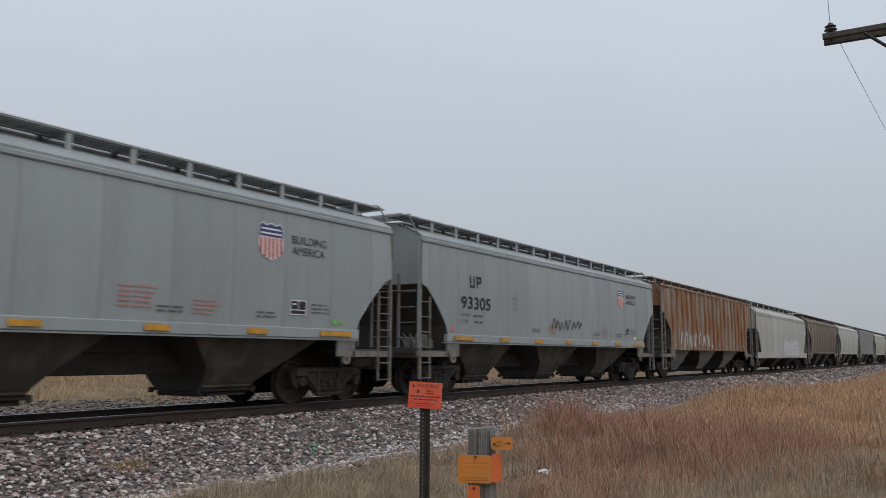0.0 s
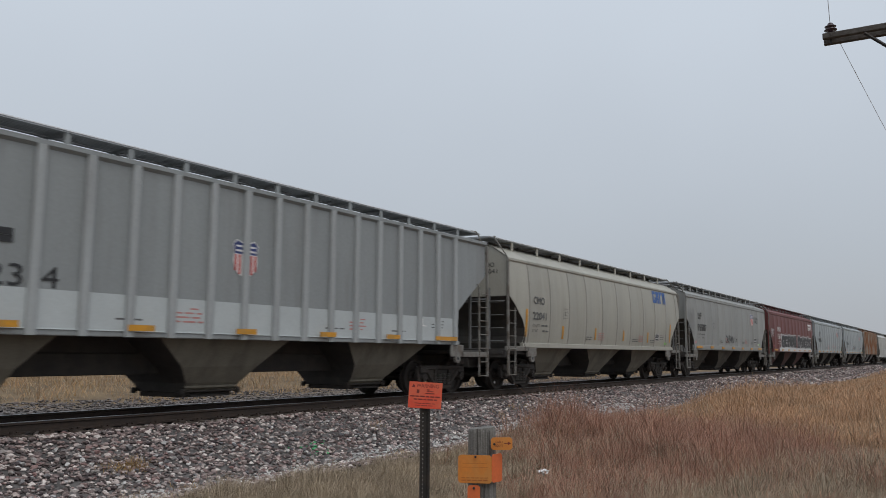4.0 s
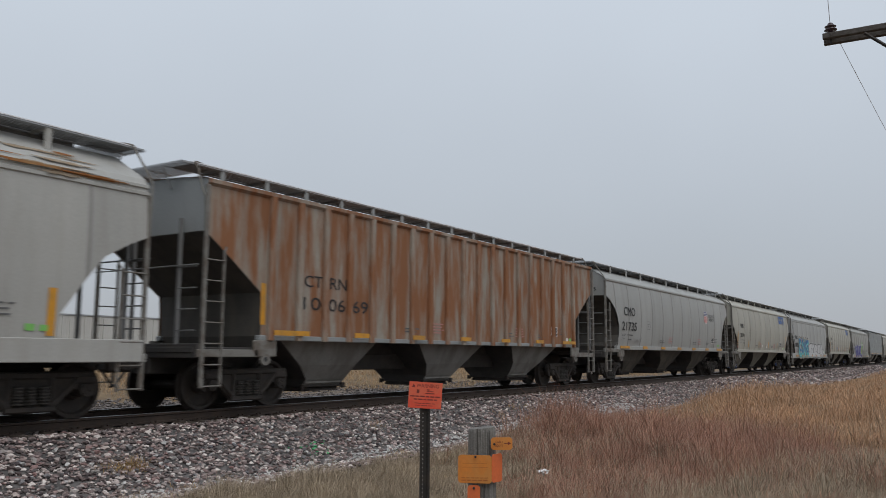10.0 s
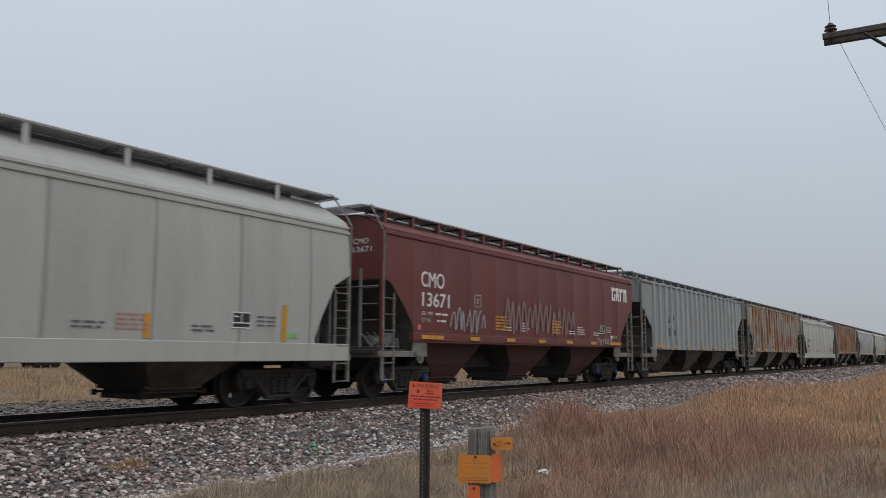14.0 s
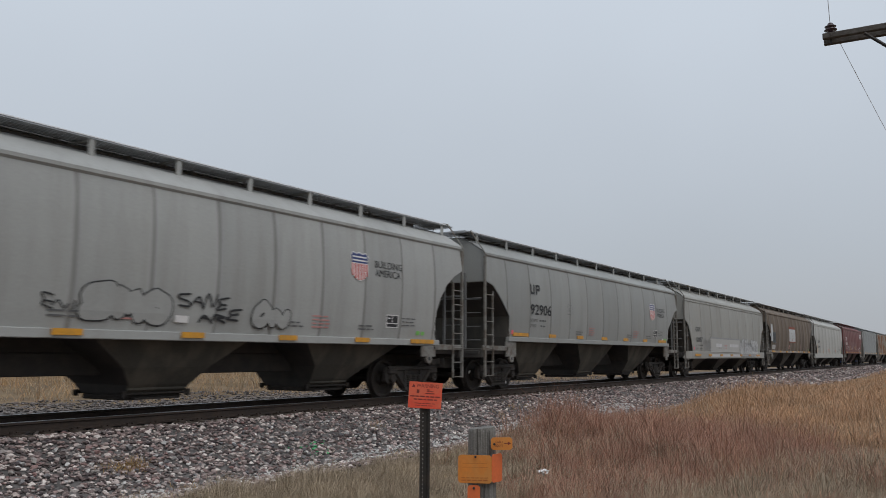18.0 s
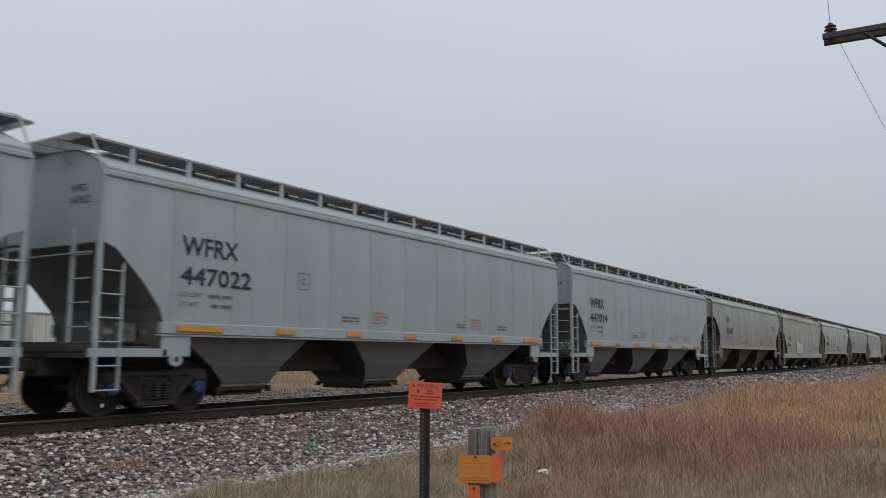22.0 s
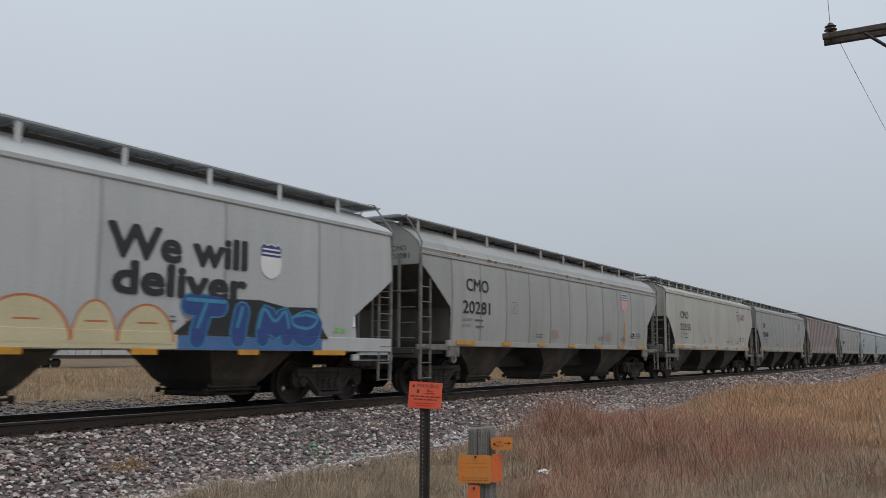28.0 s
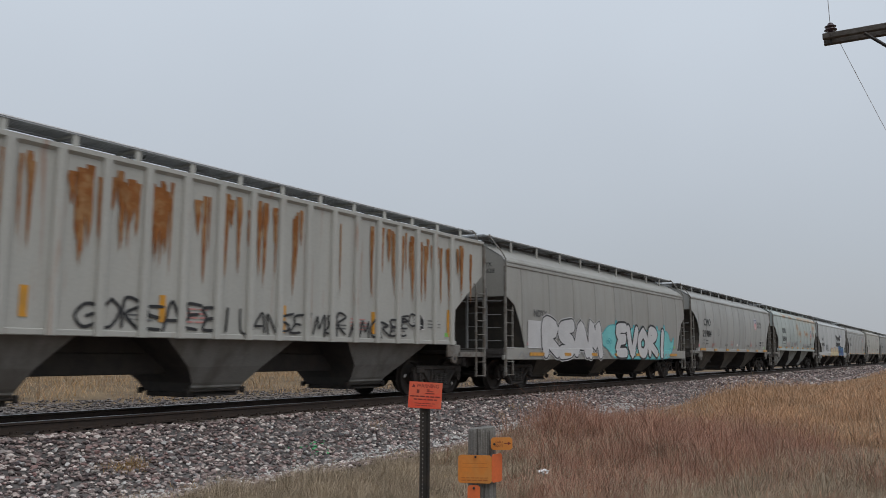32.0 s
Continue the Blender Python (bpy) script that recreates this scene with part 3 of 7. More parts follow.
def spring_mesh():
    """One coil spring, as a ribbed column."""
    bm = bmesh.new()
    n = 10
    prof = [(0.0, 0.26)]
    for k in range(6):
        prof += [(0.06, 0.265 + k * 0.047), (0.086, 0.275 + k * 0.047), (0.086, 0.295 + k * 0.047), (0.06, 0.305 + k * 0.047)]
    rr = [[bm.verts.new((r * math.cos(2 * math.pi * q / n), -0.09 + r * math.sin(2 * math.pi * q / n), z)) for q in range(n)] for r, z in prof[1:]]
    for a, b in zip(rr, rr[1:]):
        for q in range(n):
            bm.faces.new((a[q], a[(q + 1) % n], b[(q + 1) % n], b[q]))
    return mesh_of("coil_spring", bm, mat("oily_spring_steel", (0.06, 0.055, 0.05), 0.55, 0.5, 0.3, 6, 60, 0.1))


def wheelset_mesh(cap):
    """Two flanged wheels on an axle, with a bolted cap at each end; it turns about y."""
    bm = bmesh.new()
    for s in (-1, 1):
        prof = [(0.13, 0.66), (0.15, 0.70), (0.36, 0.695), (0.405, 0.665), (0.49, 0.665), (0.485, 0.695), (0.457, 0.70), (0.452, 0.805), (0.395, 0.805), (0.36, 0.75), (0.17, 0.735), (0.14, 0.82), (0.11, 0.82)]
        n = 32
        rings = [[bm.verts.new((r * math.cos(2 * math.pi * k / n), s * y, r * math.sin(2 * math.pi * k / n))) for k in range(n)] for r, y in prof]
        for a, b in zip(rings, rings[1:]):
            for k in range(n):
                bm.faces.new((a[k], a[(k + 1) % n], b[(k + 1) % n], b[k]))
        bar(bm, (0, s * 0.80, 0), (0, s * 1.06, 0), 0.11, 14)
        bar(bm, (0, s * 1.06, 0), (0, s * 1.135, 0), 0.10, 14, 1)
        for k in range(3):
            a = 2 * math.pi * k / 3
            bar(bm, (0.055 * math.cos(a), s * 1.13, 0.055 * math.sin(a)), (0.055 * math.cos(a), s * 1.155, 0.055 * math.sin(a)), 0.022, 6)
        box(bm, 0.25, 0.31, s * 0.79, s * 0.81, -0.04, 0.03, 2)
    bar(bm, (0, -0.8, 0), (0, 0.8, 0), 0.085, 12)
    return mesh_of("wheelset", bm, [WHEEL_STEEL, cap, WHITE_INK])


def bolster_mesh():
    bm = bmesh.new()
    box(bm, -0.22, 0.22, -1.0, 1.0, 0.52, 0.74, bevel=0.05)
    box(bm, -0.30, 0.30, -0.35, 0.35, 0.74, 0.86, bevel=0.03)
    for x in (-0.62, 0.62):
        box(bm, x - 0.06, x + 0.06, -0.85, 0.85, 0.36, 0.48, bevel=0.02)
        for y in (-0.76, 0.76):
            box(bm, x * 0.80 - 0.05, x * 0.80 + 0.05, y - 0.06, y + 0.06, 0.28, 0.60, bevel=0.02)
    return mesh_of("bolster", bm, STEEL_DARK)


def coupler_mesh():
    bm = bmesh.new()
    box(bm, -0.75, -0.20, -0.10, 0.10, 0.75, 0.95, bevel=0.02)
    box(bm, -0.26, -0.02, -0.19, 0.16, 0.70, 1.0, bevel=0.04)
    box(bm, -0.06, 0.09, -0.20, -0.04, 0.72, 0.98, bevel=0.04)
    box(bm, -0.85, -0.65, -0.22, 0.22, 0.66, 1.04, bevel=0.03)
    bar(bm, (-0.35, 0.0, 0.90), (-0.42, -1.25, 1.0), 0.016)
    return mesh_of("coupler", bm, STEEL_DARK)


def hose_mesh():
    bm = bmesh.new()
    pts = [Vector((-0.55, -0.38, 0.80)).lerp(Vector((0.0, -0.12, 0.80)), k / 8) - Vector((0, 0, 0.36 * math.sin(math.pi * k / 16))) for k in range(9)]
    for a, b in zip(pts, pts[1:]):
        bar(bm, a, b, 0.022)
    box(bm, -0.62, -0.50, -0.42, -0.34, 0.76, 0.86, bevel=0.01)
    return mesh_of("brake_hose", bm, RUBBER)


def bracket_mesh(material, tall):
    bm = bmesh.new()
    box(bm, -0.055, 0.055, -0.018, 0.018, -tall, -0.03, bevel=0.006)
    prism(bm, [(-0.02, -0.06), (0.02, -0.06), (0.02, -0.02), (-0.02, -0.02)], 0.0, 0.62)
    return mesh_of("board_bracket", bm, material)


def brake_gear_mesh():
    bm = bmesh.new()
    bar(bm, (-0.35, 0, 0.20), (0.35, 0, 0.20), 0.13, 12)
    bar(bm, (0.1, 0.35, 0.16), (0.75, 0.35, 0.16), 0.11, 12)
    box(bm, -0.16, 0.16, -0.30, -0.08, 0.05, 0.40, bevel=0.03)
    box(bm, 0.3, 0.5, -0.32, -0.15, 0.03, 0.28, bevel=0.02)
    for k in range(4):
        bar(bm, (-0.5 + 0.25 * k, -0.2, 0.03), (-0.4 + 0.28 * k, 0.3, 0.42), 0.02)
    return mesh_of("brake_cylinder", bm, mat("pale_brake_gear", (0.24, 0.24, 0.23), 0.6, 0.2, 0.3, 5, 50, 0.1, (0.08, 0.07, 0.06), 0.8))


def brake_wheel_mesh():
    bm = bmesh.new()
    n = 16
    ring = [Vector((0, 0.27 * math.cos(2 * math.pi * k / n), 0.27 * math.sin(2 * math.pi * k / n))) for k in range(n)]
    for a, b in zip(ring, ring[1:] + ring[:1]):
        bar(bm, a, b, 0.016, 5)
    for k in range(0, n, 4):
        bar(bm, (0.03, 0, 0), ring[k], 0.014, 5)
    box(bm, 0.02, 0.22, -0.14, 0.14, -0.30, 0.14, bevel=0.03)
    return mesh_of("brake_wheel", bm, STEEL_DARK)


def reflector_mesh(w, h):
    bm = bmesh.new()
    box(bm, -w / 2, w / 2, -0.006, 0.014, 0, h)
    return mesh_of("reflective_strip", bm, YELLOW)


# ---- lettering and painted marks ----
FONTS = {}


def letters(text, high, width=None, bold=0.0):
    """Flat letter outlines as vertices and faces in x and z, from the built-in font."""
    key = (text, bold)
    if key not in FONTS:
        cu = bpy.data.curves.new("letters", "FONT")
        cu.body, cu.size, cu.offset, cu.resolution_u = text, 1.0, bold, 3
        tmp = bpy.data.objects.new("letters", cu)
        scene.collection.objects.link(tmp)
        me = bpy.data.meshes.new_from_object(tmp)
        FONTS[key] = ([v.co.copy() for v in me.vertices], [tuple(p.vertices) for p in me.polygons])
        bpy.data.objects.remove(tmp)
        bpy.data.meshes.remove(me)
        bpy.data.curves.remove(cu)
    vs, fs = FONTS[key]
    x0, x1 = min(v.x for v in vs), max(v.x for v in vs)
    y1 = max(v.y for v in vs)
    k = high / y1
    kx = width / (x1 - x0) if width else k
    return [((v.x - x0) * kx, v.y * k) for v in vs], fs


def decal(name, parent, style, shapes, mats, proud=0.013, label=""):
    """Paint on the near side sheet: each shape is points in x and z, faces and a material index; it follows the bends of the side."""
    bm = bmesh.new()
    layer = bm.verts.layers.float.new("lift")
    step = min(0.0006, 0.02 / len(shapes))
    for n, (pts, faces, index) in enumerate(shapes):
        vs = [bm.verts.new((x, 0, z)) for x, z in pts]
        for i, v in enumerate(vs):
            v[layer] = proud + step * n + 0.5 * step * (2 * i / len(vs) % 1)
        for f in faces:
            try:
                bm.faces.new([vs[i] for i in f]).material_index = index
            except ValueError:
                pass
    lo, hi = min(v.co.z for v in bm.verts), max(v.co.z for v in bm.verts)
    s1 = STYLES[style]["sill"][1]
    for z in [z for z, _ in STYLES[style]["prof"]] + [s1 - 0.002, s1 + 0.004]:
        if lo < z < hi:
            bmesh.ops.bisect_plane(bm, geom=bm.verts[:] + bm.edges[:] + bm.faces[:], plane_co=(0, 0, z), plane_no=(0, 0, 1))
    for v in bm.verts:
        v.co.y = -half_width(style, v.co.z) - max(v[layer], proud)
    me = bpy.data.meshes.new(name)
    bm.to_mesh(me)
    bm.free()
    for m in mats:
        me.materials.append(m)
    return place(name, me, parent, None, label)


def word(text, x, z, high, width=None, index=0, bold=0.0):
    pts, fs = letters(text, high, width, bold)
    return [([(x + a, z + b) for a, b in pts], fs, index)]


def slab(x0, x1, z0, z1, index=0, lean=0.0):
    return ([(x0, z0), (x1, z0), (x1 + lean, z1), (x0 + lean, z1)], [(0, 1, 2, 3)], index)


def lines(x, z, w, rows, rng, high=0.045, gap=0.085, index=0):
    """Small print that cannot be read: short bars."""
    out = []
    for r in range(rows):
        a = x
        end = x + w * rng.uniform(0.75, 1.0)
        while a < end - 0.05:
            b = min(end, a + rng.uniform(0.10, 0.32))
            out.append(slab(a, b, z - r * gap, z - r * gap + high, index))
            a = b + 0.045
    return out


def shield(x, z, w, h, plain=False):
    """Shield badge: a white ground, dark blue head with two pale bars, red stripes below."""
    def outline(k):
        return [(x + w * (0.5 + k * (px - 0.5)), z + h * (0.5 + k * (pz - 0.5))) for px, pz in
                ((0.5, 0.0), (0.72, 0.06), (0.93, 0.2), (1.0, 0.45), (0.95, 0.68), (1.02, 0.86), (0.86, 1.0), (0.68, 0.94), (0.5, 1.0), (0.32, 0.94), (0.14, 1.0), (-0.02, 0.86), (0.05, 0.68), (0.0, 0.45), (0.07, 0.2), (0.28, 0.06))]
    out = [(outline(1.0), [tuple(range(16))], 0)]
    head = [(x + w * px, z + h * pz) for px, pz in ((0.05, 0.62), (0.95, 0.62), (0.94, 0.70), (0.99, 0.86), (0.85, 0.97), (0.68, 0.91), (0.5, 0.97), (0.32, 0.91), (0.15, 0.97), (0.01, 0.86), (0.06, 0.70))]
    out.append((head, [tuple(range(11))], 1))
    out.append(slab(x + 0.10 * w, x + 0.90 * w, z + 0.80 * h, z + 0.85 * h, 3))
    out.append(slab(x + 0.10 * w, x + 0.90 * w, z + 0.68 * h, z + 0.73 * h, 3))
    if not plain:
        for k in range(6):
            a = 0.06 + k * 0.158
            low = 0.04 + 0.22 * abs(a + 0.045 - 0.5) * 2 * abs(a + 0.045 - 0.5) * 2
            out.append(slab(x + a * w, x + (a + 0.085) * w, z + low * h, z + 0.60 * h, 2))
    return out


def block_mark(x, z, w, h, index=0):
    """A maker's wordmark drawn as four plain leaning blocks with notches."""
    out = []
    for k in range(4):
        a = x + k * w / 4
        b = a + w / 4 * 0.86
        out.append(slab(a, a + (b - a) * 0.36, z, z + h, index, h * 0.10 * (1 if k != 1 else 2)))
        out.append(slab(a, b, z + h * 0.74, z + h, index, h * 0.06))
        if k != 2:
            out.append(slab(b - (b - a) * 0.34, b, z, z + h * (0.5 if k == 0 else 1.0), index, h * 0.06 * (1 if k == 0 else -1)))
        if k in (0, 1):
            out.append(slab(a, b, z + (0.0 if k == 0 else h * 0.28), z + h * (0.24 if k == 0 else 0.46), index))
    return out


def blob(pts, k, c=None):
    """A closed outline grown by k about its own edge."""
    n = len(pts)
    out = []
    for i in range(n):
        (ax, az), (bx, bz), (cx, cz) = pts[i - 1], pts[i], pts[(i + 1) % n]
        dx, dz = cx - ax, cz - az
        q = math.hypot(dx, dz) or 1
        out.append((bx + dz / q * k, bz - dx / q * k))
    return out


def bend(pts, k=6, closed=False):
    """A smooth line through the points."""
    out = []
    n = len(pts)
    for i in range(n if closed else n - 1):
        p = [pts[(i + q) % n] if closed else pts[max(0, min(n - 1, i + q))] for q in (-1, 0, 1, 2)]
        for j in range(k):
            t = j / k
            out.append(tuple(0.5 * (2 * p[1][c] + (p[2][c] - p[0][c]) * t + (2 * p[0][c] - 5 * p[1][c] + 4 * p[2][c] - p[3][c]) * t * t + (3 * p[1][c] - p[0][c] - 3 * p[2][c] + p[3][c]) * t ** 3) for c in (0, 1)))
    return out if closed else out + [pts[-1]]


def ribbon(pts, wide, index):
    """One sprayed line of even width with rounded ends."""
    n = len(pts)
    left, right, ways = [], [], []
    for i in range(n):
        (ax, az), (bx, bz) = pts[max(0, i - 1)], pts[min(n - 1, i + 1)]
        q = math.hypot(bx - ax, bz - az) or 1
        ux, uz = (bx - ax) / q * wide / 2, (bz - az) / q * wide / 2
        ways.append((ux, uz))
        left.append((pts[i][0] - uz, pts[i][1] + ux))
        right.append((pts[i][0] + uz, pts[i][1] - ux))
    out = left + right
    faces = [(n + i, n + i + 1, i + 1, i) for i in range(n - 1)]
    for end, s in ((0, -1), (n - 1, 1)):
        (x, z), (ux, uz) = pts[end], ways[end]
        base = len(out)
        for q in range(1, 5):
            a = math.pi * q / 5 - math.pi / 2
            out.append((x + s * ux * math.cos(a) - uz * math.sin(a), z + s * uz * math.cos(a) + ux * math.sin(a)))
        cap = (n + end, *range(base, base + 4), end)
        faces.append(cap if s > 0 else cap[::-1])
    return (out, faces, index)


def graffiti(x0, x1, z0, z1, n, seed, edge=0.05, fills=(1,), rim=0, glow=None, wild=0.25, marks=True):
    """Spray-painted bubble shapes: a rim, fills of one or more tones, and curved inner strokes. Plain shapes, no words."""
    rng = random.Random(seed)
    rims, cores, inner = [], [], []
    w = (x1 - x0) / n
    for k in range(n):
        a, b = x0 + k * w - 0.03 * w, x0 + (k + 1) * w + 0.03 * w
        lo, hi = z0 + rng.uniform(-0.02, 0.04) * (z1 - z0), z1 + rng.uniform(-0.12, 0.06) * (z1 - z0)
        m, h = (a + b) / 2, (lo + hi) / 2
        p, ph, amp = rng.uniform(3.2, 5.0), rng.uniform(0, 6.28), rng.uniform(0.02, 0.07) * wild * 4
        lean = rng.uniform(-0.10, 0.14) * wild * 3
        base = []
        for i in range(32):
            t = 2 * math.pi * i / 32
            cx, cz = math.cos(t), math.sin(t)
            r = (abs(cx) ** p + abs(cz) ** p) ** (-1 / p) * (1 + amp * math.sin(3 * t + ph) + 0.5 * amp * math.sin(5 * t + 2 * ph))
            base.append((m + (b - a) / 2 * r * cx + (hi - lo) / 2 * r * cz * lean, h + (hi - lo) / 2 * r * cz))
        f = tuple(range(32))
        if glow is not None:
            rims.append((blob(base, edge * 2.4), [f], glow))
        rims.append((blob(base, edge), [f], rim))
        cores.append((blob(base, -edge * 0.4), [f], fills[k % len(fills)]))
        if marks:
            kind = rng.randrange(3)
            if kind == 0:
                lines_in = [[(m - 0.2 * w, h - 0.30 * (hi - lo)), (m - 0.15 * w, h), (m + 0.12 * w, h + 0.02 * (hi - lo)), (m + 0.2 * w, h - 0.28 * (hi - lo))]]
            elif kind == 1:
                lines_in = [[(m - 0.02 * w, lo + 0.02), (m + 0.03 * w, h - 0.12 * (hi - lo)), (m - 0.01 * w, h - 0.02 * (hi - lo))], [(m, hi - 0.03), (m + 0.02 * w, h + 0.22 * (hi - lo))]]
            else:
                lines_in = [[(b - 0.1 * w, h + 0.12 * (hi - lo)), (m, h + 0.10 * (hi - lo)), (m - 0.12 * w, h)], [(m - 0.25 * w, h - 0.16 * (hi - lo)), (m, h - 0.10 * (hi - lo)), (m + 0.22 * w, h - 0.32 * (hi - lo))]]
            inner += [ribbon(bend(q), edge * 1.1, 4) for q in lines_in]
    return rims + cores + inner


GLYPHS = {"L": (((0.9, 1), (0.3, 0.92), (0.15, 0.1), (0.95, 0.02)),), "C": (((0.98, 0.9), (0.3, 1), (0.04, 0.4), (0.45, 0), (0.98, 0.14)),), "E": (((0.95, 1), (0.08, 0.94), (0.28, 0.52), (0.06, 0.06), (0.95, 0.02)), ((0.28, 0.52), (0.82, 0.54))), "S": (((0.98, 1), (0.1, 0.88), (0.12, 0.6), (0.9, 0.42), (0.82, 0.06), (0, 0)),),
          "N": (((0.08, 0), (0.1, 1), (0.88, 0), (0.95, 1)),), "V": (((0, 1), (0.42, 0), (1, 1)),), "A": (((0, 0), (0.5, 1), (1, 0)), ((0.2, 0.33), (0.8, 0.33))),
          "R": (((0.1, 0), (0.06, 0.97), (0.92, 0.82), (0.2, 0.48), (1, 0)),), "O": (((0.45, 1), (0.04, 0.6), (0.2, 0.05), (0.75, 0.02), (0.96, 0.6), (0.45, 1)),), "T": (((0, 0.97), (1, 1)), ((0.52, 1), (0.45, 0))),
          "I": (((0.55, 1), (0.45, 0)),), "M": (((0, 0), (0.16, 1), (0.5, 0.3), (0.84, 1), (1, 0)),), "U": (((0.05, 1), (0.1, 0.1), (0.8, 0), (0.95, 1)),), "G": (((0.98, 0.88), (0.3, 1), (0.04, 0.4), (0.45, 0), (0.98, 0.14), (0.92, 0.46), (0.56, 0.46)),)}


def throw_up(text, x0, x1, z0, z1, seed, fat=0.3, edge=0.05, fill=1, rim=0, glow=None):
    """Fat sprayed letters drawn in smooth strokes with a rim, and a wider rim behind it."""
    rng = random.Random(seed)
    n = len(text)
    w = (x1 - x0) / n
    strokes = []
    for k, ch in enumerate(text):
        a, b = x0 + k * w + w * fat * 0.42, x0 + (k + 1) * w - w * fat * 0.30
        lo, hi = z0 + w * fat * 0.4 + rng.uniform(0, 0.06), z1 - w * fat * 0.4 + rng.uniform(-0.08, 0.06)
        lean = rng.uniform(-0.05, 0.12)
        for line in GLYPHS[ch]:
            pts = [(a + (b - a) * px + lean * (pz - 0.5) + rng.uniform(-0.02, 0.02), lo + (hi - lo) * pz + rng.uniform(-0.03, 0.03)) for px, pz in line]
            strokes.append((bend(pts, 5), w * fat * rng.uniform(0.95, 1.12)))
    out = []
    for tone, grow in ((glow, edge * 3.2), (rim, edge * 2), (fill, 0.0)):
        if tone is not None:
            out += [ribbon(pts, wide + grow, tone) for pts, wide in strokes]
    return out


def cloud(x0, x1, z0, z1, seed, fill, rim):
    """A sprayed cloud: two lobes with curled horns, a darker edge and small puffs along the top."""
    w, h = x1 - x0, z1 - z0
    ring = [(x0, z0 + 0.78 * h), (x0 + 0.03 * w, z0 + 0.66 * h), (x0 + 0.07 * w, z0 + 0.72 * h), (x0 + 0.13 * w, z0 + 0.94 * h), (x0 + 0.22 * w, z0 + 1.0 * h), (x0 + 0.5 * w, z0 + 0.9 * h), (x0 + 0.8 * w, z0 + 0.93 * h), (x0 + 0.90 * w, z0 + 0.9 * h), (x0 + 0.94 * w, z0 + 0.6 * h),
            (x0 + 0.97 * w, z0 + 0.56 * h), (x1, z0 + 0.72 * h), (x0 + 0.99 * w, z0 + 0.42 * h), (x0 + 0.95 * w, z0 + 0.2 * h), (x0 + 0.88 * w, z0 + 0.01 * h), (x0 + 0.5 * w, z0), (x0 + 0.2 * w, z0 + 0.04 * h), (x0 + 0.12 * w, z0 + 0.3 * h), (x0 + 0.045 * w, z0 + 0.5 * h)]
    ring = bend(ring[::-1], 4, True)
    f = [tuple(range(len(ring)))]
    out = [(blob(ring, 0.045), f, rim), (ring, f, fill)]
    for k in range(7):
        x = x0 + w * (0.22 + 0.105 * k)
        z = z0 + h * (1.02 - 0.12 * math.sin(math.pi * k / 6))
        out.append(ribbon([(x, z - 0.12), (x, z), (x + 0.02, z + 0.08)], 0.24, rim))
        out.append(ribbon([(x, z - 0.12), (x, z), (x + 0.02, z + 0.05)], 0.11, fill))
    for cx, cz in ((0.14, 0.55), (0.155, 0.5), (0.125, 0.49), (0.945, 0.3)):
        c = [(x0 + cx * w + 0.13 * math.cos(q * 0.7), z0 + cz * h + 0.06 * math.sin(q * 0.7)) for q in range(10)]
        out.append(ribbon(c, 0.03, rim))
    return out


def scribble(x0, x1, z0, z1, n, seed, wide=0.03, index=0):
    """A quick tag: a few looping lines of an aerosol can."""
    rng = random.Random(seed)
    out = []
    k = 0
    while k < n:
        run_of = min(n - k, rng.randrange(2, 5))
        pts = []
        for q in range(run_of):
            a = x0 + (x1 - x0) * (k + q) / n
            b = (x1 - x0) / n
            pts += [(a, z0 + rng.uniform(0, 0.3) * (z1 - z0)), (a + rng.uniform(0.2, 0.5) * b, z1 - rng.uniform(0, 0.3) * (z1 - z0)), (a + rng.uniform(0.5, 0.9) * b, rng.uniform(z0, z1))]
        out.append(ribbon(bend(pts, 5), wide, index))
        k += run_of
    return out


# ---- the train ----
SHARED = {}
MOVING = []       # cars with their place at 16 s
SPINNING = []     # wheelsets with the place of their axle at 16 s


def shared(key, make):
    if key not in SHARED:
        SHARED[key] = make()
    return SHARED[key]


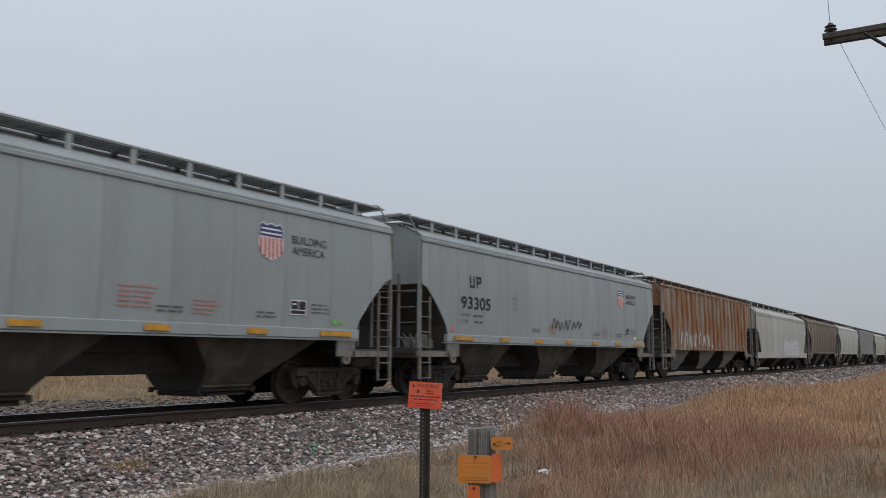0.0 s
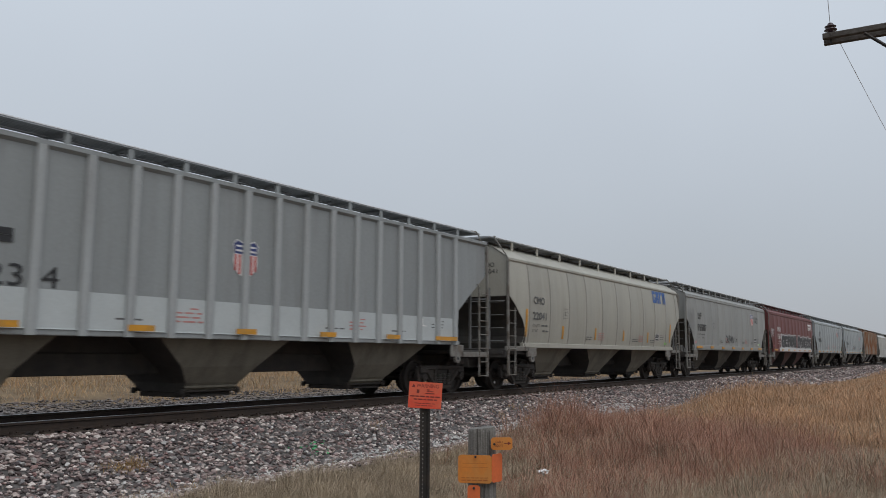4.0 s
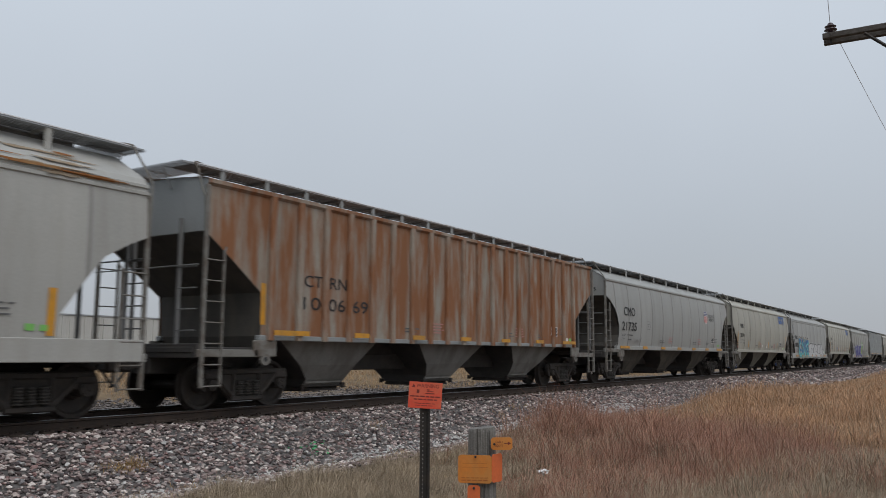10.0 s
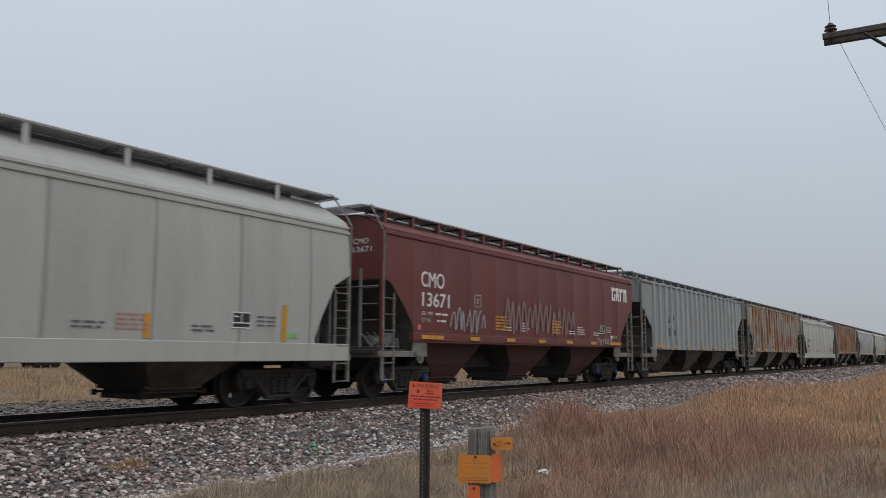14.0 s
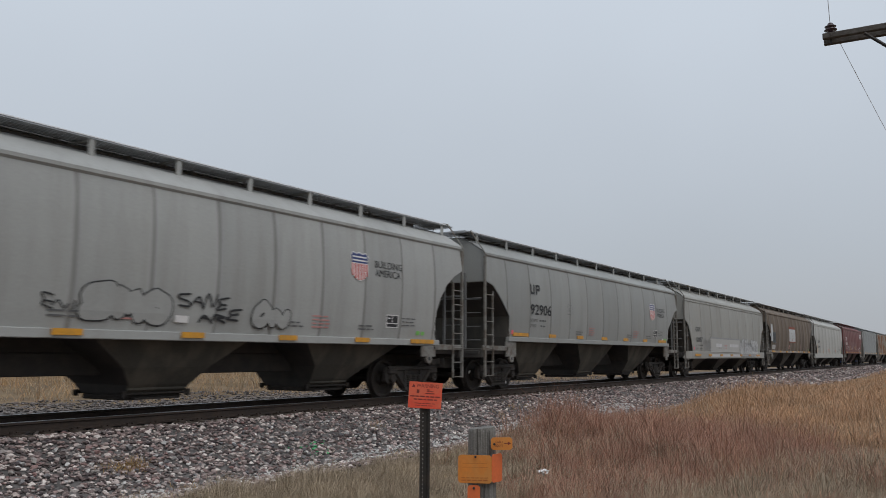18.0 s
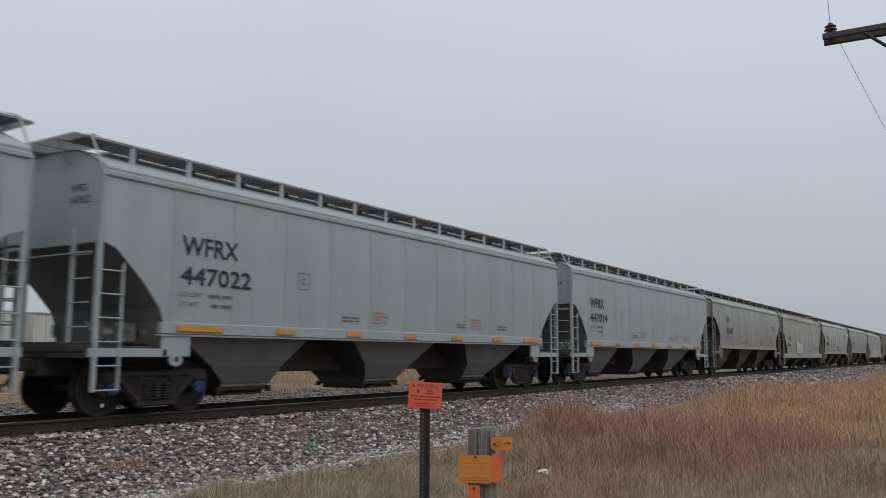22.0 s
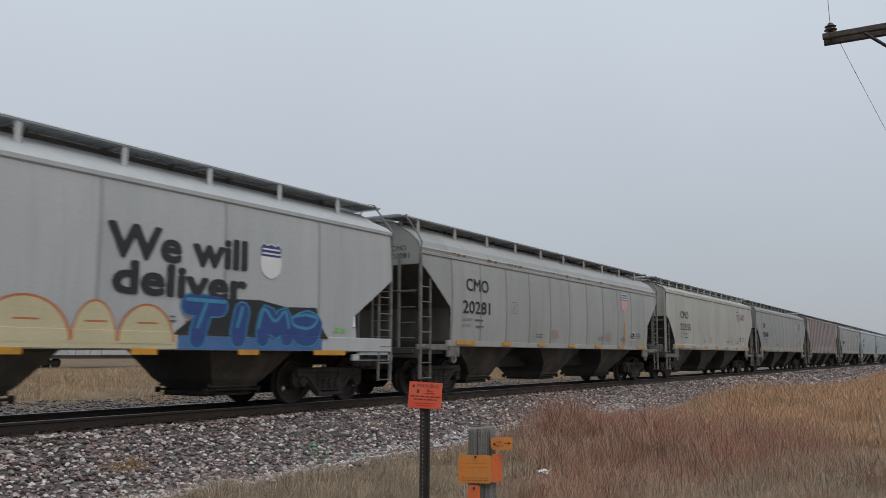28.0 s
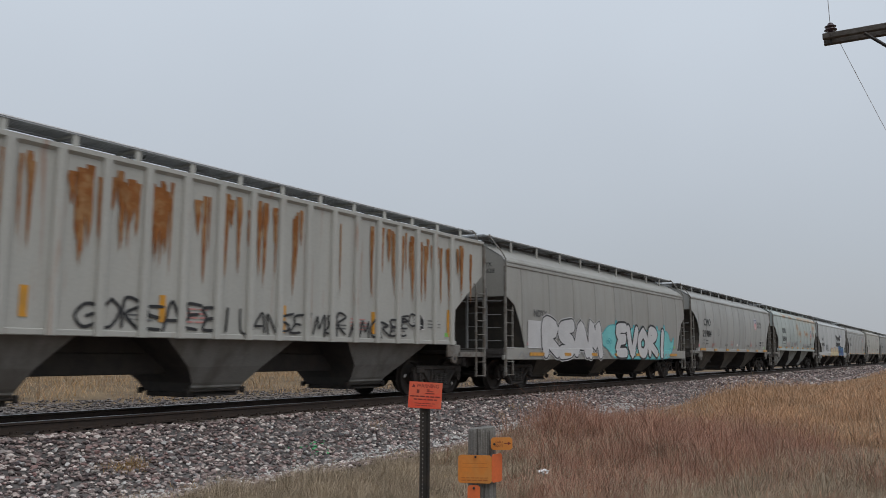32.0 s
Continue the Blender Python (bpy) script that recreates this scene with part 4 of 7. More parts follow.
def hopper_car(front, length, style, skin, label, hop=None, trim=None, roof=None, cap=None, reflect=True, posts=None, dark_end=True, endskin=None, gear=None):
    """One covered hopper car whose front coupler is at front when the clock reads 16 s. Returns the car and its half length."""
    st = STYLES[style]
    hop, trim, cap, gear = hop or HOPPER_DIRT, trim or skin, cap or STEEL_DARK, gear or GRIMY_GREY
    car = empty("covered_hopper_car", pose(front - length / 2, D, 0), label, "hopper car", "cars of the freight train")
    half = length / 2 - 0.63
    hl = length / 2
    place("body", body_mesh(style, half, skin), car)
    for e, nm in ((-1, "rear"), (1, "front")):
        up, sl = end_sheets(style, half, e)
        part("end_panel", up, endskin or skin, car)
        # the dark sheet colour includes the shade of the cut-away end
        part("slope_sheet", sl, END_SHADE if dark_end else hop, car)
    s0, s1, sw = st["sill"]
    for s in (-1, 1):
        bm = bmesh.new()
        c = st["cut"][-1][0] - 0.05 if st["sill"][0] > 1.2 else 0.0
        y0, y1 = sorted((s * (sw - 0.12), s * sw))
        box(bm, -half + c, half - c, y0, y1, s0, s1, bevel=0.012)
        if style == "angled":
            ya, yb = sorted((s * (sw - 0.16), s * (sw - 0.02)))
            box(bm, -half + c, half - c, ya, yb, s0 - 0.035, s0 - 0.004)
        part("side_sill", bm, trim, car)
    # hoppers and gates
    tops, gates = st["tops"] * length, st["gates"] * length
    for k in (-1, 0, 1):
        c = k * gates
        p0 = k * tops - (tops / 2 if k > -1 else 2.25)
        p1 = k * tops + (tops / 2 if k < 1 else 2.25)
        hb = part("hopper", hopper_bay(p0 + 0.01, p1 - 0.01, k * tops, c, st["low"]), [hop, BLACK_AND_SHADE], car)
        place("discharge_gate", shared("gate", gate_mesh), hb, pose(c, 0, 0))
    # roof: hatch trough, walkways, brackets
    bz, by = st["board"]
    bm = bmesh.new()
    box(bm, -half + 0.7, half - 0.7, -0.48, 0.48, st["prof"][-1][0] - 0.10, bz - 0.015, bevel=0.04)
    # trough is coloured dark for the shade under the running boards
    hatch = part("roof_hatch", bm, roof or HATCH_DARK, car)
    clamp = shared("hatch_clamp", lambda: boxes("hatch_clamp", [(-0.05, 0.05, -0.53, 0.53, -0.04, 0.03), (-0.03, 0.03, -0.56, -0.50, -0.07, 0.05)], HATCH_DARK))
    for k in range(12):
        place("hatch_clamp", clamp, hatch, pose(-half + 1.3 + (2 * half - 2.6) * k / 11, 0, bz - 0.05))
    for s in (-1, 1):
        # open steel grating: long bars, cross bars and an edge angle
        bars = []
        for k in range(8):
            y = s * (by - 0.08 * k)
            bars.append((-half - 0.1, half + 0.1, y - 0.034, y + 0.034, bz - (0.035 if k in (0, 7) else 0.016), bz + (0.006 if k == 0 else 0.0)))
        n = int(2 * half / 0.45)
        for k in range(n + 1):
            x = -half - 0.05 + (2 * half + 0.1) * k / n
            bars.append((x - 0.016, x + 0.016, min(s * by, s * (by - 0.56)), max(s * by, s * (by - 0.56)), bz - 0.022, bz - 0.002))
        board = place("running_board", boxes("running_board", bars, GALV), car)
        y = s * (by + 0.038)
        # added near-white strip paints the sky's highlight along the board's outer edge
        place("edge_strip", boxes("edge_strip", [(-half - 0.1, half + 0.1, y - 0.004, y + 0.004, bz - 0.008, bz + 0.010)], EDGE_HIGHLIGHT), board)
        foot = next(z0 + (z1 - z0) * (y0 - by) / (y0 - y1) for (z0, y0), (z1, y1) in zip(st["prof"], st["prof"][1:]) if y0 >= by > y1 and z0 > 3.8)
        tall = bz - foot + 0.03
        me = shared(("bracket", trim.name, round(tall, 2)), lambda: bracket_mesh(trim, tall))
        step, off = st["brackets"]
        for k in range(-9, 10):
            x = off + step * k
            if abs(x) < half - 0.15:
                place("board_bracket", me, car, pose(x, s * by, bz) @ pose(0, 0, 0, 0, 0, 0 if s < 0 else 180))
    for e in (-1, 1):
        bm = bmesh.new()
        x0, x1 = sorted((e * (half - 0.45), e * (half + 0.28)))
        for k in range(9):
            x = x0 + (x1 - x0) * k / 8
            box(bm, x - 0.014, x + 0.014, -by, by, bz - 0.04, bz + 0.002)
        for k in range(5):
            y = -by + 2 * by * k / 4
            box(bm, x0, x1, y - 0.02, y + 0.02, bz - 0.036, bz - 0.004)
        for y in (-0.5, 0.5):
            bar(bm, (e * (half + 0.2), y, bz - 0.04), (e * (half - 0.02), y, bz - 0.42), 0.02)
        part("end_walkway", bm, GALV, car)
        for s in (-1, 1):
            bm = bmesh.new()
            wide = half_width(style, 3.4)
            p = [(e * (half - 0.16), s * by, bz + 0.015), (e * (half + 0.02), s * (by + 0.04), bz + 0.015), (e * (half + 0.03), s * (by + 0.12), bz - 0.10), (e * (half + 0.03), s * (wide - 0.08), 4.02), (e * (half + 0.03), s * (wide + 0.02), 3.85), (e * (half + 0.03), s * 1.565, st["cut"][0][1])]
            for a, b in zip(p, p[1:]):
                bar(bm, a, b, 0.020, 6)
            part("roof_handrail", bm, gear, car)
    # frame: centre sill, ridge sheet between the hoppers, end sills, bolster webs
    if st["low"] > 1.2:
        bm = bmesh.new()
        box(bm, -st["tops"] * length, st["tops"] * length, -0.21, 0.21, 1.0, 1.9)
        part("ridge_sheet", bm, BLACK_AND_SHADE, car)
    bm = bmesh.new()
    if st["sill"][0] < 1.2:
        box(bm, -hl + 0.55, -hl + 4.2, -0.20, 0.20, 0.70, 1.05, bevel=0.02)
        part("centre_sill", bm, BLACK_AND_SHADE, car)
        bm = bmesh.new()
        box(bm, hl - 4.2, hl - 0.55, -0.20, 0.20, 0.80, 1.10, bevel=0.02)
    else:
        box(bm, -hl + 0.55, hl - 0.55, -0.24, 0.24, 0.66, 1.05, bevel=0.02)
    part("centre_sill", bm, BLACK_AND_SHADE, car)
    for e in (-1, 1):
        bm = bmesh.new()
        x0, x1 = sorted((e * (half - 1.5), e * (half + 0.12)))
        box(bm, x0, x1, -1.42, 1.42, 1.06, 1.16, bevel=0.01)
        xa, xb = sorted((e * (half - 0.06), e * (half + 0.10)))
        box(bm, xa, xb, -1.52, 1.52, 0.96, 1.22, bevel=0.015)
        part("end_platform", bm, BLACK_AND_SHADE, car)
        for s in (-1, 1):
            bm = bmesh.new()
            ya, yb = sorted((s * 1.48, s * 1.56))
            x0, x1 = sorted((e * (half - 1.35), e * (half + 0.1)))
            z0 = 0.9 if st["sill"][0] < 1.2 else (1.16 if style in ("round", "tan", "smooth", "stepped") else 0.98)
            box(bm, x0, x1, ya, yb, z0, z0 + 0.14, bevel=0.01)
            if st["sill"][0] > 1.2:
                cx = e * (half - 1.55)
                box(bm, cx - 0.30, cx + 0.30, ya, yb, 0.98, s0, bevel=0.02)
            else:
                cx = e * (half - 0.6)
                box(bm, cx - 0.55, cx + 0.55, ya, yb, 0.9, 1.24, bevel=0.02)
            step = part("corner_step", bm, gear if st["sill"][0] > 1.2 else trim, car)
            if st["sill"][0] > 1.2:
                jb = bmesh.new()
                ring = [(cx + 0.13 * math.cos(k * math.pi / 5), 0.93 + 0.11 * math.sin(k * math.pi / 5)) for k in range(10)]
                prism(jb, ring, s * 1.50, s * 1.565)
                # no opening is cut: a black disc paints the dark inside of the hole
                hole = [(cx + 0.05 * math.cos(k * math.pi / 4), 0.94 + 0.05 * math.sin(k * math.pi / 4)) for k in range(8)]
                prism(jb, hole, s * 1.55, s * 1.568, 1)
                part("jacking_pad", jb, [gear, BLACK_INK], step)
            # corner post and ladder
            if style == "angled":
                bm = bmesh.new()
                y = s * (half_width(style, st["cut"][0][1]) - 0.06)
                px = e * (half + 0.02)
                box(bm, px - 0.03, px + 0.03, y - 0.04, y + 0.04, 1.2, 3.95)
                part("corner_post", bm, trim, car)
            up = round(st["cut"][0][1] - 0.34, 2)
            head = round(st["prof"][eave_index(style)][0], 2)
            lm = shared(("ladder", gear.name, up, head), lambda: ladder_mesh(gear, 0.44, up, 0.44, 0.375, head))
            flip = pose(0, 0, 0, 0, 0, 0 if s < 0 else 180)
            near = -1 if s < 0 else 1
            side = e * near
            ob = place("side_ladder", lm, car, Matrix.Translation((e * (half - 0.21), s * 1.56, 0)) @ flip)
            if side < 0:
                ob.scale.x = -1
        # end ladder posts and the handrail across the end
        bm = bmesh.new()
        for y in (-0.95, 0.35):
            box(bm, e * (half + 0.08) - 0.03, e * (half + 0.08) + 0.03, y - 0.028, y + 0.028, 1.2, st["cut"][0][1] + 0.25)
        bar(bm, (e * (half + 0.12), -1.5, 2.62), (e * (half + 0.12), 1.5, 2.62), 0.014)
        for k in range(4):
            bar(bm, (e * (half + 0.10), -1.45, 1.45 + 0.38 * k), (e * (half + 0.10), -0.95, 1.45 + 0.38 * k), 0.013)
        part("end_ladder", bm, HATCH_DARK if dark_end else gear, car)
        flip = pose(0, 0, 0) if e > 0 else pose(0, 0, 0, 0, 0, 180)
        place("coupler", shared("coupler", coupler_mesh), car, Matrix.Translation((e * hl, 0, 0)) @ flip)
        place("brake_hose", shared("hose", hose_mesh), car, Matrix.Translation((e * hl, 0, 0)) @ flip)
    if style == "angled":
        place("brake_cylinder", shared("brake_cylinder", brake_gear_mesh), car, pose(-half + 0.95, -0.75, 1.16))
    if style == "angled":
        place("brake_wheel", shared("brake_wheel", brake_wheel_mesh), car, pose(half + 0.22, -0.55, 2.35))
    # trucks
    for e in (-1, 1):
        tx = e * (hl - 2.18)
        truck = place("truck", shared("bolster", bolster_mesh), car, pose(tx, 0, 0), "grimy cast-steel truck")
        for s in (-1, 1):
            turn = pose(0, s * 1.0, 0) @ pose(0, 0, 0, 0, 0, 0 if s < 0 else 180)
            place("side_frame", shared("side_frame", side_frame_mesh), truck, turn)
            for q in (-0.2, 0.0, 0.2):
                place("coil_spring", shared("spring", spring_mesh), truck, turn @ pose(q, 0, 0))
        for w in (-0.889, 0.889):
            ws = place("wheelset", shared(("wheelset", cap.name), lambda: wheelset_mesh(cap)), truck, pose(w, 0, 0.457))
            SPINNING.append((ws, w, front - hl + tx + w))
    # side posts of the ribbed cars
    if style == "ribbed":
        bm = bmesh.new()
        prism(bm, [(-0.075, 1.30), (0.075, 1.30), (0.075, 4.12), (-0.075, 4.12)], -0.10, 0.0)
        bmesh.ops.bevel(bm, geom=[e for e in bm.edges if abs(e.verts[0].co.z - e.verts[1].co.z) > 1 and e.verts[0].co.y < -0.05], offset=0.03, segments=1, affect="EDGES")
        me = mesh_of("side_post", bm, posts or skin)
        n = 19
        for s in (-1, 1):
            for k in range(n):
                x = -hl + 2.3 + (length - 4.6) * k / (n - 1)
                place("side_post", me, car, Matrix.Translation((x, s * 1.50, 0)) @ (pose(0, 0, 0) if s < 0 else pose(0, 0, 0, 0, 0, 180)))
    if reflect:
        z = s1 + 0.03 if style == "smooth" else (s0 + 0.05) if style in ("angled", "round", "tan", "smooth", "stepped") else (1.40 if style == "ribbed" else 1.02)
        c = st["cut"][-1][0] + 0.25
        for k in range(7):
            x = -half + c + 0.5 + (2 * half - 2 * c - 1.0) * k / 6
            big = k in (0, 6)
            me = shared(("strip", big), lambda: reflector_mesh(1.0 if big else 0.5, 0.10))
            place("reflective_strip", me, car, pose(x, -(half_width(style, z) if style != "ribbed" else 1.60) - 0.028, z))
    MOVING.append((car, front - hl))
    return car, half


# ---- paint of the cars ----
GREY = paint("light_grey_car_paint", (0.275, 0.278, 0.265), amount=0.25)
GREY_BLUE = paint("blue_grey_car_paint", (0.30, 0.325, 0.33), amount=0.2)
GREY_NEW = paint("pale_blue_grey_car_paint", (0.325, 0.36, 0.37), amount=0.12)
GREY_GREEN = paint("pale_green_grey_car_paint", (0.37, 0.41, 0.39), (0.30, 0.15, 0.06), 0.55, (0.64, 0.72), stretch=(0.9, 1, 0.8))
TAN = paint("tan_grey_car_paint", (0.37, 0.355, 0.305), amount=0.25)
PALE = paint("off_white_car_paint", (0.338, 0.338, 0.322), amount=0.25)
PALE_WARM = paint("warm_off_white_car_paint", (0.30, 0.293, 0.268), (0.17, 0.15, 0.12), 0.35)
CREAM = paint("cream_car_paint", (0.40, 0.39, 0.35), amount=0.22)
WHITE_COOL = paint("cool_white_car_paint", (0.455, 0.465, 0.46), (0.28, 0.27, 0.25), 0.25)
WHITE = paint("white_car_paint", (0.395, 0.388, 0.362), (0.25, 0.22, 0.18), 0.3)
RED = paint("oxide_red_car_paint", (0.140, 0.033, 0.029), (0.075, 0.03, 0.028), 0.35)
BROWN = paint("grimy_brown_car_paint", (0.115, 0.085, 0.063), (0.28, 0.225, 0.165), 0.7, (0.46, 0.68), 0.8, (1.6, 1, 0.12), 0.2)
RUST = paint("rusted_grey_car_paint", (0.31, 0.28, 0.235), (0.235, 0.088, 0.030), 0.92, (0.36, 0.56), 0.85, (1.9, 1, 0.33), 0.16)
RUST_HALF = paint("streaked_rusty_grey_car_paint", (0.32, 0.305, 0.27), (0.235, 0.085, 0.028), 0.95, (0.45, 0.57), 0.85, (3.0, 1, 0.36), 0.14)
RUST_SOME = paint("grey_car_paint_with_rust_runs", (0.40, 0.395, 0.365), (0.27, 0.105, 0.04), 0.6, (0.60, 0.70), 0.8, (3.6, 1, 0.22), 0.1)
RIB_GREY = paint("blue_grey_ribbed_car_paint", (0.265, 0.28, 0.28), (0.16, 0.15, 0.14), 0.35)
RIB_POST = paint("pale_side_post_paint", (0.34, 0.355, 0.355), (0.17, 0.16, 0.15), 0.35)
PINKISH = paint("faded_pinkish_grey_car_paint", (0.285, 0.265, 0.262), (0.33, 0.19, 0.165), 0.5, (0.50, 0.72))
MID_GREY = paint("mid_grey_car_paint", (0.27, 0.275, 0.27), amount=0.25)
RUST_STAIN = mat("rust_run", (0.25, 0.10, 0.035), 0.9, 0, 0.35, 3, 30, 0.2, (0.36, 0.22, 0.11), 0.7)
RUST_PALE = mat("pale_rust_smear", (0.27, 0.185, 0.115), 0.9, 0, 0.3, 3, 30, 0.2, (0.33, 0.27, 0.20), 0.8)
RUST_DUST = mat("dusty_rust_smear", (0.31, 0.255, 0.195), 0.9, 0, 0.25, 3, 30, 0.1, (0.25, 0.17, 0.10), 0.6)
CHALK = mat("chalky_white_spray_paint", (0.52, 0.515, 0.515), 0.7, 0, 0.15, 2, 30, 0)
BLACK_SPRAY = mat("black_spray_paint", (0.013, 0.013, 0.014), 0.55, 0, 0.2, 2, 30, 0)
SILVER = mat("silver_spray_paint", (0.40, 0.41, 0.42), 0.5, 0.3, 0.15, 2, 30, 0)
NAVY = mat("violet_blue_spray_paint", (0.045, 0.04, 0.22), 0.6, 0, 0.2, 2, 30, 0)
BLUE = mat("blue_spray_paint", (0.06, 0.15, 0.33), 0.6, 0, 0.2, 2, 30, 0)
TEAL = mat("teal_spray_paint", (0.08, 0.36, 0.40), 0.6, 0, 0.2, 2, 30, 0)
AQUA = mat("aqua_spray_paint", (0.16, 0.50, 0.50), 0.6, 0, 0.2, 2, 30, 0)
PEACH = mat("peach_spray_paint", (0.46, 0.36, 0.26), 0.6, 0, 0.2, 2, 30, 0)
LIME = mat("lime_spray_paint", (0.30, 0.42, 0.08), 0.6, 0, 0.2, 2, 30, 0)
LEAF = mat("leaf_green_paint", (0.12, 0.38, 0.08), 0.6, 0, 0.15, 2, 30, 0)
BUFF = mat("buff_spray_paint", (0.55, 0.48, 0.30), 0.6, 0, 0.15, 2, 30, 0)
SMOKE = mat("thin_grey_spray_paint", (0.28, 0.28, 0.28), 0.7, 0, 0.2, 2, 30, 0)
BUFFED = mat("painted_over_patch", (0.40, 0.39, 0.37), 0.7, 0, 0.1, 1, 30, 0)
DARK_PATCH = mat("dark_blue_grey_patch", (0.085, 0.10, 0.105), 0.8, 0, 0.2, 2, 30, 0)
BADGE = [WHITE_INK, BLUE_INK, RED_INK, WHITE_INK]
FADED = [mat("faded_badge_ground", (0.42, 0.40, 0.40), 0.7, 0, 0.1, 3, 40, 0), mat("faded_badge_blue", (0.10, 0.10, 0.17), 0.7, 0, 0.2, 3, 40, 0), mat("faded_badge_red", (0.42, 0.20, 0.18), 0.7, 0, 0.2, 3, 40, 0), WHITE_INK]


def initials_block(x0, x1, z0, z1, index=0):
    """The owner's mark drawn as two plain block shapes: a bracket and a flag."""
    w, h = (x1 - x0) * 0.42, z1 - z0
    t = w * 0.24
    b = x1 - w
    return [slab(x0, x0 + t, z0 + t, z1, index), slab(x0 + w - t, x0 + w, z0 + t, z1, index), slab(x0, x0 + w, z0, z0 + t, index),
            slab(b, b + t, z0, z1, index), slab(b + t, x1, z1 - t, z1, index), slab(b + t, x1, z0 + h * 0.40, z0 + h * 0.40 + t, index), slab(x1 - t, x1, z0 + h * 0.40 + t, z1 - t, index)]


def end_marks(car, length, mark, number, ink):
    """Owner's mark and number on the rear end panel, read from behind the car."""
    x = -(length / 2 - 0.63 - 0.03) - 0.008
    bm = bmesh.new()
    for text, z, w in ((mark, 3.66, 0.46), (number, 3.46, 0.56)):
        pts, fs = letters(text, 0.13, w)
        vs = [bm.verts.new((x, -0.62 - a, z + b)) for a, b in pts]
        for f in fs:
            bm.faces.new([vs[i] for i in f])
    me = bpy.data.meshes.new("end_mark")
    bm.to_mesh(me)
    bm.free()
    me.materials.append(ink)
    place("end_mark", me, car)


def heavy(text, x, z, high, width, swell=0.036):
    """Bold lettering: the same word laid over itself, shifted by a little."""
    out = []
    for dx, dz in ((-1, 0), (1, 0), (0, 0.7), (0, -0.7), (0.7, 0.6), (-0.7, -0.6), (0.7, -0.6), (-0.7, 0.6)):
        out += word(text, x + dx * swell, z + dz * swell, high, width)
    return out


def letter_car(car, style, length, mark, number, d, z, ink=None, seed=1, badge=None, slogan=True, wordmark=None, panel=True, stripes=None, ribs=None, stickers=True):
    """Owner's mark, number, small print, badge, inspection panel and stickers on the near side.
    d: (mark from, mark to, number from, number to) from the rear coupler; z: (mark, top, number, top)."""
    ink = ink or BLACK_INK
    r = -length / 2
    rng = random.Random(seed)
    if ribs is not None:
        s = (length - 4.6) / 18
        shapes = []
        groups = mark if isinstance(mark, (list, tuple)) else [mark]
        for k, g in enumerate(groups):
            x = r + 2.3 + s * (ribs + k) + 0.17
            if g == "initials":
                continue
            shapes += word(g, x, z[0], z[1] - z[0], min(0.55, 0.30 * len(g)))
        if groups[0] == "initials":
            a, b = r + 2.3 + s * ribs + 0.25, r + 2.3 + s * (ribs + 1) + 0.5
            w = initials_block(0, 1, 0, z[1] - z[0])
            left = [([(a + px * 0.8, z[0] + pz) for px, pz in p], f, i) for p, f, i in w[:3]]
            right = [([(b + (px - 1) * 0.8, z[0] + pz) for px, pz in p], f, i) for p, f, i in w[3:]]
            shapes = left + right
        decal("owner_mark", car, style, shapes, [ink])
        shapes = []
        for k, g in enumerate(number):
            shapes += word(g, r + 2.3 + s * (ribs + k) + 0.14, z[2], z[3] - z[2], 0.27 * len(g))
        decal("car_number", car, style, shapes, [ink])
    else:
        sh = initials_block(r + d[0], r + d[1], z[0], z[1]) if mark == "initials" else heavy(mark, r + d[0], z[0], z[1] - z[0], d[1] - d[0], 0.007)
        decal("owner_mark", car, style, sh, [ink])
        decal("car_number", car, style, heavy(number, r + d[2], z[2], z[3] - z[2], d[3] - d[2], 0.008), [ink])
    base = z[2] - 0.22
    pale = ink is WHITE_INK
    small = WHITE_INK if pale else GREY_INK
    red = WHITE_INK if pale else PINK_INK
    if ribs is None:
        decal("weight_stencil", car, style, word("LD LMT", r + d[2], base, 0.085, 0.50) + lines(r + d[2] + 0.62, base + 0.015, 0.62, 1, rng, 0.05, 0.16) + word("LT WT", r + d[2], base - 0.17, 0.085, 0.40) + lines(r + d[2] + 0.70, base - 0.155, 0.50, 1, rng, 0.05, 0.16), [small])
        if mark != "initials":
            end_marks(car, length, mark, number, small if pale else BLACK_INK)
        q = 0.16
        bx = r + d[3] + 1.3
        decal("consist_square", car, style, [slab(bx, bx + 0.011, z[2] + 0.1, z[2] + 0.1 + 2 * q), slab(bx + 2 * q, bx + 2 * q + 0.011, z[2] + 0.1, z[2] + 0.1 + 2 * q), slab(bx, bx + 2 * q, z[2] + 0.1, z[2] + 0.111),
                                             slab(bx, bx + 2 * q, z[2] + 0.1 + 2 * q, z[2] + 0.111 + 2 * q), slab(bx + 0.12, bx + 0.14, z[2] + 0.2, z[2] + 0.32), slab(bx + 0.14, bx + 0.21, z[2] + 0.2, z[2] + 0.22), slab(bx + 0.14, bx + 0.21, z[2] + 0.3, z[2] + 0.32)], [small])
    lo = STYLES[style]["sill"][1]
    for f, rows, tone in ((0.36, 2, small), (0.42, 4, red), (0.62, 2, small), (0.66, 4, red), (0.74, 2, small)):
        decal("stencil_lines", car, style, lines(r + f * length, lo + 0.10 + rows * 0.075, 0.62, rows, rng, 0.03, 0.075), [tone])
    if panel:
        px, pz = r + length - 4.0, lo + 0.25
        shapes = [slab(px, px + 0.46, pz, pz + 0.30, 1), slab(px + 0.02, px + 0.44, pz + 0.02, pz + 0.28, 0), slab(px + 0.02, px + 0.44, pz + 0.09, pz + 0.11, 1), slab(px + 0.22, px + 0.24, pz + 0.1, pz + 0.28, 1), slab(px + 0.06, px + 0.16, pz + 0.2, pz + 0.23, 1)]
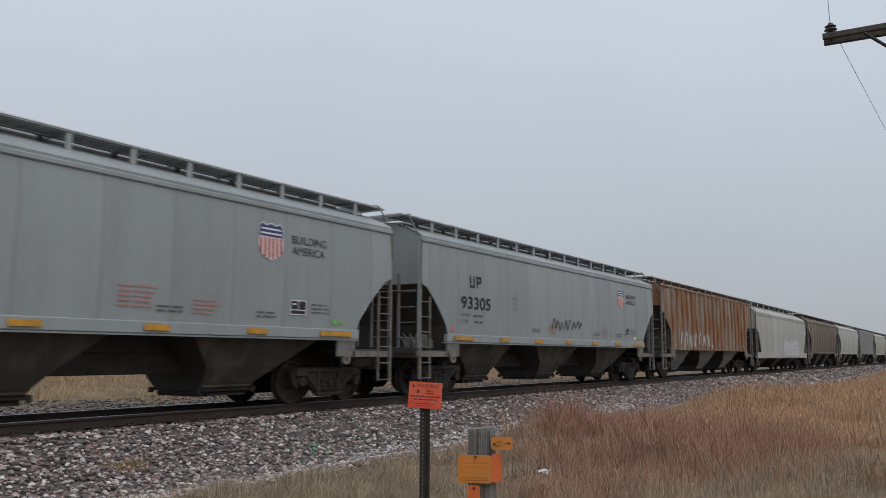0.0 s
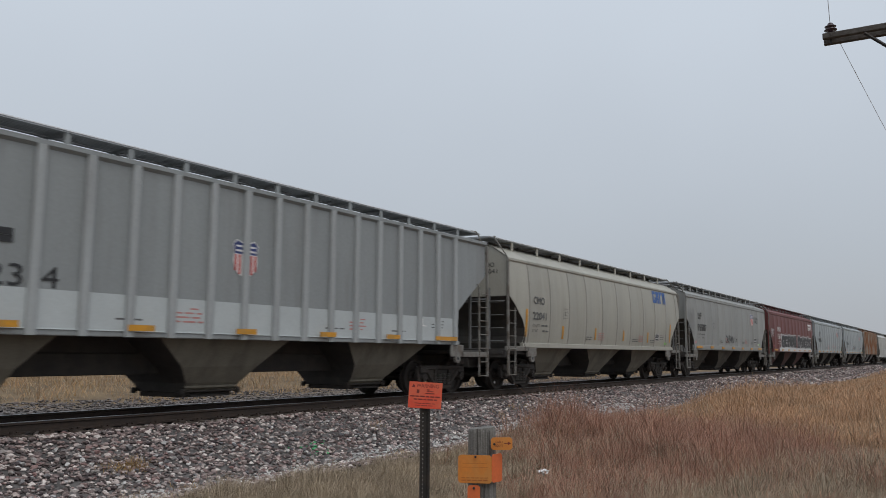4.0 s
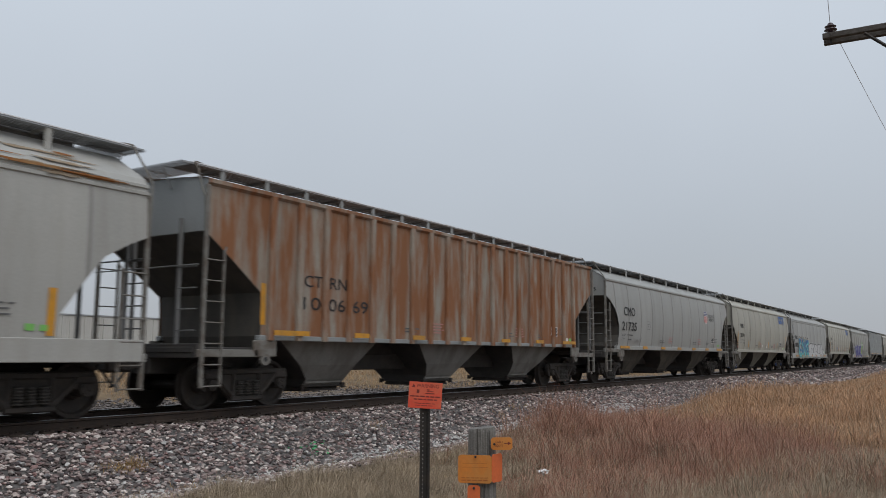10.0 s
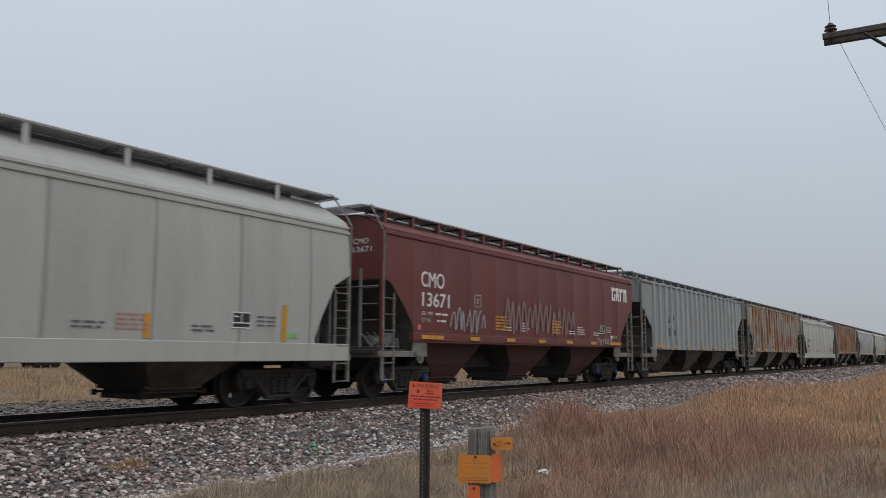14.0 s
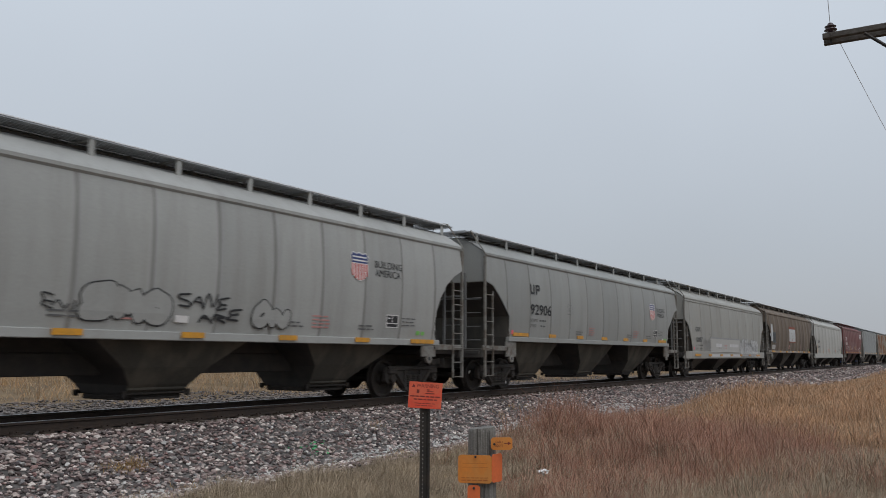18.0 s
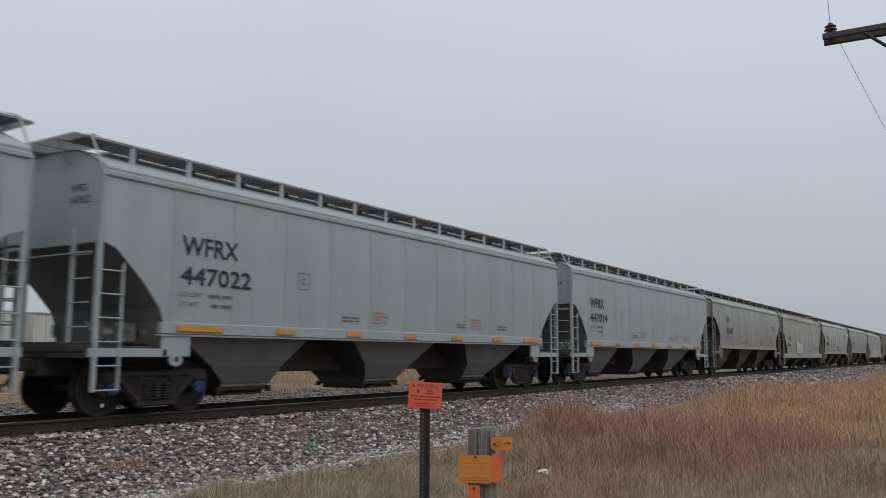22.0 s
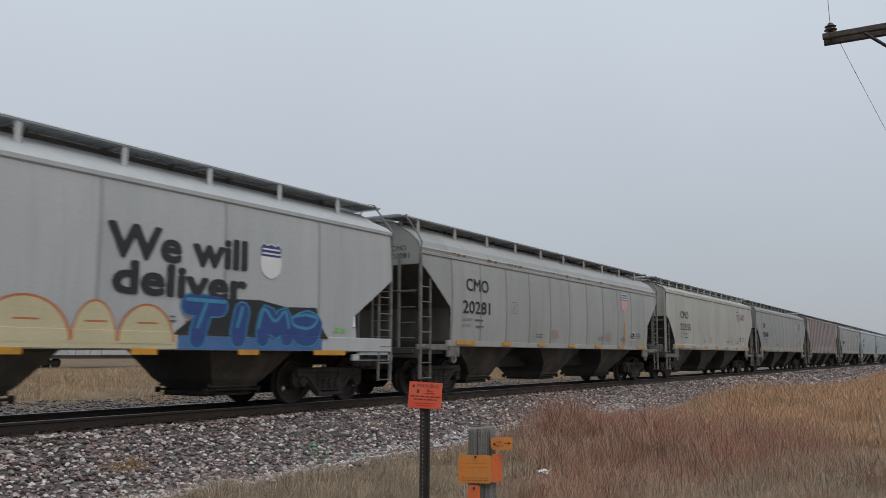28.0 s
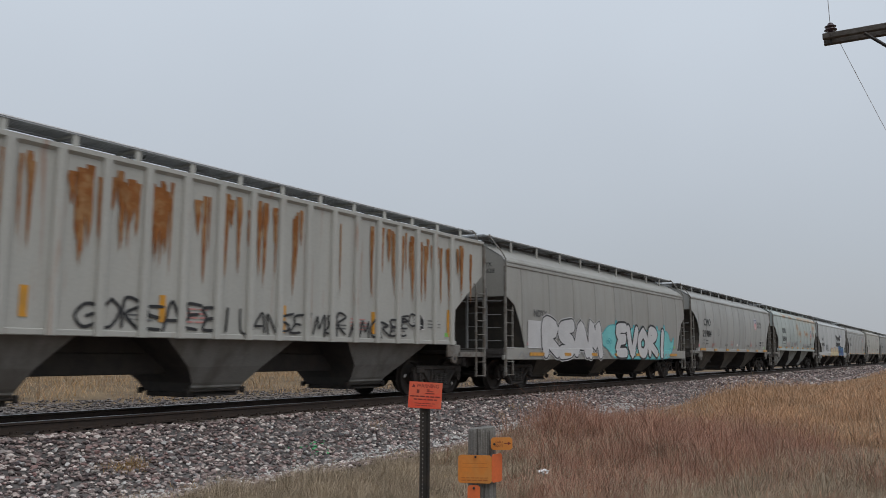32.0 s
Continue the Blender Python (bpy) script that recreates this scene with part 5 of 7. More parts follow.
        decal("inspection_panel", car, style, shapes, [BLACK_INK, WHITE_INK], label="black inspection stencil in a white frame")
        decal("stencil_lines", car, style, lines(px + 0.62, pz + 0.22, 0.6, 3, rng, 0.025, 0.08), [small])
    if stickers:
        px = r + length - 2.55 - rng.uniform(0, 0.2)
        decal("sticker", car, style, [slab(px, px + 0.15, lo + 0.10, lo + 0.20), slab(px + 0.22, px + 0.35, lo + 0.10, lo + 0.19)], [GREEN_TAG], label="bright green sticker")
        if rng.random() < 0.6:
            decal("sticker", car, style, [slab(px - 0.3, px - 0.08, lo + 0.09, lo + 0.2)], [WHITE_INK], label="white sticker")
            sx = r + STYLES[style]["cut"][-1][0] + 0.78
            decal("sticker", car, style, [slab(sx, sx + 0.13, lo + 0.08, lo + 0.2)], [PINK_TAG], label="pink sticker")
    if badge:
        bx, bz, w, h = badge[:4]
        faded = len(badge) > 4
        decal("shield_badge", car, style, shield(r + bx, bz, w, h, faded and badge[4] == "blank"), FADED if faded and badge[4] == "faded" else BADGE, label="red, white and blue shield badge")
        if slogan:
            k = GREY_INK if faded else BLACK_INK
            decal("slogan", car, style, word("BUILDING", r + bx + w + 0.25, bz + h * 0.55, 0.16, 1.05) + word("AMERICA", r + bx + w + 0.25, bz + h * 0.25, 0.16, 0.98), [k])
    if wordmark:
        bx, bz, w, h, tone = wordmark
        decal("maker_mark", car, style, block_mark(r + bx, bz, w, h), [tone], label="maker's block mark")
    for k, (bx, z0, z1) in enumerate(stripes or []):
        decal("yellow_bar", car, style, [slab(r + bx, r + bx + 0.13, z0, z1)], [YELLOW], label="upright yellow reflective bar")


def spray(car, style, length, shapes, mats, label, name="graffiti"):
    r = -length / 2
    return decal(name, car, style, [([(x + r, z) for x, z in p], f, i) for p, f, i in shapes], mats, 0.019 if name == "graffiti" else 0.014, label)


def blotch(x0, x1, z0, z1, seed, index=0, n=22):
    """A ragged stain."""
    rng = random.Random(seed)
    pts = []
    for k in range(n):
        a, r = 2 * math.pi * k / n, rng.uniform(0.55, 1.05)
        pts.append(((x0 + x1) / 2 + (x1 - x0) / 2 * r * math.cos(a), (z0 + z1) / 2 + (z1 - z0) / 2 * r * math.sin(a)))
    return (pts, [tuple(range(n))], index)


def rust_runs(car, style, length, n, z_top, deep, seed, d0=1.0, d1=None):
    """Rust that has run down the side from the roof edge, each run a ragged tongue."""
    rng = random.Random(seed)
    d1 = d1 or length - 1.0
    shapes = []
    for _ in range(n):
        x, w, ln = rng.uniform(d0, d1), rng.uniform(0.03, 0.11), rng.uniform(0.3, 1.0) * deep
        top = z_top - rng.uniform(0, 0.15) * deep
        left, right = [], []
        for k in range(6):
            t = k / 5
            q = w * (1 - t) ** 0.6
            left.append((x - q * rng.uniform(0.5, 1.1), top - ln * t))
            right.append((x + q * rng.uniform(0.5, 1.1), top - ln * t))
        shapes.append((left + right[::-1], [tuple(range(12))], 0))
    spray(car, style, length, shapes, [RUST_STAIN], "rust runs below the roof edge", "rust_streaks")


def rust_bloom(material, spots):
    """Rust that blooms through the paint round the given places, with ragged soft edges."""
    nt = material.node_tree
    base = nt.nodes["Principled BSDF"].inputs["Base Color"]
    colour = base.links[0].from_socket
    co = nt.nodes.new("ShaderNodeTexCoord")
    most = None
    for x, z, w, h in spots:
        fit = nt.nodes.new("ShaderNodeMapping")
        fit.inputs["Location"].default_value = (-x / w, 0, -z / h)
        fit.inputs["Scale"].default_value = (1 / w, 0, 1 / h)
        nt.links.new(co.outputs["Object"], fit.inputs["Vector"])
        far = nt.nodes.new("ShaderNodeVectorMath")
        far.operation = "LENGTH"
        nt.links.new(fit.outputs["Vector"], far.inputs[0])
        if most is None:
            most = far.outputs["Value"]
        else:
            least = nt.nodes.new("ShaderNodeMath")
            least.operation = "MINIMUM"
            nt.links.new(most, least.inputs[0])
            nt.links.new(far.outputs["Value"], least.inputs[1])
            most = least.outputs[0]
    ragged = nt.nodes.new("ShaderNodeTexNoise")
    ragged.inputs["Scale"].default_value, ragged.inputs["Detail"].default_value, ragged.inputs["Roughness"].default_value = 4.5, 8, 0.65
    nt.links.new(co.outputs["Object"], ragged.inputs["Vector"])
    edge = nt.nodes.new("ShaderNodeMath")
    edge.operation = "MULTIPLY_ADD"
    nt.links.new(ragged.outputs["Fac"], edge.inputs[0])
    edge.inputs[1].default_value = 3.2
    nt.links.new(most, edge.inputs[2])
    for lo, hi, strength, tone in ((1.80, 3.0, 0.62, (0.42, 0.27, 0.13, 1)), (1.45, 2.35, 0.8, (0.30, 0.125, 0.045, 1))):
        ramp = nt.nodes.new("ShaderNodeMapRange")
        ramp.interpolation_type = "SMOOTHSTEP"
        ramp.inputs["From Min"].default_value, ramp.inputs["From Max"].default_value = lo, hi
        ramp.inputs["To Min"].default_value, ramp.inputs["To Max"].default_value = strength, 0.0
        nt.links.new(edge.outputs[0], ramp.inputs["Value"])
        mix = nt.nodes.new("ShaderNodeMix")
        mix.data_type = "RGBA"
        mix.inputs["B"].default_value = tone
        nt.links.new(ramp.outputs["Result"], mix.inputs["Factor"])
        nt.links.new(colour, mix.inputs["A"])
        colour = mix.outputs["Result"]
    nt.links.new(colour, base)


def roof_rust(car, style, length, n, seed, z0=3.72, z1=4.16):
    """Rust that lies in long smears along the roof edge."""
    rng = random.Random(seed)
    shapes = []
    for k in range(n):
        x, z = rng.uniform(1.0, length - 1.5), z0 + (z1 - z0) * rng.random() ** 0.7
        w, h = rng.uniform(0.15, 0.75), rng.uniform(0.010, 0.045)
        shapes.append(blotch(x - w, x + w, z - h, z + h, rng.random(), k % 3, 26))
    spray(car, style, length, shapes, [RUST_STAIN, RUST_PALE, RUST_DUST], "brown rust smears along the roof edge", "rust_streaks")


STD = (2.50, 3.10, 2.42, 3.98)
ZA = (2.86, 3.18, 2.28, 2.60)


def up_angled(front, length, number, seed, d=STD, badge=(13.95, 2.85, 0.68, 0.74), label="light grey covered hopper car with slanted ends and a shield badge", skin=None):
    car, half = hopper_car(front, length, "angled", skin or GREY, label)
    letter_car(car, "angled", length, "initials", number, d, ZA, seed=seed, badge=badge)
    return car


# cars that have passed before the clip begins, seen from afar
for front, length, style, skin, label in (
        (481.8, 18.5, "angled", GREY, "grey covered hopper car far down the line"), (463.3, 18.3, "round", TAN, "tan covered hopper car far down the line"), (445.0, 17.94, "ribbed", MID_GREY, "grey ribbed hopper car far down the line"),
        (427.06, 18.3, "round", WHITE, "white covered hopper car far down the line"), (408.76, 18.32, "round", BROWN, "brown grimy covered hopper car far down the line")):
    hopper_car(front, length, style, skin, label, reflect=False)
car, _ = hopper_car(390.44, 19.28, "deep", WHITE, "white covered hopper car with pale graffiti", reflect=False)
spray(car, "deep", 19.28, graffiti(9, 15, 1.0, 2.2, 5, 61, fills=(1,), rim=0), [SILVER, CHALK, CHALK, CHALK, SMOKE], "pale bubble-shaped graffiti")
L = 18.64
car, _ = hopper_car(371.16, L, "ribbed", RUST, "rusted orange-brown ribbed covered hopper car with white graffiti", hop=HOPPER_GREY, reflect=False)
spray(car, "ribbed", L, scribble(3.5, 9.0, 1.45, 2.1, 16, 30, 0.14), [CHALK], "white sprayed marks")

# 1, 2: grey pair at the start
L = 18.75
car = up_angled(352.52, L, "93305", 11, (2.93, 3.54, 2.50, 4.06), skin=GREY_BLUE)
spray(car, "angled", L, scribble(8.1, 10.6, 1.85, 2.2, 8, 12, 0.045), [BLACK_INK], "black sprayed scribble")
L = 18.89
car = up_angled(333.77, L, "93355", 13, (2.93, 3.55, 2.53, 4.08), skin=GREY_BLUE)
decal("warning_lines", car, "angled", lines(-L / 2 + 10.95, 2.12, 0.75, 5, random.Random(2), 0.03, 0.08), [PINK_INK])
# 3: red car with black and white graffiti
L = 18.83
car, _ = hopper_car(314.88, L, "angled", RED, "oxide red covered hopper car with black and white graffiti", hop=HOPPER_RED)
letter_car(car, "angled", L, "CMO", "13616", (3.31, 4.39, 3.37, 4.75), (2.73, 3.06, 2.24, 2.56), WHITE_INK, 14, wordmark=(15.9, 3.13, 1.65, 0.50, WHITE_INK), panel=False)
spray(car, "angled", L, [slab(3.9, 17.3, 1.375, 1.63, 0), (bend([(4.3, 1.6), (4.6, 1.85), (4.6, 2.3), (4.5, 2.6), (4.95, 2.58), (5.2, 2.1), (4.9, 1.6)], 5, True), [tuple(range(35))], 0)] + graffiti(4.75, 10.3, 1.64, 2.62, 5, 31, 0.055) + graffiti(11.0, 17.0, 1.64, 2.55, 6, 36, 0.055) + scribble(6.3, 7.1, 1.85, 2.05, 3, 37, 0.035) + scribble(11.4, 13.0, 1.72, 1.95, 5, 38, 0.03), [CHALK, BLACK_SPRAY, BLACK_SPRAY, BLACK_SPRAY, CHALK], "large black graffiti with white outlines")
spray(car, "angled", L, scribble(1.2, 2.2, 2.3, 2.95, 5, 33, 0.04), [CHALK], "white sprayed tag")
# 4
L = 18.78
car = up_angled(296.05, L, "95587", 15)
spray(car, "angled", L, [(p, q, 0) for p, q, _ in throw_up("CREAMV", 7.85, 9.7, 1.74, 2.14, 82, 0.15, 0, 0, None) + throw_up("IT", 9.75, 10.4, 1.78, 2.05, 83, 0.12, 0, 0, None)], [BLACK_INK], "black sprayed handstyle tag")
spray(car, "angled", L, scribble(0.85, 1.9, 2.1, 3.35, 9, 35, 0.02), [SMOKE], "thin grey sprayed tag")
# 5: tan round-sided
L = 17.82
TANBARS = [(1.67, 1.58, 2.44), (4.35, 1.57, 2.0), (7.15, 1.58, 2.0), (9.98, 1.60, 2.0), (12.8, 1.57, 2.0), (15.75, 1.62, 2.42)]
car, _ = hopper_car(277.27, L, "tan", TAN, "tan round-sided covered hopper car with a blue maker's mark", hop=HOPPER_TAN, reflect=False)
letter_car(car, "tan", L, "CMO", "22041", (2.2, 2.95, 2.15, 3.1), (2.62, 2.85, 2.14, 2.37), GREY_INK, 16, wordmark=(13.6, 3.28, 1.75, 0.52, SKYBLUE_INK), stripes=TANBARS)
# 6: ribbed
L = 19.50
car, _ = hopper_car(259.45, L, "ribbed", RIB_GREY, "blue-grey ribbed covered hopper car with a repainted lower band", hop=HOPPER_TAN, posts=RIB_POST)
letter_car(car, "ribbed", L, ["initials"], ["90", "23", "4"], STD, (2.47, 2.82, 2.00, 2.32), seed=17, ribs=2, badge=(9.45, 2.46, 0.62, 0.72), slogan=False)
spray(car, "ribbed", L, [slab(2.3, L - 2.3, 1.39, 1.98, 0)], [mat("pale_repaint_band", (0.47, 0.50, 0.50), 0.6, 0, 0.1, 2, 30, 0)], "paler repainted band", "repaint_band")
# 7: violet graffiti
L = 18.55
car, _ = hopper_car(239.95, L, "deep", PALE_WARM, "pale covered hopper car with violet graffiti and a green disc")
letter_car(car, "deep", L, "NDYX", "515066", (1.95, 2.85, 1.95, 3.3), (2.24, 2.46, 1.76, 1.98), GREY_INK, 18, stickers=True)
spray(car, "deep", L, throw_up("SNVARE", 3.2, 9.0, 0.95, 2.3, 41, 0.30, 0.07, 1, 0, 2), [CHALK, NAVY, SMOKE, CHALK, CHALK], "large violet graffiti with white rims")
spray(car, "deep", L, scribble(8.3, 9.8, 1.3, 2.2, 9, 42, 0.22), [LIME], "lime green sprayed cloud")
spray(car, "deep", L, throw_up("GIVEO", 10.0, 14.6, 0.95, 1.80, 43, 0.30, 0.03, 1, 0), [SMOKE, mat("thin_dull_grey_spray_paint", (0.265, 0.258, 0.235), 0.7, 0, 0.2, 2, 30, 0)], "thin grey bubble outlines")
disc = [(10.35 + 0.43 * math.cos(k * math.pi / 12), 2.43 + 0.43 * math.sin(k * math.pi / 12)) for k in range(24)]
spray(car, "deep", L, [(disc, [tuple(range(24))], 0), slab(9.98, 10.6, 2.30, 2.55, 1)], [LEAF, WHITE_INK], "green disc badge with a pale bar", "disc_badge")
# 8
L = 17.72
car, _ = hopper_car(221.4, L, "tan", TAN, "tan round-sided covered hopper car with a blue maker's mark", hop=HOPPER_TAN, reflect=False, cap=BEARING_BLUE)
letter_car(car, "tan", L, "CMO", "22120", (2.08, 2.86, 2.06, 3.03), (2.57, 2.80, 2.13, 2.36), GREY_INK, 19, wordmark=(13.55, 3.28, 1.75, 0.54, SKYBLUE_INK), stripes=[(4.26, 1.58, 2.02), (7.11, 1.60, 2.01), (9.97, 1.62, 2.01), (12.78, 1.58, 2.0), (15.7, 1.6, 2.4), (1.5, 1.58, 2.4)])
spray(car, "tan", L, scribble(5.96, 6.64, 1.68, 1.94, 3, 44, 0.06), [SKYBLUE_INK], "small blue sprayed tag")
spray(car, "tan", L, [slab(7.99, 8.23, 1.57, 1.86, 0)], [WHITE_INK], "white card on the side", "placard")
# 9: blue, peach and silver graffiti
L = 18.62
car, _ = hopper_car(203.68, L, "deep", PALE, "pale covered hopper car with blue, peach and silver graffiti")
letter_car(car, "deep", L, "FURX", "840336", (1.93, 2.94, 1.92, 3.40), (2.34, 2.60, 1.77, 2.05), None, 20)
spray(car, "deep", L, throw_up("LOVE", 3.2, 7.8, 0.96, 2.42, 45, 0.34, 0.07, 2, 0, 4) + throw_up("LOVE", 3.3, 7.7, 1.35, 2.36, 145, 0.20, 0.0, 1, None) + throw_up("LOVE", 3.3, 7.7, 1.0, 2.0, 245, 0.08, 0.0, 3, None), [PEACH, BLUE, TEAL, AQUA, BLACK_INK], "blue and teal graffiti with peach rims")
spray(car, "deep", L, throw_up("SOREA", 7.9, 15.0, 0.95, 2.05, 46, 0.25, 0.06, 1, 0, 2), [BLACK_INK, CHALK, CHALK, SILVER, CHALK], "large silver and white graffiti")
ring = [(1.26 + 0.40 * math.cos(k * math.pi / 12), 2.83 + 0.40 * math.sin(k * math.pi / 12)) for k in range(24)]
spray(car, "deep", L, [ribbon(ring + ring[:1], 0.045, 0), ribbon([(1.22, 2.72), (1.3, 2.84), (1.24, 2.96)], 0.03, 0)] + scribble(0.85, 1.7, 3.28, 3.42, 5, 141, 0.035) + scribble(1.45, 1.85, 2.05, 2.35, 4, 142, 0.03) + scribble(1.4, 1.85, 1.72, 1.98, 4, 143, 0.03), [BLACK_INK], "round sprayed outline with small black tags")
# 10
L = 17.88
car, _ = hopper_car(185.06, L, "tan", TAN, "tan round-sided covered hopper car with a blue maker's mark", hop=HOPPER_TAN, reflect=False, cap=BEARING_BLUE)
letter_car(car, "tan", L, "CMO", "22194", (2.37, 3.11, 2.34, 3.28), (2.70, 2.92, 2.15, 2.37), BLACK_INK, 21, wordmark=(13.86, 3.27, 1.85, 0.54, SKYBLUE_INK), stripes=[(1.67, 1.58, 2.44), (4.41, 1.56, 1.97), (7.25, 1.57, 1.95), (10.1, 1.57, 1.95), (12.95, 1.57, 1.95), (15.8, 1.6, 2.4)])
spray(car, "tan", L, [slab(8.2, 8.45, 1.60, 1.72, 0), ([(9.55, 1.58), (9.75, 1.56), (9.85, 1.78), (9.68, 1.82)], [(0, 1, 2, 3)], 0)], [WHITE_INK], "white cards on the side", "placard")
# 11
L = 19.12
car, _ = hopper_car(167.18, L, "round", PALE, "off-white round-sided covered hopper car with a shield badge")
letter_car(car, "round", L, "CMO", "21735", (2.40, 3.64, 2.21, 3.83), (2.60, 2.93, 2.02, 2.35), None, 22, badge=(13.75, 2.63, 0.62, 0.66))
spray(car, "round", L, scribble(3.6, 4.6, 1.5, 1.75, 4, 47, 0.03), [SMOKE], "thin grey sprayed tag")
# 12: rusted
L = 18.99
car, _ = hopper_car(148.06, L, "ribbed", RUST, "rusted orange-brown ribbed covered hopper car", hop=HOPPER_PALE, trim=RIB_GREY, endskin=RIB_GREY)
letter_car(car, "ribbed", L, ["CT", "RN"], ["10", "06", "69"], STD, (2.42, 2.66, 1.95, 2.21), None, 23, ribs=1, stripes=[(2.05, 1.6, 2.4)])
# 13
L = 18.52
car, _ = hopper_car(129.07, L, "deep_slant", WHITE, "white covered hopper car with a rusty roof edge, orange bars", reflect=False)
letter_car(car, "deep_slant", L, "CRDX", "13674", (2.19, 3.07, 2.12, 2.96), (2.23, 2.44, 1.77, 1.98), None, 24, stripes=[(1.93, 1.29, 2.15), (3.76, 1.29, 1.72), (7.4, 1.29, 1.70), (11.2, 1.29, 1.70), (14.0, 1.29, 1.70), (16.2, 1.29, 2.0)])
roof_rust(car, "deep_slant", L, 90, 48)


def no_entry(car, style, length, d, z, r=0.14):
    """A small red ring with a bar across."""
    ring = [(d + r * math.cos(k * math.pi / 10), z + r * math.sin(k * math.pi / 10)) for k in range(20)]
    inner = [(d + (x - d) * 0.74, z + (q - z) * 0.74) for x, q in ring]
    spray(car, style, length, [(ring, [tuple(range(20))], 1), (inner, [tuple(range(20))], 0), ([(d - 0.08, z + 0.06), (d - 0.05, z + 0.09), (d + 0.09, z - 0.06), (d + 0.06, z - 0.09)], [(0, 1, 2, 3)], 1)], [WHITE_INK, RED_INK], "red ring sign on white", "ring_sign")


no_entry(car, "deep_slant", L, 5.3, 2.09)
no_entry(car, "deep_slant", L, 13.2, 2.05)
spray(car, "deep_slant", L, [slab(3.5, 3.72, 2.32, 2.40, 0), slab(4.4, 4.58, 2.28, 2.36, 0), slab(5.3, 5.42, 2.3, 2.38, 0), slab(5.3, 5.7, 2.48, 2.50, 0), slab(12.0, 12.1, 2.4, 2.46, 0)], [BROWN], "brown scuffs", "scuff")
# 14
L = 19.35
car, _ = hopper_car(110.55, L, "ribbed", RUST_HALF, "rust-streaked grey ribbed covered hopper car", hop=HOPPER_PALE, trim=RIB_GREY, endskin=RIB_GREY)
letter_car(car, "ribbed", L, ["CT", "RN"], ["10", "09", "34"], STD, (2.40, 2.62, 1.92, 2.16), None, 25, ribs=1)
# 15
L = 18.99
car, _ = hopper_car(91.2, L, "ribbed", RIB_GREY, "blue-grey ribbed covered hopper car with pale side posts", posts=RIB_POST)
letter_car(car, "ribbed", L, ["initials"], ["90", "26", "2"], STD, (2.50, 2.83, 1.94, 2.28), None, 26, ribs=2, badge=(9.32, 2.46, 0.68, 0.72, "faded"), slogan=False)
# 16
L = 17.68
car, _ = hopper_car(72.21, L, "angled", RED, "oxide red covered hopper car with faint mauve graffiti", hop=HOPPER_RED, cap=BEARING_BLUE)
letter_car(car, "angled", L, "CMO", "13671", (2.11, 3.16, 2.17, 3.42), (2.72, 3.10, 2.24, 2.58), WHITE_INK, 27, wordmark=(14.88, 3.10, 1.62, 0.50, WHITE_INK))
spray(car, "angled", L, scribble(6.4, 11.5, 1.65, 2.7, 14, 49, 0.10), [mat("thin_mauve_spray_paint", (0.24, 0.15, 0.15), 0.7, 0, 0.3, 2, 30, 0)], "faint mauve graffiti")
spray(car, "angled", L, scribble(3.5, 5.4, 1.62, 2.25, 7, 50, 0.05), [SILVER], "silver sprayed tag")
spray(car, "angled", L, scribble(13.4, 14.9, 1.38, 1.66, 6, 51, 0.04), [SILVER], "silver sprayed tag")
decal("safety_print", car, "angled", lines(-L / 2 + 5.9, 2.1, 0.9, 5, random.Random(3), 0.05, 0.09) + lines(-L / 2 + 9.6, 2.1, 0.8, 5, random.Random(4), 0.05, 0.09), [YELLOW])
# 17
L = 18.91
car, _ = hopper_car(54.53, L, "deep", WHITE, "white covered hopper car", reflect=False)
letter_car(car, "deep", L, "CEFX", "12993", (2.34, 3.30, 2.32, 3.37), (2.22, 2.42, 1.75, 1.95), GREY_INK, 28, stripes=[(1.93, 1.29, 2.1), (5.0, 1.29, 1.7), (9.0, 1.29, 1.7), (13.0, 1.29, 1.7), (16.2, 1.29, 2.0)])
# 18: grimy brown
L = 19.20
car, _ = hopper_car(35.62, L, "round", BROWN, "grimy brown round-sided covered hopper car with white patches", trim=mat("scuffed_brown_sill", (0.20, 0.165, 0.135), 0.8, 0, 0.3, 1.5, 30, 0.1, (0.42, 0.40, 0.36), 0.6))
letter_car(car, "round", L, "NAHX", "62273", (2.42, 3.22, 2.44, 3.24), (2.42, 2.61, 2.14, 2.35), GREY_INK, 29, panel=False)
spray(car, "round", L, [slab(1.80, 2.36, 2.05, 3.18, 0), slab(2.39, 3.29, 1.95, 2.66, 1), slab(2.23, 3.30, 1.50, 1.80, 3), slab(8.21, 10.74, 2.03, 3.20, 2), slab(8.27, 10.68, 2.10, 3.02, 0), slab(9.35, 9.40, 2.15, 2.95, 2)],
      [mat("chipped_white_patch_paint", (0.47, 0.48, 0.48), 0.7, 0, 0.12, 3, 30, 0), DARK_PATCH, mat("rusty_red_patch_edge", (0.22, 0.06, 0.035), 0.8, 0, 0.3, 3, 30, 0), BUFFED], "white, dark and rusty red paint patches", "paint_patch")
decal("car_number", car, "round", word("62273", -L / 2 + 2.46, 2.14, 0.21, 0.78) + word("NAHX", -L / 2 + 2.46, 2.41, 0.20, 0.76), [BLACK_INK], 0.02)
spray(car, "round", L, [slab(8.5 + k * 0.42, 8.58 + k * 0.42, 2.3 + 0.35 * (k % 3), 2.38 + 0.35 * (k % 3), 0) for k in range(5)] + scribble(5.2, 6.6, 1.5, 2.0, 6, 52, 0.03) + scribble(11.5, 13.5, 1.5, 1.85, 6, 53, 0.03), [BROWN, BLACK_INK], "rust spots and dark scribbles")
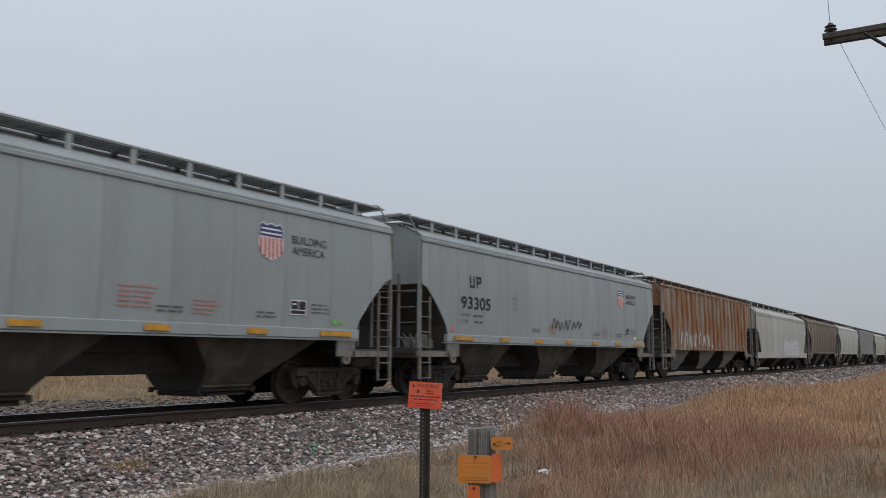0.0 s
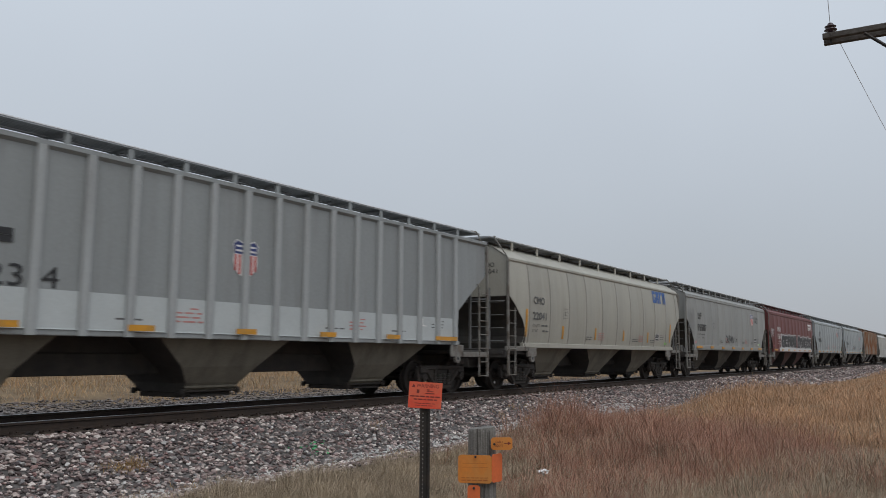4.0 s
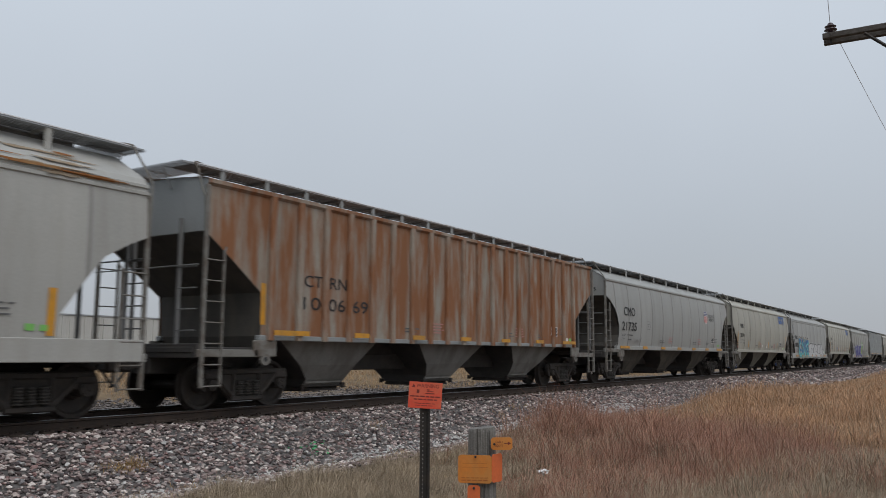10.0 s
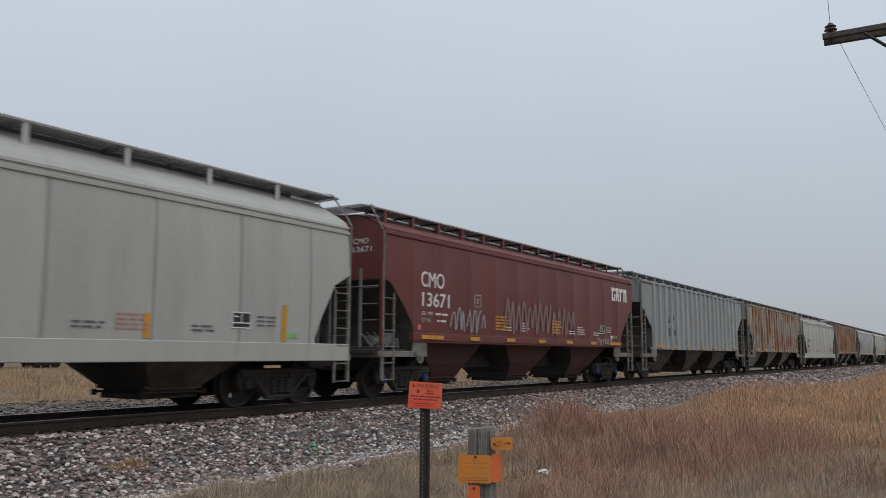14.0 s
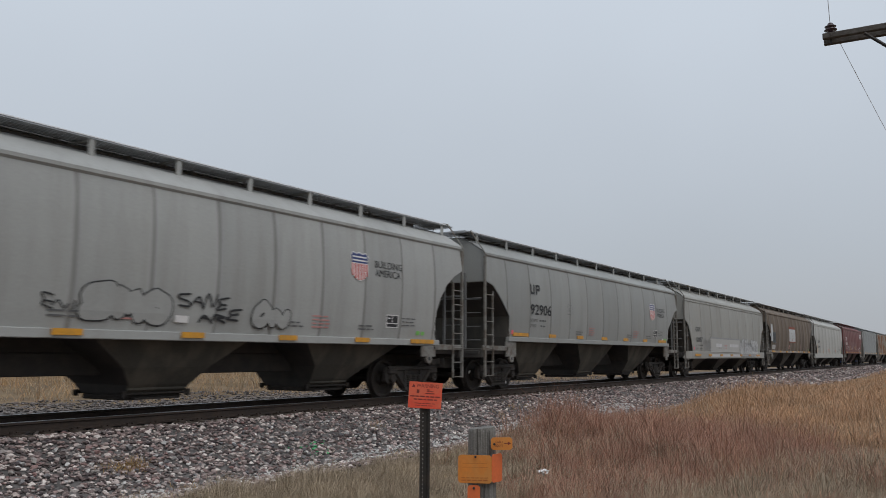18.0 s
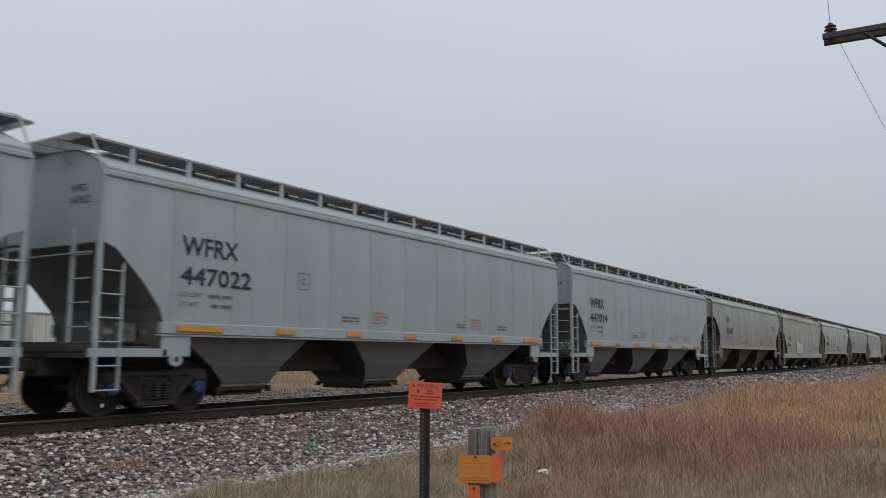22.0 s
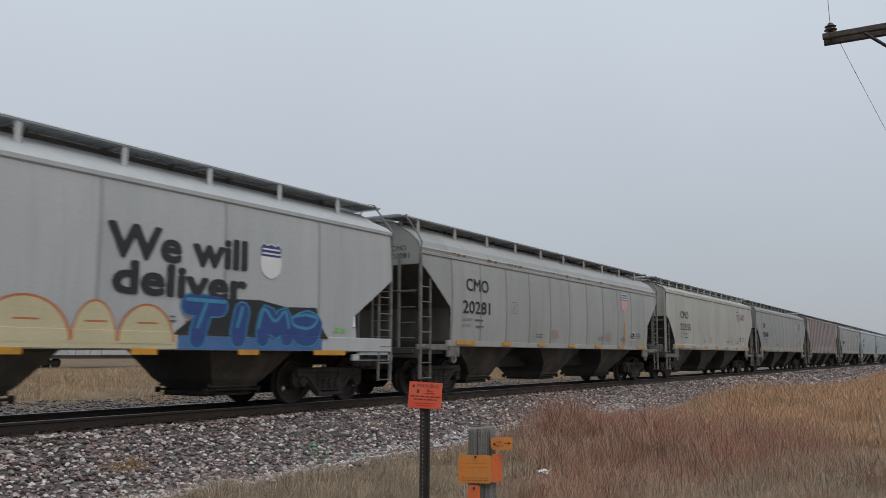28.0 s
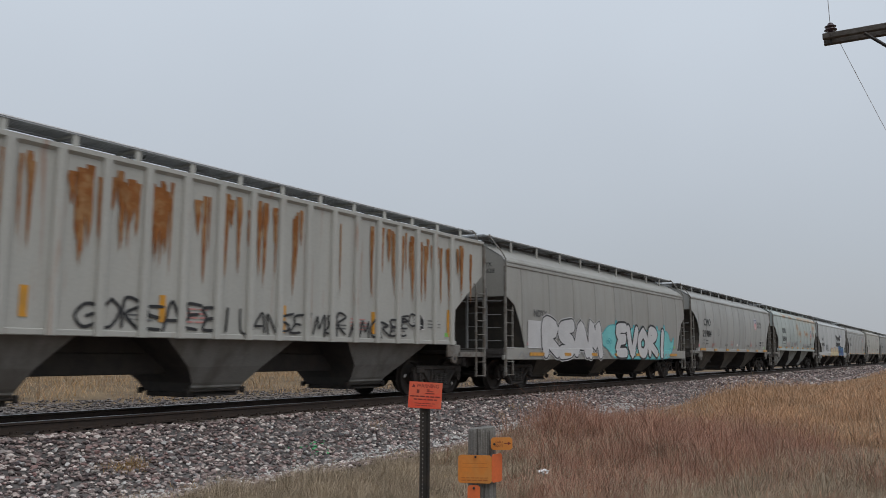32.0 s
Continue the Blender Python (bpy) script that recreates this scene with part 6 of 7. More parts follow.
# 19
L = 18.40
car, _ = hopper_car(16.42, L, "deep", PALE_WARM, "pale covered hopper car with painted-over patches and white graffiti")
letter_car(car, "deep", L, "CEFX", "12887", (2.26, 3.14, 2.29, 3.46), (2.23, 2.45, 1.73, 1.95), GREY_INK, 30)
spray(car, "deep", L, [slab(4.9, 11.2, 1.24, 1.95, 0), slab(4.9, 11.2, 1.92, 2.0, 2), slab(6.0, 7.2, 1.5, 1.68, 1), slab(8.9, 10.9, 1.52, 1.68, 1), slab(4.9, 16.5, 0.98, 1.12, 1)], [BUFFED, CHALK, SMOKE], "painted-over patches along the lower side", "paint_patch")
spray(car, "deep", L, throw_up("NUNAREO", 11.3, 15.9, 1.0, 1.95, 54, 0.42, 0.03, 1, 0) + scribble(11.4, 15.8, 1.2, 1.9, 16, 154, 0.025) + lines(11.3, 1.08, 4.6, 2, random.Random(5), 0.05, 0.09), [SMOKE, mat("smeared_white_spray_paint", (0.47, 0.47, 0.47), 0.7, 0, 0.3, 4, 30, 0, (0.30, 0.29, 0.28), 0.7), CHALK, CHALK, SMOKE], "pale block-shaped graffiti")
spray(car, "deep", L, scribble(3.6, 5.0, 1.2, 2.0, 8, 55, 0.03), [SMOKE], "thin grey sprayed tag")
# 20
L = 18.91
car, _ = hopper_car(-1.98, L, "smooth", GREY, "light grey round-sided covered hopper car with a shield badge")
letter_car(car, "smooth", L, "initials", "92906", (3.35, 3.99, 3.35, 4.80), (2.91, 3.22, 2.29, 2.60), None, 31, badge=(14.42, 2.50, 0.68, 0.72))
# 21
L = 19.22
car, _ = hopper_car(-20.89, L, "round", PALE, "off-white round-sided covered hopper car with badge and dark scribbles")
letter_car(car, "round", L, "CHTT", "721990", (2.61, 3.87, 2.38, 4.16), (2.57, 2.91, 2.00, 2.33), None, 32, badge=(13.85, 2.65, 0.62, 0.66))
spray(car, "round", L, throw_up("SMO", 7.45, 9.1, 1.55, 2.12, 56, 0.46, 0.025, 1, 0) + throw_up("ENI", 6.8, 7.45, 1.68, 1.88, 156, 0.12, 0, 0, None) + throw_up("SANE", 9.25, 10.4, 1.82, 2.05, 57, 0.12, 0, 0, None) + throw_up("ARE", 9.7, 10.7, 1.56, 1.80, 157, 0.12, 0, 0, None) + throw_up("ON", 11.0, 11.95, 1.54, 1.98, 158, 0.40, 0.022, 1, 0) + [slab(9.22, 9.5, 1.57, 1.69, 2)], [BLACK_INK, PALE, WHITE_INK], "dark sprayed scribbles")
# 22
L = 18.48
car, _ = hopper_car(-40.11, L, "deep_slant", PALE_WARM, "pale rust-edged covered hopper car with white bubble graffiti", reflect=False)
letter_car(car, "deep_slant", L, "CRDX", "13663", (2.31, 3.25, 2.30, 3.2), (2.23, 2.43, 1.76, 1.97), None, 33, stripes=[(1.9, 1.29, 2.1), (5.34, 1.30, 1.77), (7.82, 1.26, 1.74), (11.03, 1.3, 1.72), (14.0, 1.3, 1.7), (16.2, 1.3, 2.0)])
roof_rust(car, "deep_slant", L, 60, 58)
rust_runs(car, "deep_slant", L, 5, 3.3, 0.5, 158)
spray(car, "deep_slant", L, graffiti(5.65, 8.4, 1.20, 2.15, 6, 59, 0.035, (1,), 0, None, 0.3), [BLUE_INK, CHALK, CHALK, CHALK, SMOKE], "white bubble-shaped graffiti with dark blue rims")
spray(car, "deep_slant", L, scribble(8.4, 10.0, 1.5, 2.0, 8, 60, 0.02) + scribble(11.4, 14.5, 1.35, 1.8, 9, 62, 0.02) + scribble(4.2, 5.3, 1.4, 2.0, 6, 63, 0.02), [SMOKE], "thin grey scribbles")
no_entry(car, "deep_slant", L, 5.38, 2.16)
no_entry(car, "deep_slant", L, 13.26, 2.14)
# 23
L = 18.90
car, _ = hopper_car(-58.59, L, "smooth", GREY, "light grey round-sided covered hopper car with a shield badge")
letter_car(car, "smooth", L, "initials", "92637", (3.42, 4.00, 3.37, 4.84), (2.90, 3.21, 2.27, 2.58), None, 34, badge=(14.57, 2.48, 0.64, 0.72))
# 24, 25, 26: three new pale cars
for front, L, num, d in ((-77.49, 17.98, "447014", 2.11), (-95.47, 18.05, "447022", 2.17), (-113.52, 18.11, "447018", 2.44)):
    car, _ = hopper_car(front, L, "angled", GREY_NEW, "clean pale blue-grey covered hopper car with slanted ends", hop=HOPPER_GREY, cap=BEARING_BLUE, dark_end=False, gear=GREY_NEW)
    letter_car(car, "angled", L, "WFRX", num, (d, d + 1.27, d, d + 1.62), (2.75, 3.07, 2.24, 2.54), None, 35, panel=False, stickers=False)
# 27
L = 18.70
car = up_angled(-131.63, L, "95996", 36, badge=(13.9, 2.85, 0.66, 0.74, "faded"))
spray(car, "angled", L, scribble(1.6, 2.6, 1.7, 2.2, 6, 64, 0.03), [SMOKE], "thin grey sprayed tag")
# 28
L = 19.35
car, _ = hopper_car(-150.33, L, "ribbed", PINKISH, "faded pinkish-grey ribbed covered hopper car with pale graffiti", posts=paint("pinkish_side_post_paint", (0.30, 0.255, 0.25), (0.33, 0.20, 0.17), 0.5))
letter_car(car, "ribbed", L, ["initials"], ["89", "38", "2"], STD, (2.55, 2.84, 1.98, 2.33), None, 37, ribs=2, badge=(9.4, 2.52, 0.6, 0.68), slogan=False, stripes=[(1.95, 1.45, 2.25), (12.0, 1.45, 1.85), (17.3, 1.5, 2.0)])
spray(car, "ribbed", L, graffiti(3.0, 16.6, 1.42, 1.95, 19, 65, 0.03, (1,), 0, None, 0.3, False) + scribble(4.0, 16.0, 1.5, 1.9, 30, 165, 0.025), [SMOKE, mat("faded_pale_spray_paint", (0.36, 0.345, 0.345), 0.7, 0, 0.35, 4, 30, 0, (0.27, 0.24, 0.24), 0.9)], "pale sprayed marks along the lower side")
# 29
L = 19.02
car = up_angled(-169.68, L, "93041", 38, (2.60, 3.2, 2.5, 4.07), (14.0, 2.85, 0.66, 0.76))
# 30
L = 18.09
car, _ = hopper_car(-188.7, L, "angled", CREAM, "cream covered hopper car with slanted ends and a small badge")
letter_car(car, "angled", L, "CMO", "22555", (2.70, 3.93, 2.67, 4.30), (2.79, 3.12, 2.24, 2.54), GREY_INK, 39, badge=(13.6, 2.95, 0.6, 0.65, "faded"))
# 31
L = 19.29
car, _ = hopper_car(-206.79, L, "stepped", PALE, "off-white covered hopper car with a scuffed roof edge and badge")
letter_car(car, "stepped", L, "CMO", "20281", (2.74, 3.94, 2.56, 4.02), (2.77, 3.10, 2.16, 2.49), None, 40, badge=(14.35, 2.72, 0.66, 0.72), slogan=False, stripes=[(14.6, 1.5, 2.3)])
rust_runs(car, "stepped", L, 26, 3.74, 0.12, 66)
# 32: slogan car
L = 19.47
car, _ = hopper_car(-226.08, L, "midsill", WHITE_COOL, "white covered hopper car with a black slogan and bright graffiti")
letter_car(car, "midsill", L, "initials", "90753", (2.49, 3.15, 2.24, 3.72), (2.46, 2.70, 1.95, 2.22), GREY_INK, 41, panel=False)
decal("slogan", car, "midsill", heavy("We will", -L / 2 + 11.3, 2.60, 0.52, 2.92) + heavy("deliver", -L / 2 + 11.42, 2.02, 0.50, 2.80), [BLACK_INK], label="large black lettered slogan")
decal("shield_badge", car, "midsill", shield(-L / 2 + 14.58, 2.48, 0.58, 0.70, True), BADGE, label="white and blue shield badge")
humps = []
for k, (a, b, top) in enumerate(((7.5, 9.2, 1.8), (9.3, 10.7, 1.86), (10.75, 11.5, 1.84), (11.55, 12.6, 1.82))):
    arc = [((a + b) / 2 + (b - a) / 2 * math.cos(math.pi * q / 14), 1.2 + (top - 1.2) * math.sin(math.pi * q / 14)) for q in range(15)]
    humps += [([(x + (x - (a + b) / 2) * 0.06, z + 0.035) for x, z in arc], [tuple(range(15))], 0), (arc, [tuple(range(15))], 1), slab((a + b) / 2 - 0.2, (a + b) / 2 + 0.2, 1.52, 1.55, 0, 0.05)]
spray(car, "midsill", L, [slab(7.2, 12.7, 1.12, 1.36, 1)] + humps, [mat("red_orange_spray_paint", (0.48, 0.15, 0.05), 0.6, 0, 0.2, 2, 30, 0), BUFF], "buff humps with orange outlines")
spray(car, "midsill", L, [([(12.6, 1.36), (16.6, 1.36), (16.3, 1.7), (16.2, 1.99), (15.3, 1.96), (14.6, 2.06), (12.75, 2.0), (13.0, 1.66)], [tuple(range(8))], 0)] + throw_up("TIMO", 12.75, 16.35, 1.20, 1.98, 67, 0.36, 0.03, 1, 2) + throw_up("TIMO", 12.8, 16.3, 1.5, 1.96, 67, 0.07, 0.0, 2, None), [BLACK_INK, mat("deep_blue_spray_paint", (0.03, 0.065, 0.22), 0.6, 0, 0.25, 3, 30, 0), mat("sea_blue_spray_paint", (0.05, 0.25, 0.40), 0.6, 0, 0.25, 3, 30, 0), TEAL, TEAL], "dark and bright blue graffiti")
spray(car, "midsill", L, [slab(12.6, 16.4, 1.11, 1.34, 0)], [BLUE], "blue sprayed sill", "paint_patch")
spray(car, "midsill", L, scribble(4.6, 6.0, 1.5, 2.2, 7, 68, 0.04), [BLACK_INK], "black sprayed tag")
# 33
L = 19.19
SPOTS = [(9.62, 3.22, 0.62, 0.36), (10.5, 2.76, 1.05, 0.26), (13.5, 2.78, 0.95, 0.26), (17.1, 3.36, 1.0, 0.38), (15.4, 2.42, 0.34, 0.22), (12.7, 2.95, 0.4, 0.14), (10.75, 2.18, 0.25, 0.14), (17.2, 2.75, 0.5, 0.2),
         (10.4, 3.96, 1.0, 0.24), (11.7, 3.96, 0.8, 0.20), (13.5, 3.96, 1.2, 0.25), (15.2, 3.96, 1.3, 0.25), (17.3, 3.96, 1.3, 0.25), (4.8, 3.96, 0.9, 0.20), (7.1, 3.96, 0.9, 0.20)]
rust_bloom(GREY_GREEN, [(x - L / 2, z, w, h) for x, z, w, h in SPOTS])
car, _ = hopper_car(-245.55, L, "smooth", GREY_GREEN, "pale green-grey covered hopper car with rust blotches and a badge", hop=mat("dusty_green_grey_hopper_paint", (0.30, 0.31, 0.285), 0.8, 0, 0.25, 1.2, 30, 0.1, (0.15, 0.14, 0.12), 0.6, (1, 1, 0.4)))
letter_car(car, "smooth", L, "CMO", "20943", (3.47, 4.68, 3.42, 4.87), (2.70, 3.03, 2.11, 2.44), None, 42, badge=(15.27, 2.46, 0.64, 0.72))
spray(car, "smooth", L, scribble(7.64, 9.5, 1.82, 2.1, 8, 70, 0.03) + scribble(12.7, 14.9, 1.65, 1.95, 8, 71, 0.02), [SMOKE, BLACK_INK], "dark sprayed scribbles")
spray(car, "smooth", L, scribble(4.9, 6.4, 1.6, 2.1, 6, 72, 0.03), [PINK_INK], "reddish sprayed scribble")
spray(car, "smooth", L, [slab(6.95, 7.45, 1.80, 2.05, 0), slab(11.9, 12.4, 1.78, 2.02, 0)], [SMOKE], "grey notice panels", "notice_panel")
spray(car, "smooth", L, throw_up("MORE", 8.55, 9.5, 1.88, 2.18, 91, 0.16, 0, 0, None) + throw_up("IIMI", 12.65, 13.3, 1.66, 1.92, 92, 0.12, 0, 0, None) + throw_up("TARSTIC", 13.4, 15.0, 1.68, 1.96, 93, 0.13, 0, 0, None), [SMOKE], "grey handstyle tags")
# 34
L = 19.58
car, _ = hopper_car(-264.74, L, "round", PALE, "off-white round-sided covered hopper car with a shield badge")
letter_car(car, "round", L, "CMO", "21984", (2.67, 3.93, 2.50, 4.09), (2.57, 2.91, 2.00, 2.33), None, 43, badge=(14.04, 2.61, 0.64, 0.70))
spray(car, "round", L, scribble(4.4, 5.0, 1.5, 1.7, 4, 73, 0.04), [PINK_INK], "small red sprayed tag")
spray(car, "round", L, [slab(9.59, 9.87, 1.58, 1.72, 0)], [WHITE_INK], "white card on the side", "placard")
# 35
L = 18.80
car, _ = hopper_car(-284.32, L, "deep", PALE_WARM, "pale grey covered hopper car with white and teal graffiti")
letter_car(car, "deep", L, "NDYX", "515628", (2.37, 3.30, 2.1, 3.6), (2.23, 2.44, 1.80, 2.05), GREY_INK, 44)
spray(car, "deep", L, [slab(1.95, 2.9, 1.25, 2.1, 1)] + throw_up("RSAM", 2.9, 7.8, 0.96, 2.2, 74, 0.34, 0.05, 1, 0, 1), [BLACK_INK, CHALK, CHALK, CHALK, BLACK_INK], "tangled white graffiti with black outlines")
spray(car, "deep", L, cloud(7.3, 16.4, 0.93, 2.16, 75, 2, 3) + throw_up("EVORI", 9.2, 15.3, 0.94, 2.20, 76, 0.31, 0.085, 1, 0), [BLACK_INK, CHALK, AQUA, TEAL, BLACK_INK], "white and black graffiti on a teal cloud")
spray(car, "deep", L, scribble(1.3, 16.5, 0.95, 1.15, 30, 76, 0.05), [SMOKE], "scribbles along the sill")
# 36
L = 18.88
car, _ = hopper_car(-303.12, L, "ribbed", RUST_SOME, "pale grey ribbed covered hopper car with rust runs and black scribbles", hop=HOPPER_PALE, reflect=False)
letter_car(car, "ribbed", L, ["CT", "RN"], ["10", "07", "12"], STD, (2.42, 2.66, 1.95, 2.21), GREY_INK, 45, ribs=0, stripes=[(4.98, 1.56, 2.02), (7.4, 1.56, 2.02), (10.3, 1.45, 2.0), (13.2, 1.5, 2.0), (16.4, 1.5, 2.2), (2.05, 1.6, 2.4)])
rust_runs(car, "ribbed", L, 110, 4.0, 1.7, 77, 2.0)
spray(car, "ribbed", L, throw_up("GOREAEEI", 5.85, 9.1, 1.40, 1.92, 78, 0.13, 0, 0, None) + throw_up("UANSEIMER", 9.2, 12.3, 1.40, 1.90, 79, 0.13, 0, 0, None) + throw_up("AMOREC", 12.4, 14.6, 1.40, 1.88, 80, 0.13, 0, 0, None) + throw_up("ECO", 14.3, 15.3, 1.62, 1.98, 81, 0.14, 0, 0, None), [BLACK_INK], "long black sprayed scribble")


# ---- grass ----
def blades(name, n, where, high, wide, tones, seed, label, lean=0.35, thin=0.0):
    """Dry grass: bent tapering blades, far too many to count."""
    rs = np.random.RandomState(seed)
    vs, fs = [], []
    k = 0
    while k < n:
        x, y, size = where(rs)
        if size <= 0:
            k += 1
            continue
        h = high * size * (0.45 + 0.75 * rs.rand())
        w = wide * (0.6 + 0.8 * rs.rand())
        a, b = rs.rand() * 6.283, rs.rand() * 6.283
        l = lean * h * (0.3 + rs.rand())
        z = ground_height(x, y) - 0.03
        cx, cy, dx, dy = math.cos(a) * w / 2, math.sin(a) * w / 2, math.cos(b) * l, math.sin(b) * l
        i = len(vs)
        vs += [(x - cx, y - cy, z), (x + cx, y + cy, z), (x - cx * 0.7 + dx * 0.35, y - cy * 0.7 + dy * 0.35, z + h * 0.6), (x + cx * 0.7 + dx * 0.35, y + cy * 0.7 + dy * 0.35, z + h * 0.6), (x + dx, y + dy, z + h)]
        fs += [(i, i + 1, i + 3, i + 2), (i + 2, i + 3, i + 4)]
        k += 1
    me = bpy.data.meshes.new(name)
    me.from_pydata(vs, [], fs)
    me.materials.append(mat(name + "_stalks", (0.3, 0.2, 0.1), 0.85, 0, 0.38, 0.32, 3, 0, None, island=tones))
    return tagged(new(name, me), label, "grass", kind="stuff")


def grass_edge(x):
    """How near to the track the grass has crept."""
    e = 9.45 + 0.35 * noise.noise((x * 0.35, 0, 5))
    e += 1.0 * math.exp(-((x - 41) / 6) ** 2) + 0.5 * math.exp(-((x - 62) / 7) ** 2) + max(0, x - 75) * 0.05
    return e - 1.3 * ease(x, 46, 58)


def bump(x, y, cx, cy, rx, ry):
    return math.exp(-((x - cx) / rx) ** 2 - ((y - cy) / ry) ** 2)


def ease(x, a, b):
    q = min(1.0, max(0.0, (x - a) / (b - a)))
    return q * q * (3 - 2 * q)


def meadow_mix(x, y):
    """Shares of tan, red, brown and russet tussocks at a place, and how tall they stand."""
    n1 = noise.noise((x * 0.30, y * 0.34, 7))
    n2 = noise.noise((x * 0.85, y * 0.85, 2))
    far = ease(x - 1.13 * y + 2.5 * n1, 13.8, 18.5)
    into = ease(x - 2.0 * y + 2.2 * n2 + 1.4 * n1, -1.2, 1.8)          # the tan strip gives way to red stalks
    red = into * (1 - far) * (0.55 + 0.8 * n1 + 0.5 * n2)
    red += 1.3 * bump(x, y, 18.0, 8.0, 3.6, 1.6) + 1.2 * bump(x, y, 16.6, 3.4, 2.6, 1.1) + 0.8 * bump(x, y, 12.5, 4.6, 2.2, 1.3)
    russet = far * (1.5 + 0.8 * n1) + 0.25 * into
    brown = 0.22 + 0.35 * max(0, -n1) + 0.7 * bump(x, y, 25, 9.2, 3.5, 1.4) * (1 - far * 0.5)
    tan = 1.2 * bump(x, y, 11, 1.8, 4.5, 2.2) + 0.9 * max(0, n2 - 0.12) * into + 0.5 * bump(x, y, 22, 1.5, 5, 1.5) + 0.95 * (1 - into) + into * (0.42 - 0.5 * n1) + 0.35 * far * max(0, n2 + 0.2) + 0.8 * bump(x, y, 27, 8.4, 3, 1.2)
    tall = 0.31 + 0.15 * into + 0.22 * n1 + 0.16 * n2 + 0.42 * bump(x, y, 18.6, 8.9, 2.6, 1.2) + 0.22 * bump(x, y, 17.0, 6.5, 4, 2)
    tall -= 0.34 * bump(x, y, 27, 9.4, 4.5, 1.8) + 0.25 * bump(x, y, 56, 9, 7, 2.5)
    tall *= 1 - 0.45 * ease(x, 50, 62)
    tall += 0.40 * bump(x, y, 42, 9.2, 5.5, 2.2)
    return (max(0, tan), max(0, red), max(0, brown), max(0, russet)), max(0.16, tall)


def meadow(count, seed):
    """Tussocks of dry grass, thinning out with distance; the blades taper, bend over and droop at their tips."""
    rs = np.random.RandomState(seed)
    store = [[], [], [], []]
    for _ in range(count):
        ang = radians(-1 + 56 * rs.rand()) if rs.rand() < 0.8 else radians(-25 + 100 * rs.rand())
        r = math.exp(math.log(8.0) + math.log(16.0) * rs.rand() ** 0.95)
        x, y = r * math.cos(ang), r * math.sin(ang)
        over = y - grass_edge(x)
        if over > 0.5 or (over > -0.25 and rs.rand() < 0.55 + over):
            continue
        clump = noise.noise((x * 1.3, y * 1.6, 11)) + 0.6 * noise.noise((x * 2.9, y * 3.3, 4))
        if clump < -0.35 and rs.rand() < 0.6:
            continue
        share, tall = meadow_mix(x, y)
        share = [q ** 2.0 * math.exp(1.5 * noise.noise((x * 1.5 + 31 * k, y * 1.7, 5 * k)) + 0.8 * noise.noise((x * 4, y * 4, 9 * k))) for k, q in enumerate(share)]
        tot = sum(share)
        pick, kind = rs.rand() * tot, 0
        while kind < 3 and pick > share[kind]:
            pick -= share[kind]
            kind += 1
        tall *= (0.75, 1.05, 0.72, 0.95)[kind] * (0.75 + 0.45 * rs.rand()) * (1.0 + 0.75 * clump) * (1.0 if over < -0.3 else 0.55)
        n = 34 if r < 35 else 20
        grow = max(1.0, r / 13.0)
        spread = (0.12 + 0.12 * rs.rand()) * grow ** 0.8
        th, rad = rs.rand(n) * 6.283, np.abs(rs.randn(n)) * spread
        bx, by = x + np.cos(th) * rad, y + np.sin(th) * rad
        h = tall * (0.40 + 0.70 * rs.rand(n)) * np.exp(-(rad / (2.4 * spread)) ** 2)
        lean = h * (0.18 + 1.0 * rs.rand(n) ** 1.4)
        out = th + rs.randn(n) * 1.1
        dx, dy = np.cos(out) * lean + 0.12 * h, np.sin(out) * lean - 0.05 * h
        w = (0.0009 + 0.0011 * rs.rand(n)) * max(1.0, r / 10.0)
        a = rs.rand(n) * 6.283
        wx, wy = np.cos(a) * w, np.sin(a) * w
        z = np.full(n, ground_height(x, y) - 0.03)
        v = np.empty((n, 5, 3))
        for k, (f, g, q) in enumerate(((0.0, 0.0, 1.0), (0.46, 0.76, 0.9))):
            v[:, 2 * k, 0], v[:, 2 * k, 1], v[:, 2 * k, 2] = bx + dx * f - wx * q, by + dy * f - wy * q, z + h * g
            v[:, 2 * k + 1, 0], v[:, 2 * k + 1, 1], v[:, 2 * k + 1, 2] = bx + dx * f + wx * q, by + dy * f + wy * q, z + h * g
        v[:, 4, 0], v[:, 4, 1], v[:, 4, 2] = bx + dx, by + dy, z + h * (0.74 + 0.3 * rs.rand(n))
        store[kind].append(v.reshape(-1, 3))
    return [np.concatenate(q) for q in store]


def meadow_mesh(name, verts, tones, label):
    n = len(verts) // 5
    quad = np.array([0, 1, 3, 2, 2, 3, 4])
    loops = (quad[None, :] + 5 * np.arange(n)[:, None]).ravel()
    start = (np.array([0, 4])[None, :] + 7 * np.arange(n)[:, None]).ravel()
    mean = [sum(t[k] for t in tones) / len(tones) for k in range(3)]
    tones = [tuple(0.64 * t[k] + 0.27 * mean[k] for k in range(3)) for t in tones]
    me = bpy.data.meshes.new(name)
    me.vertices.add(len(verts))
    me.vertices.foreach_set("co", verts.astype(np.float32).ravel())
    me.loops.add(len(loops))
    me.loops.foreach_set("vertex_index", loops.astype(np.int32))
    me.polygons.add(len(start))
    me.polygons.foreach_set("loop_start", start.astype(np.int32))
    me.update(calc_edges=True)
    me.materials.append(mat(name + "_stalks", (0.3, 0.2, 0.1), 0.85, 0, 0.55, 1.1, 3.0, 0, None, island=tones))
    return tagged(new(name, me), label, "grass", kind="stuff")


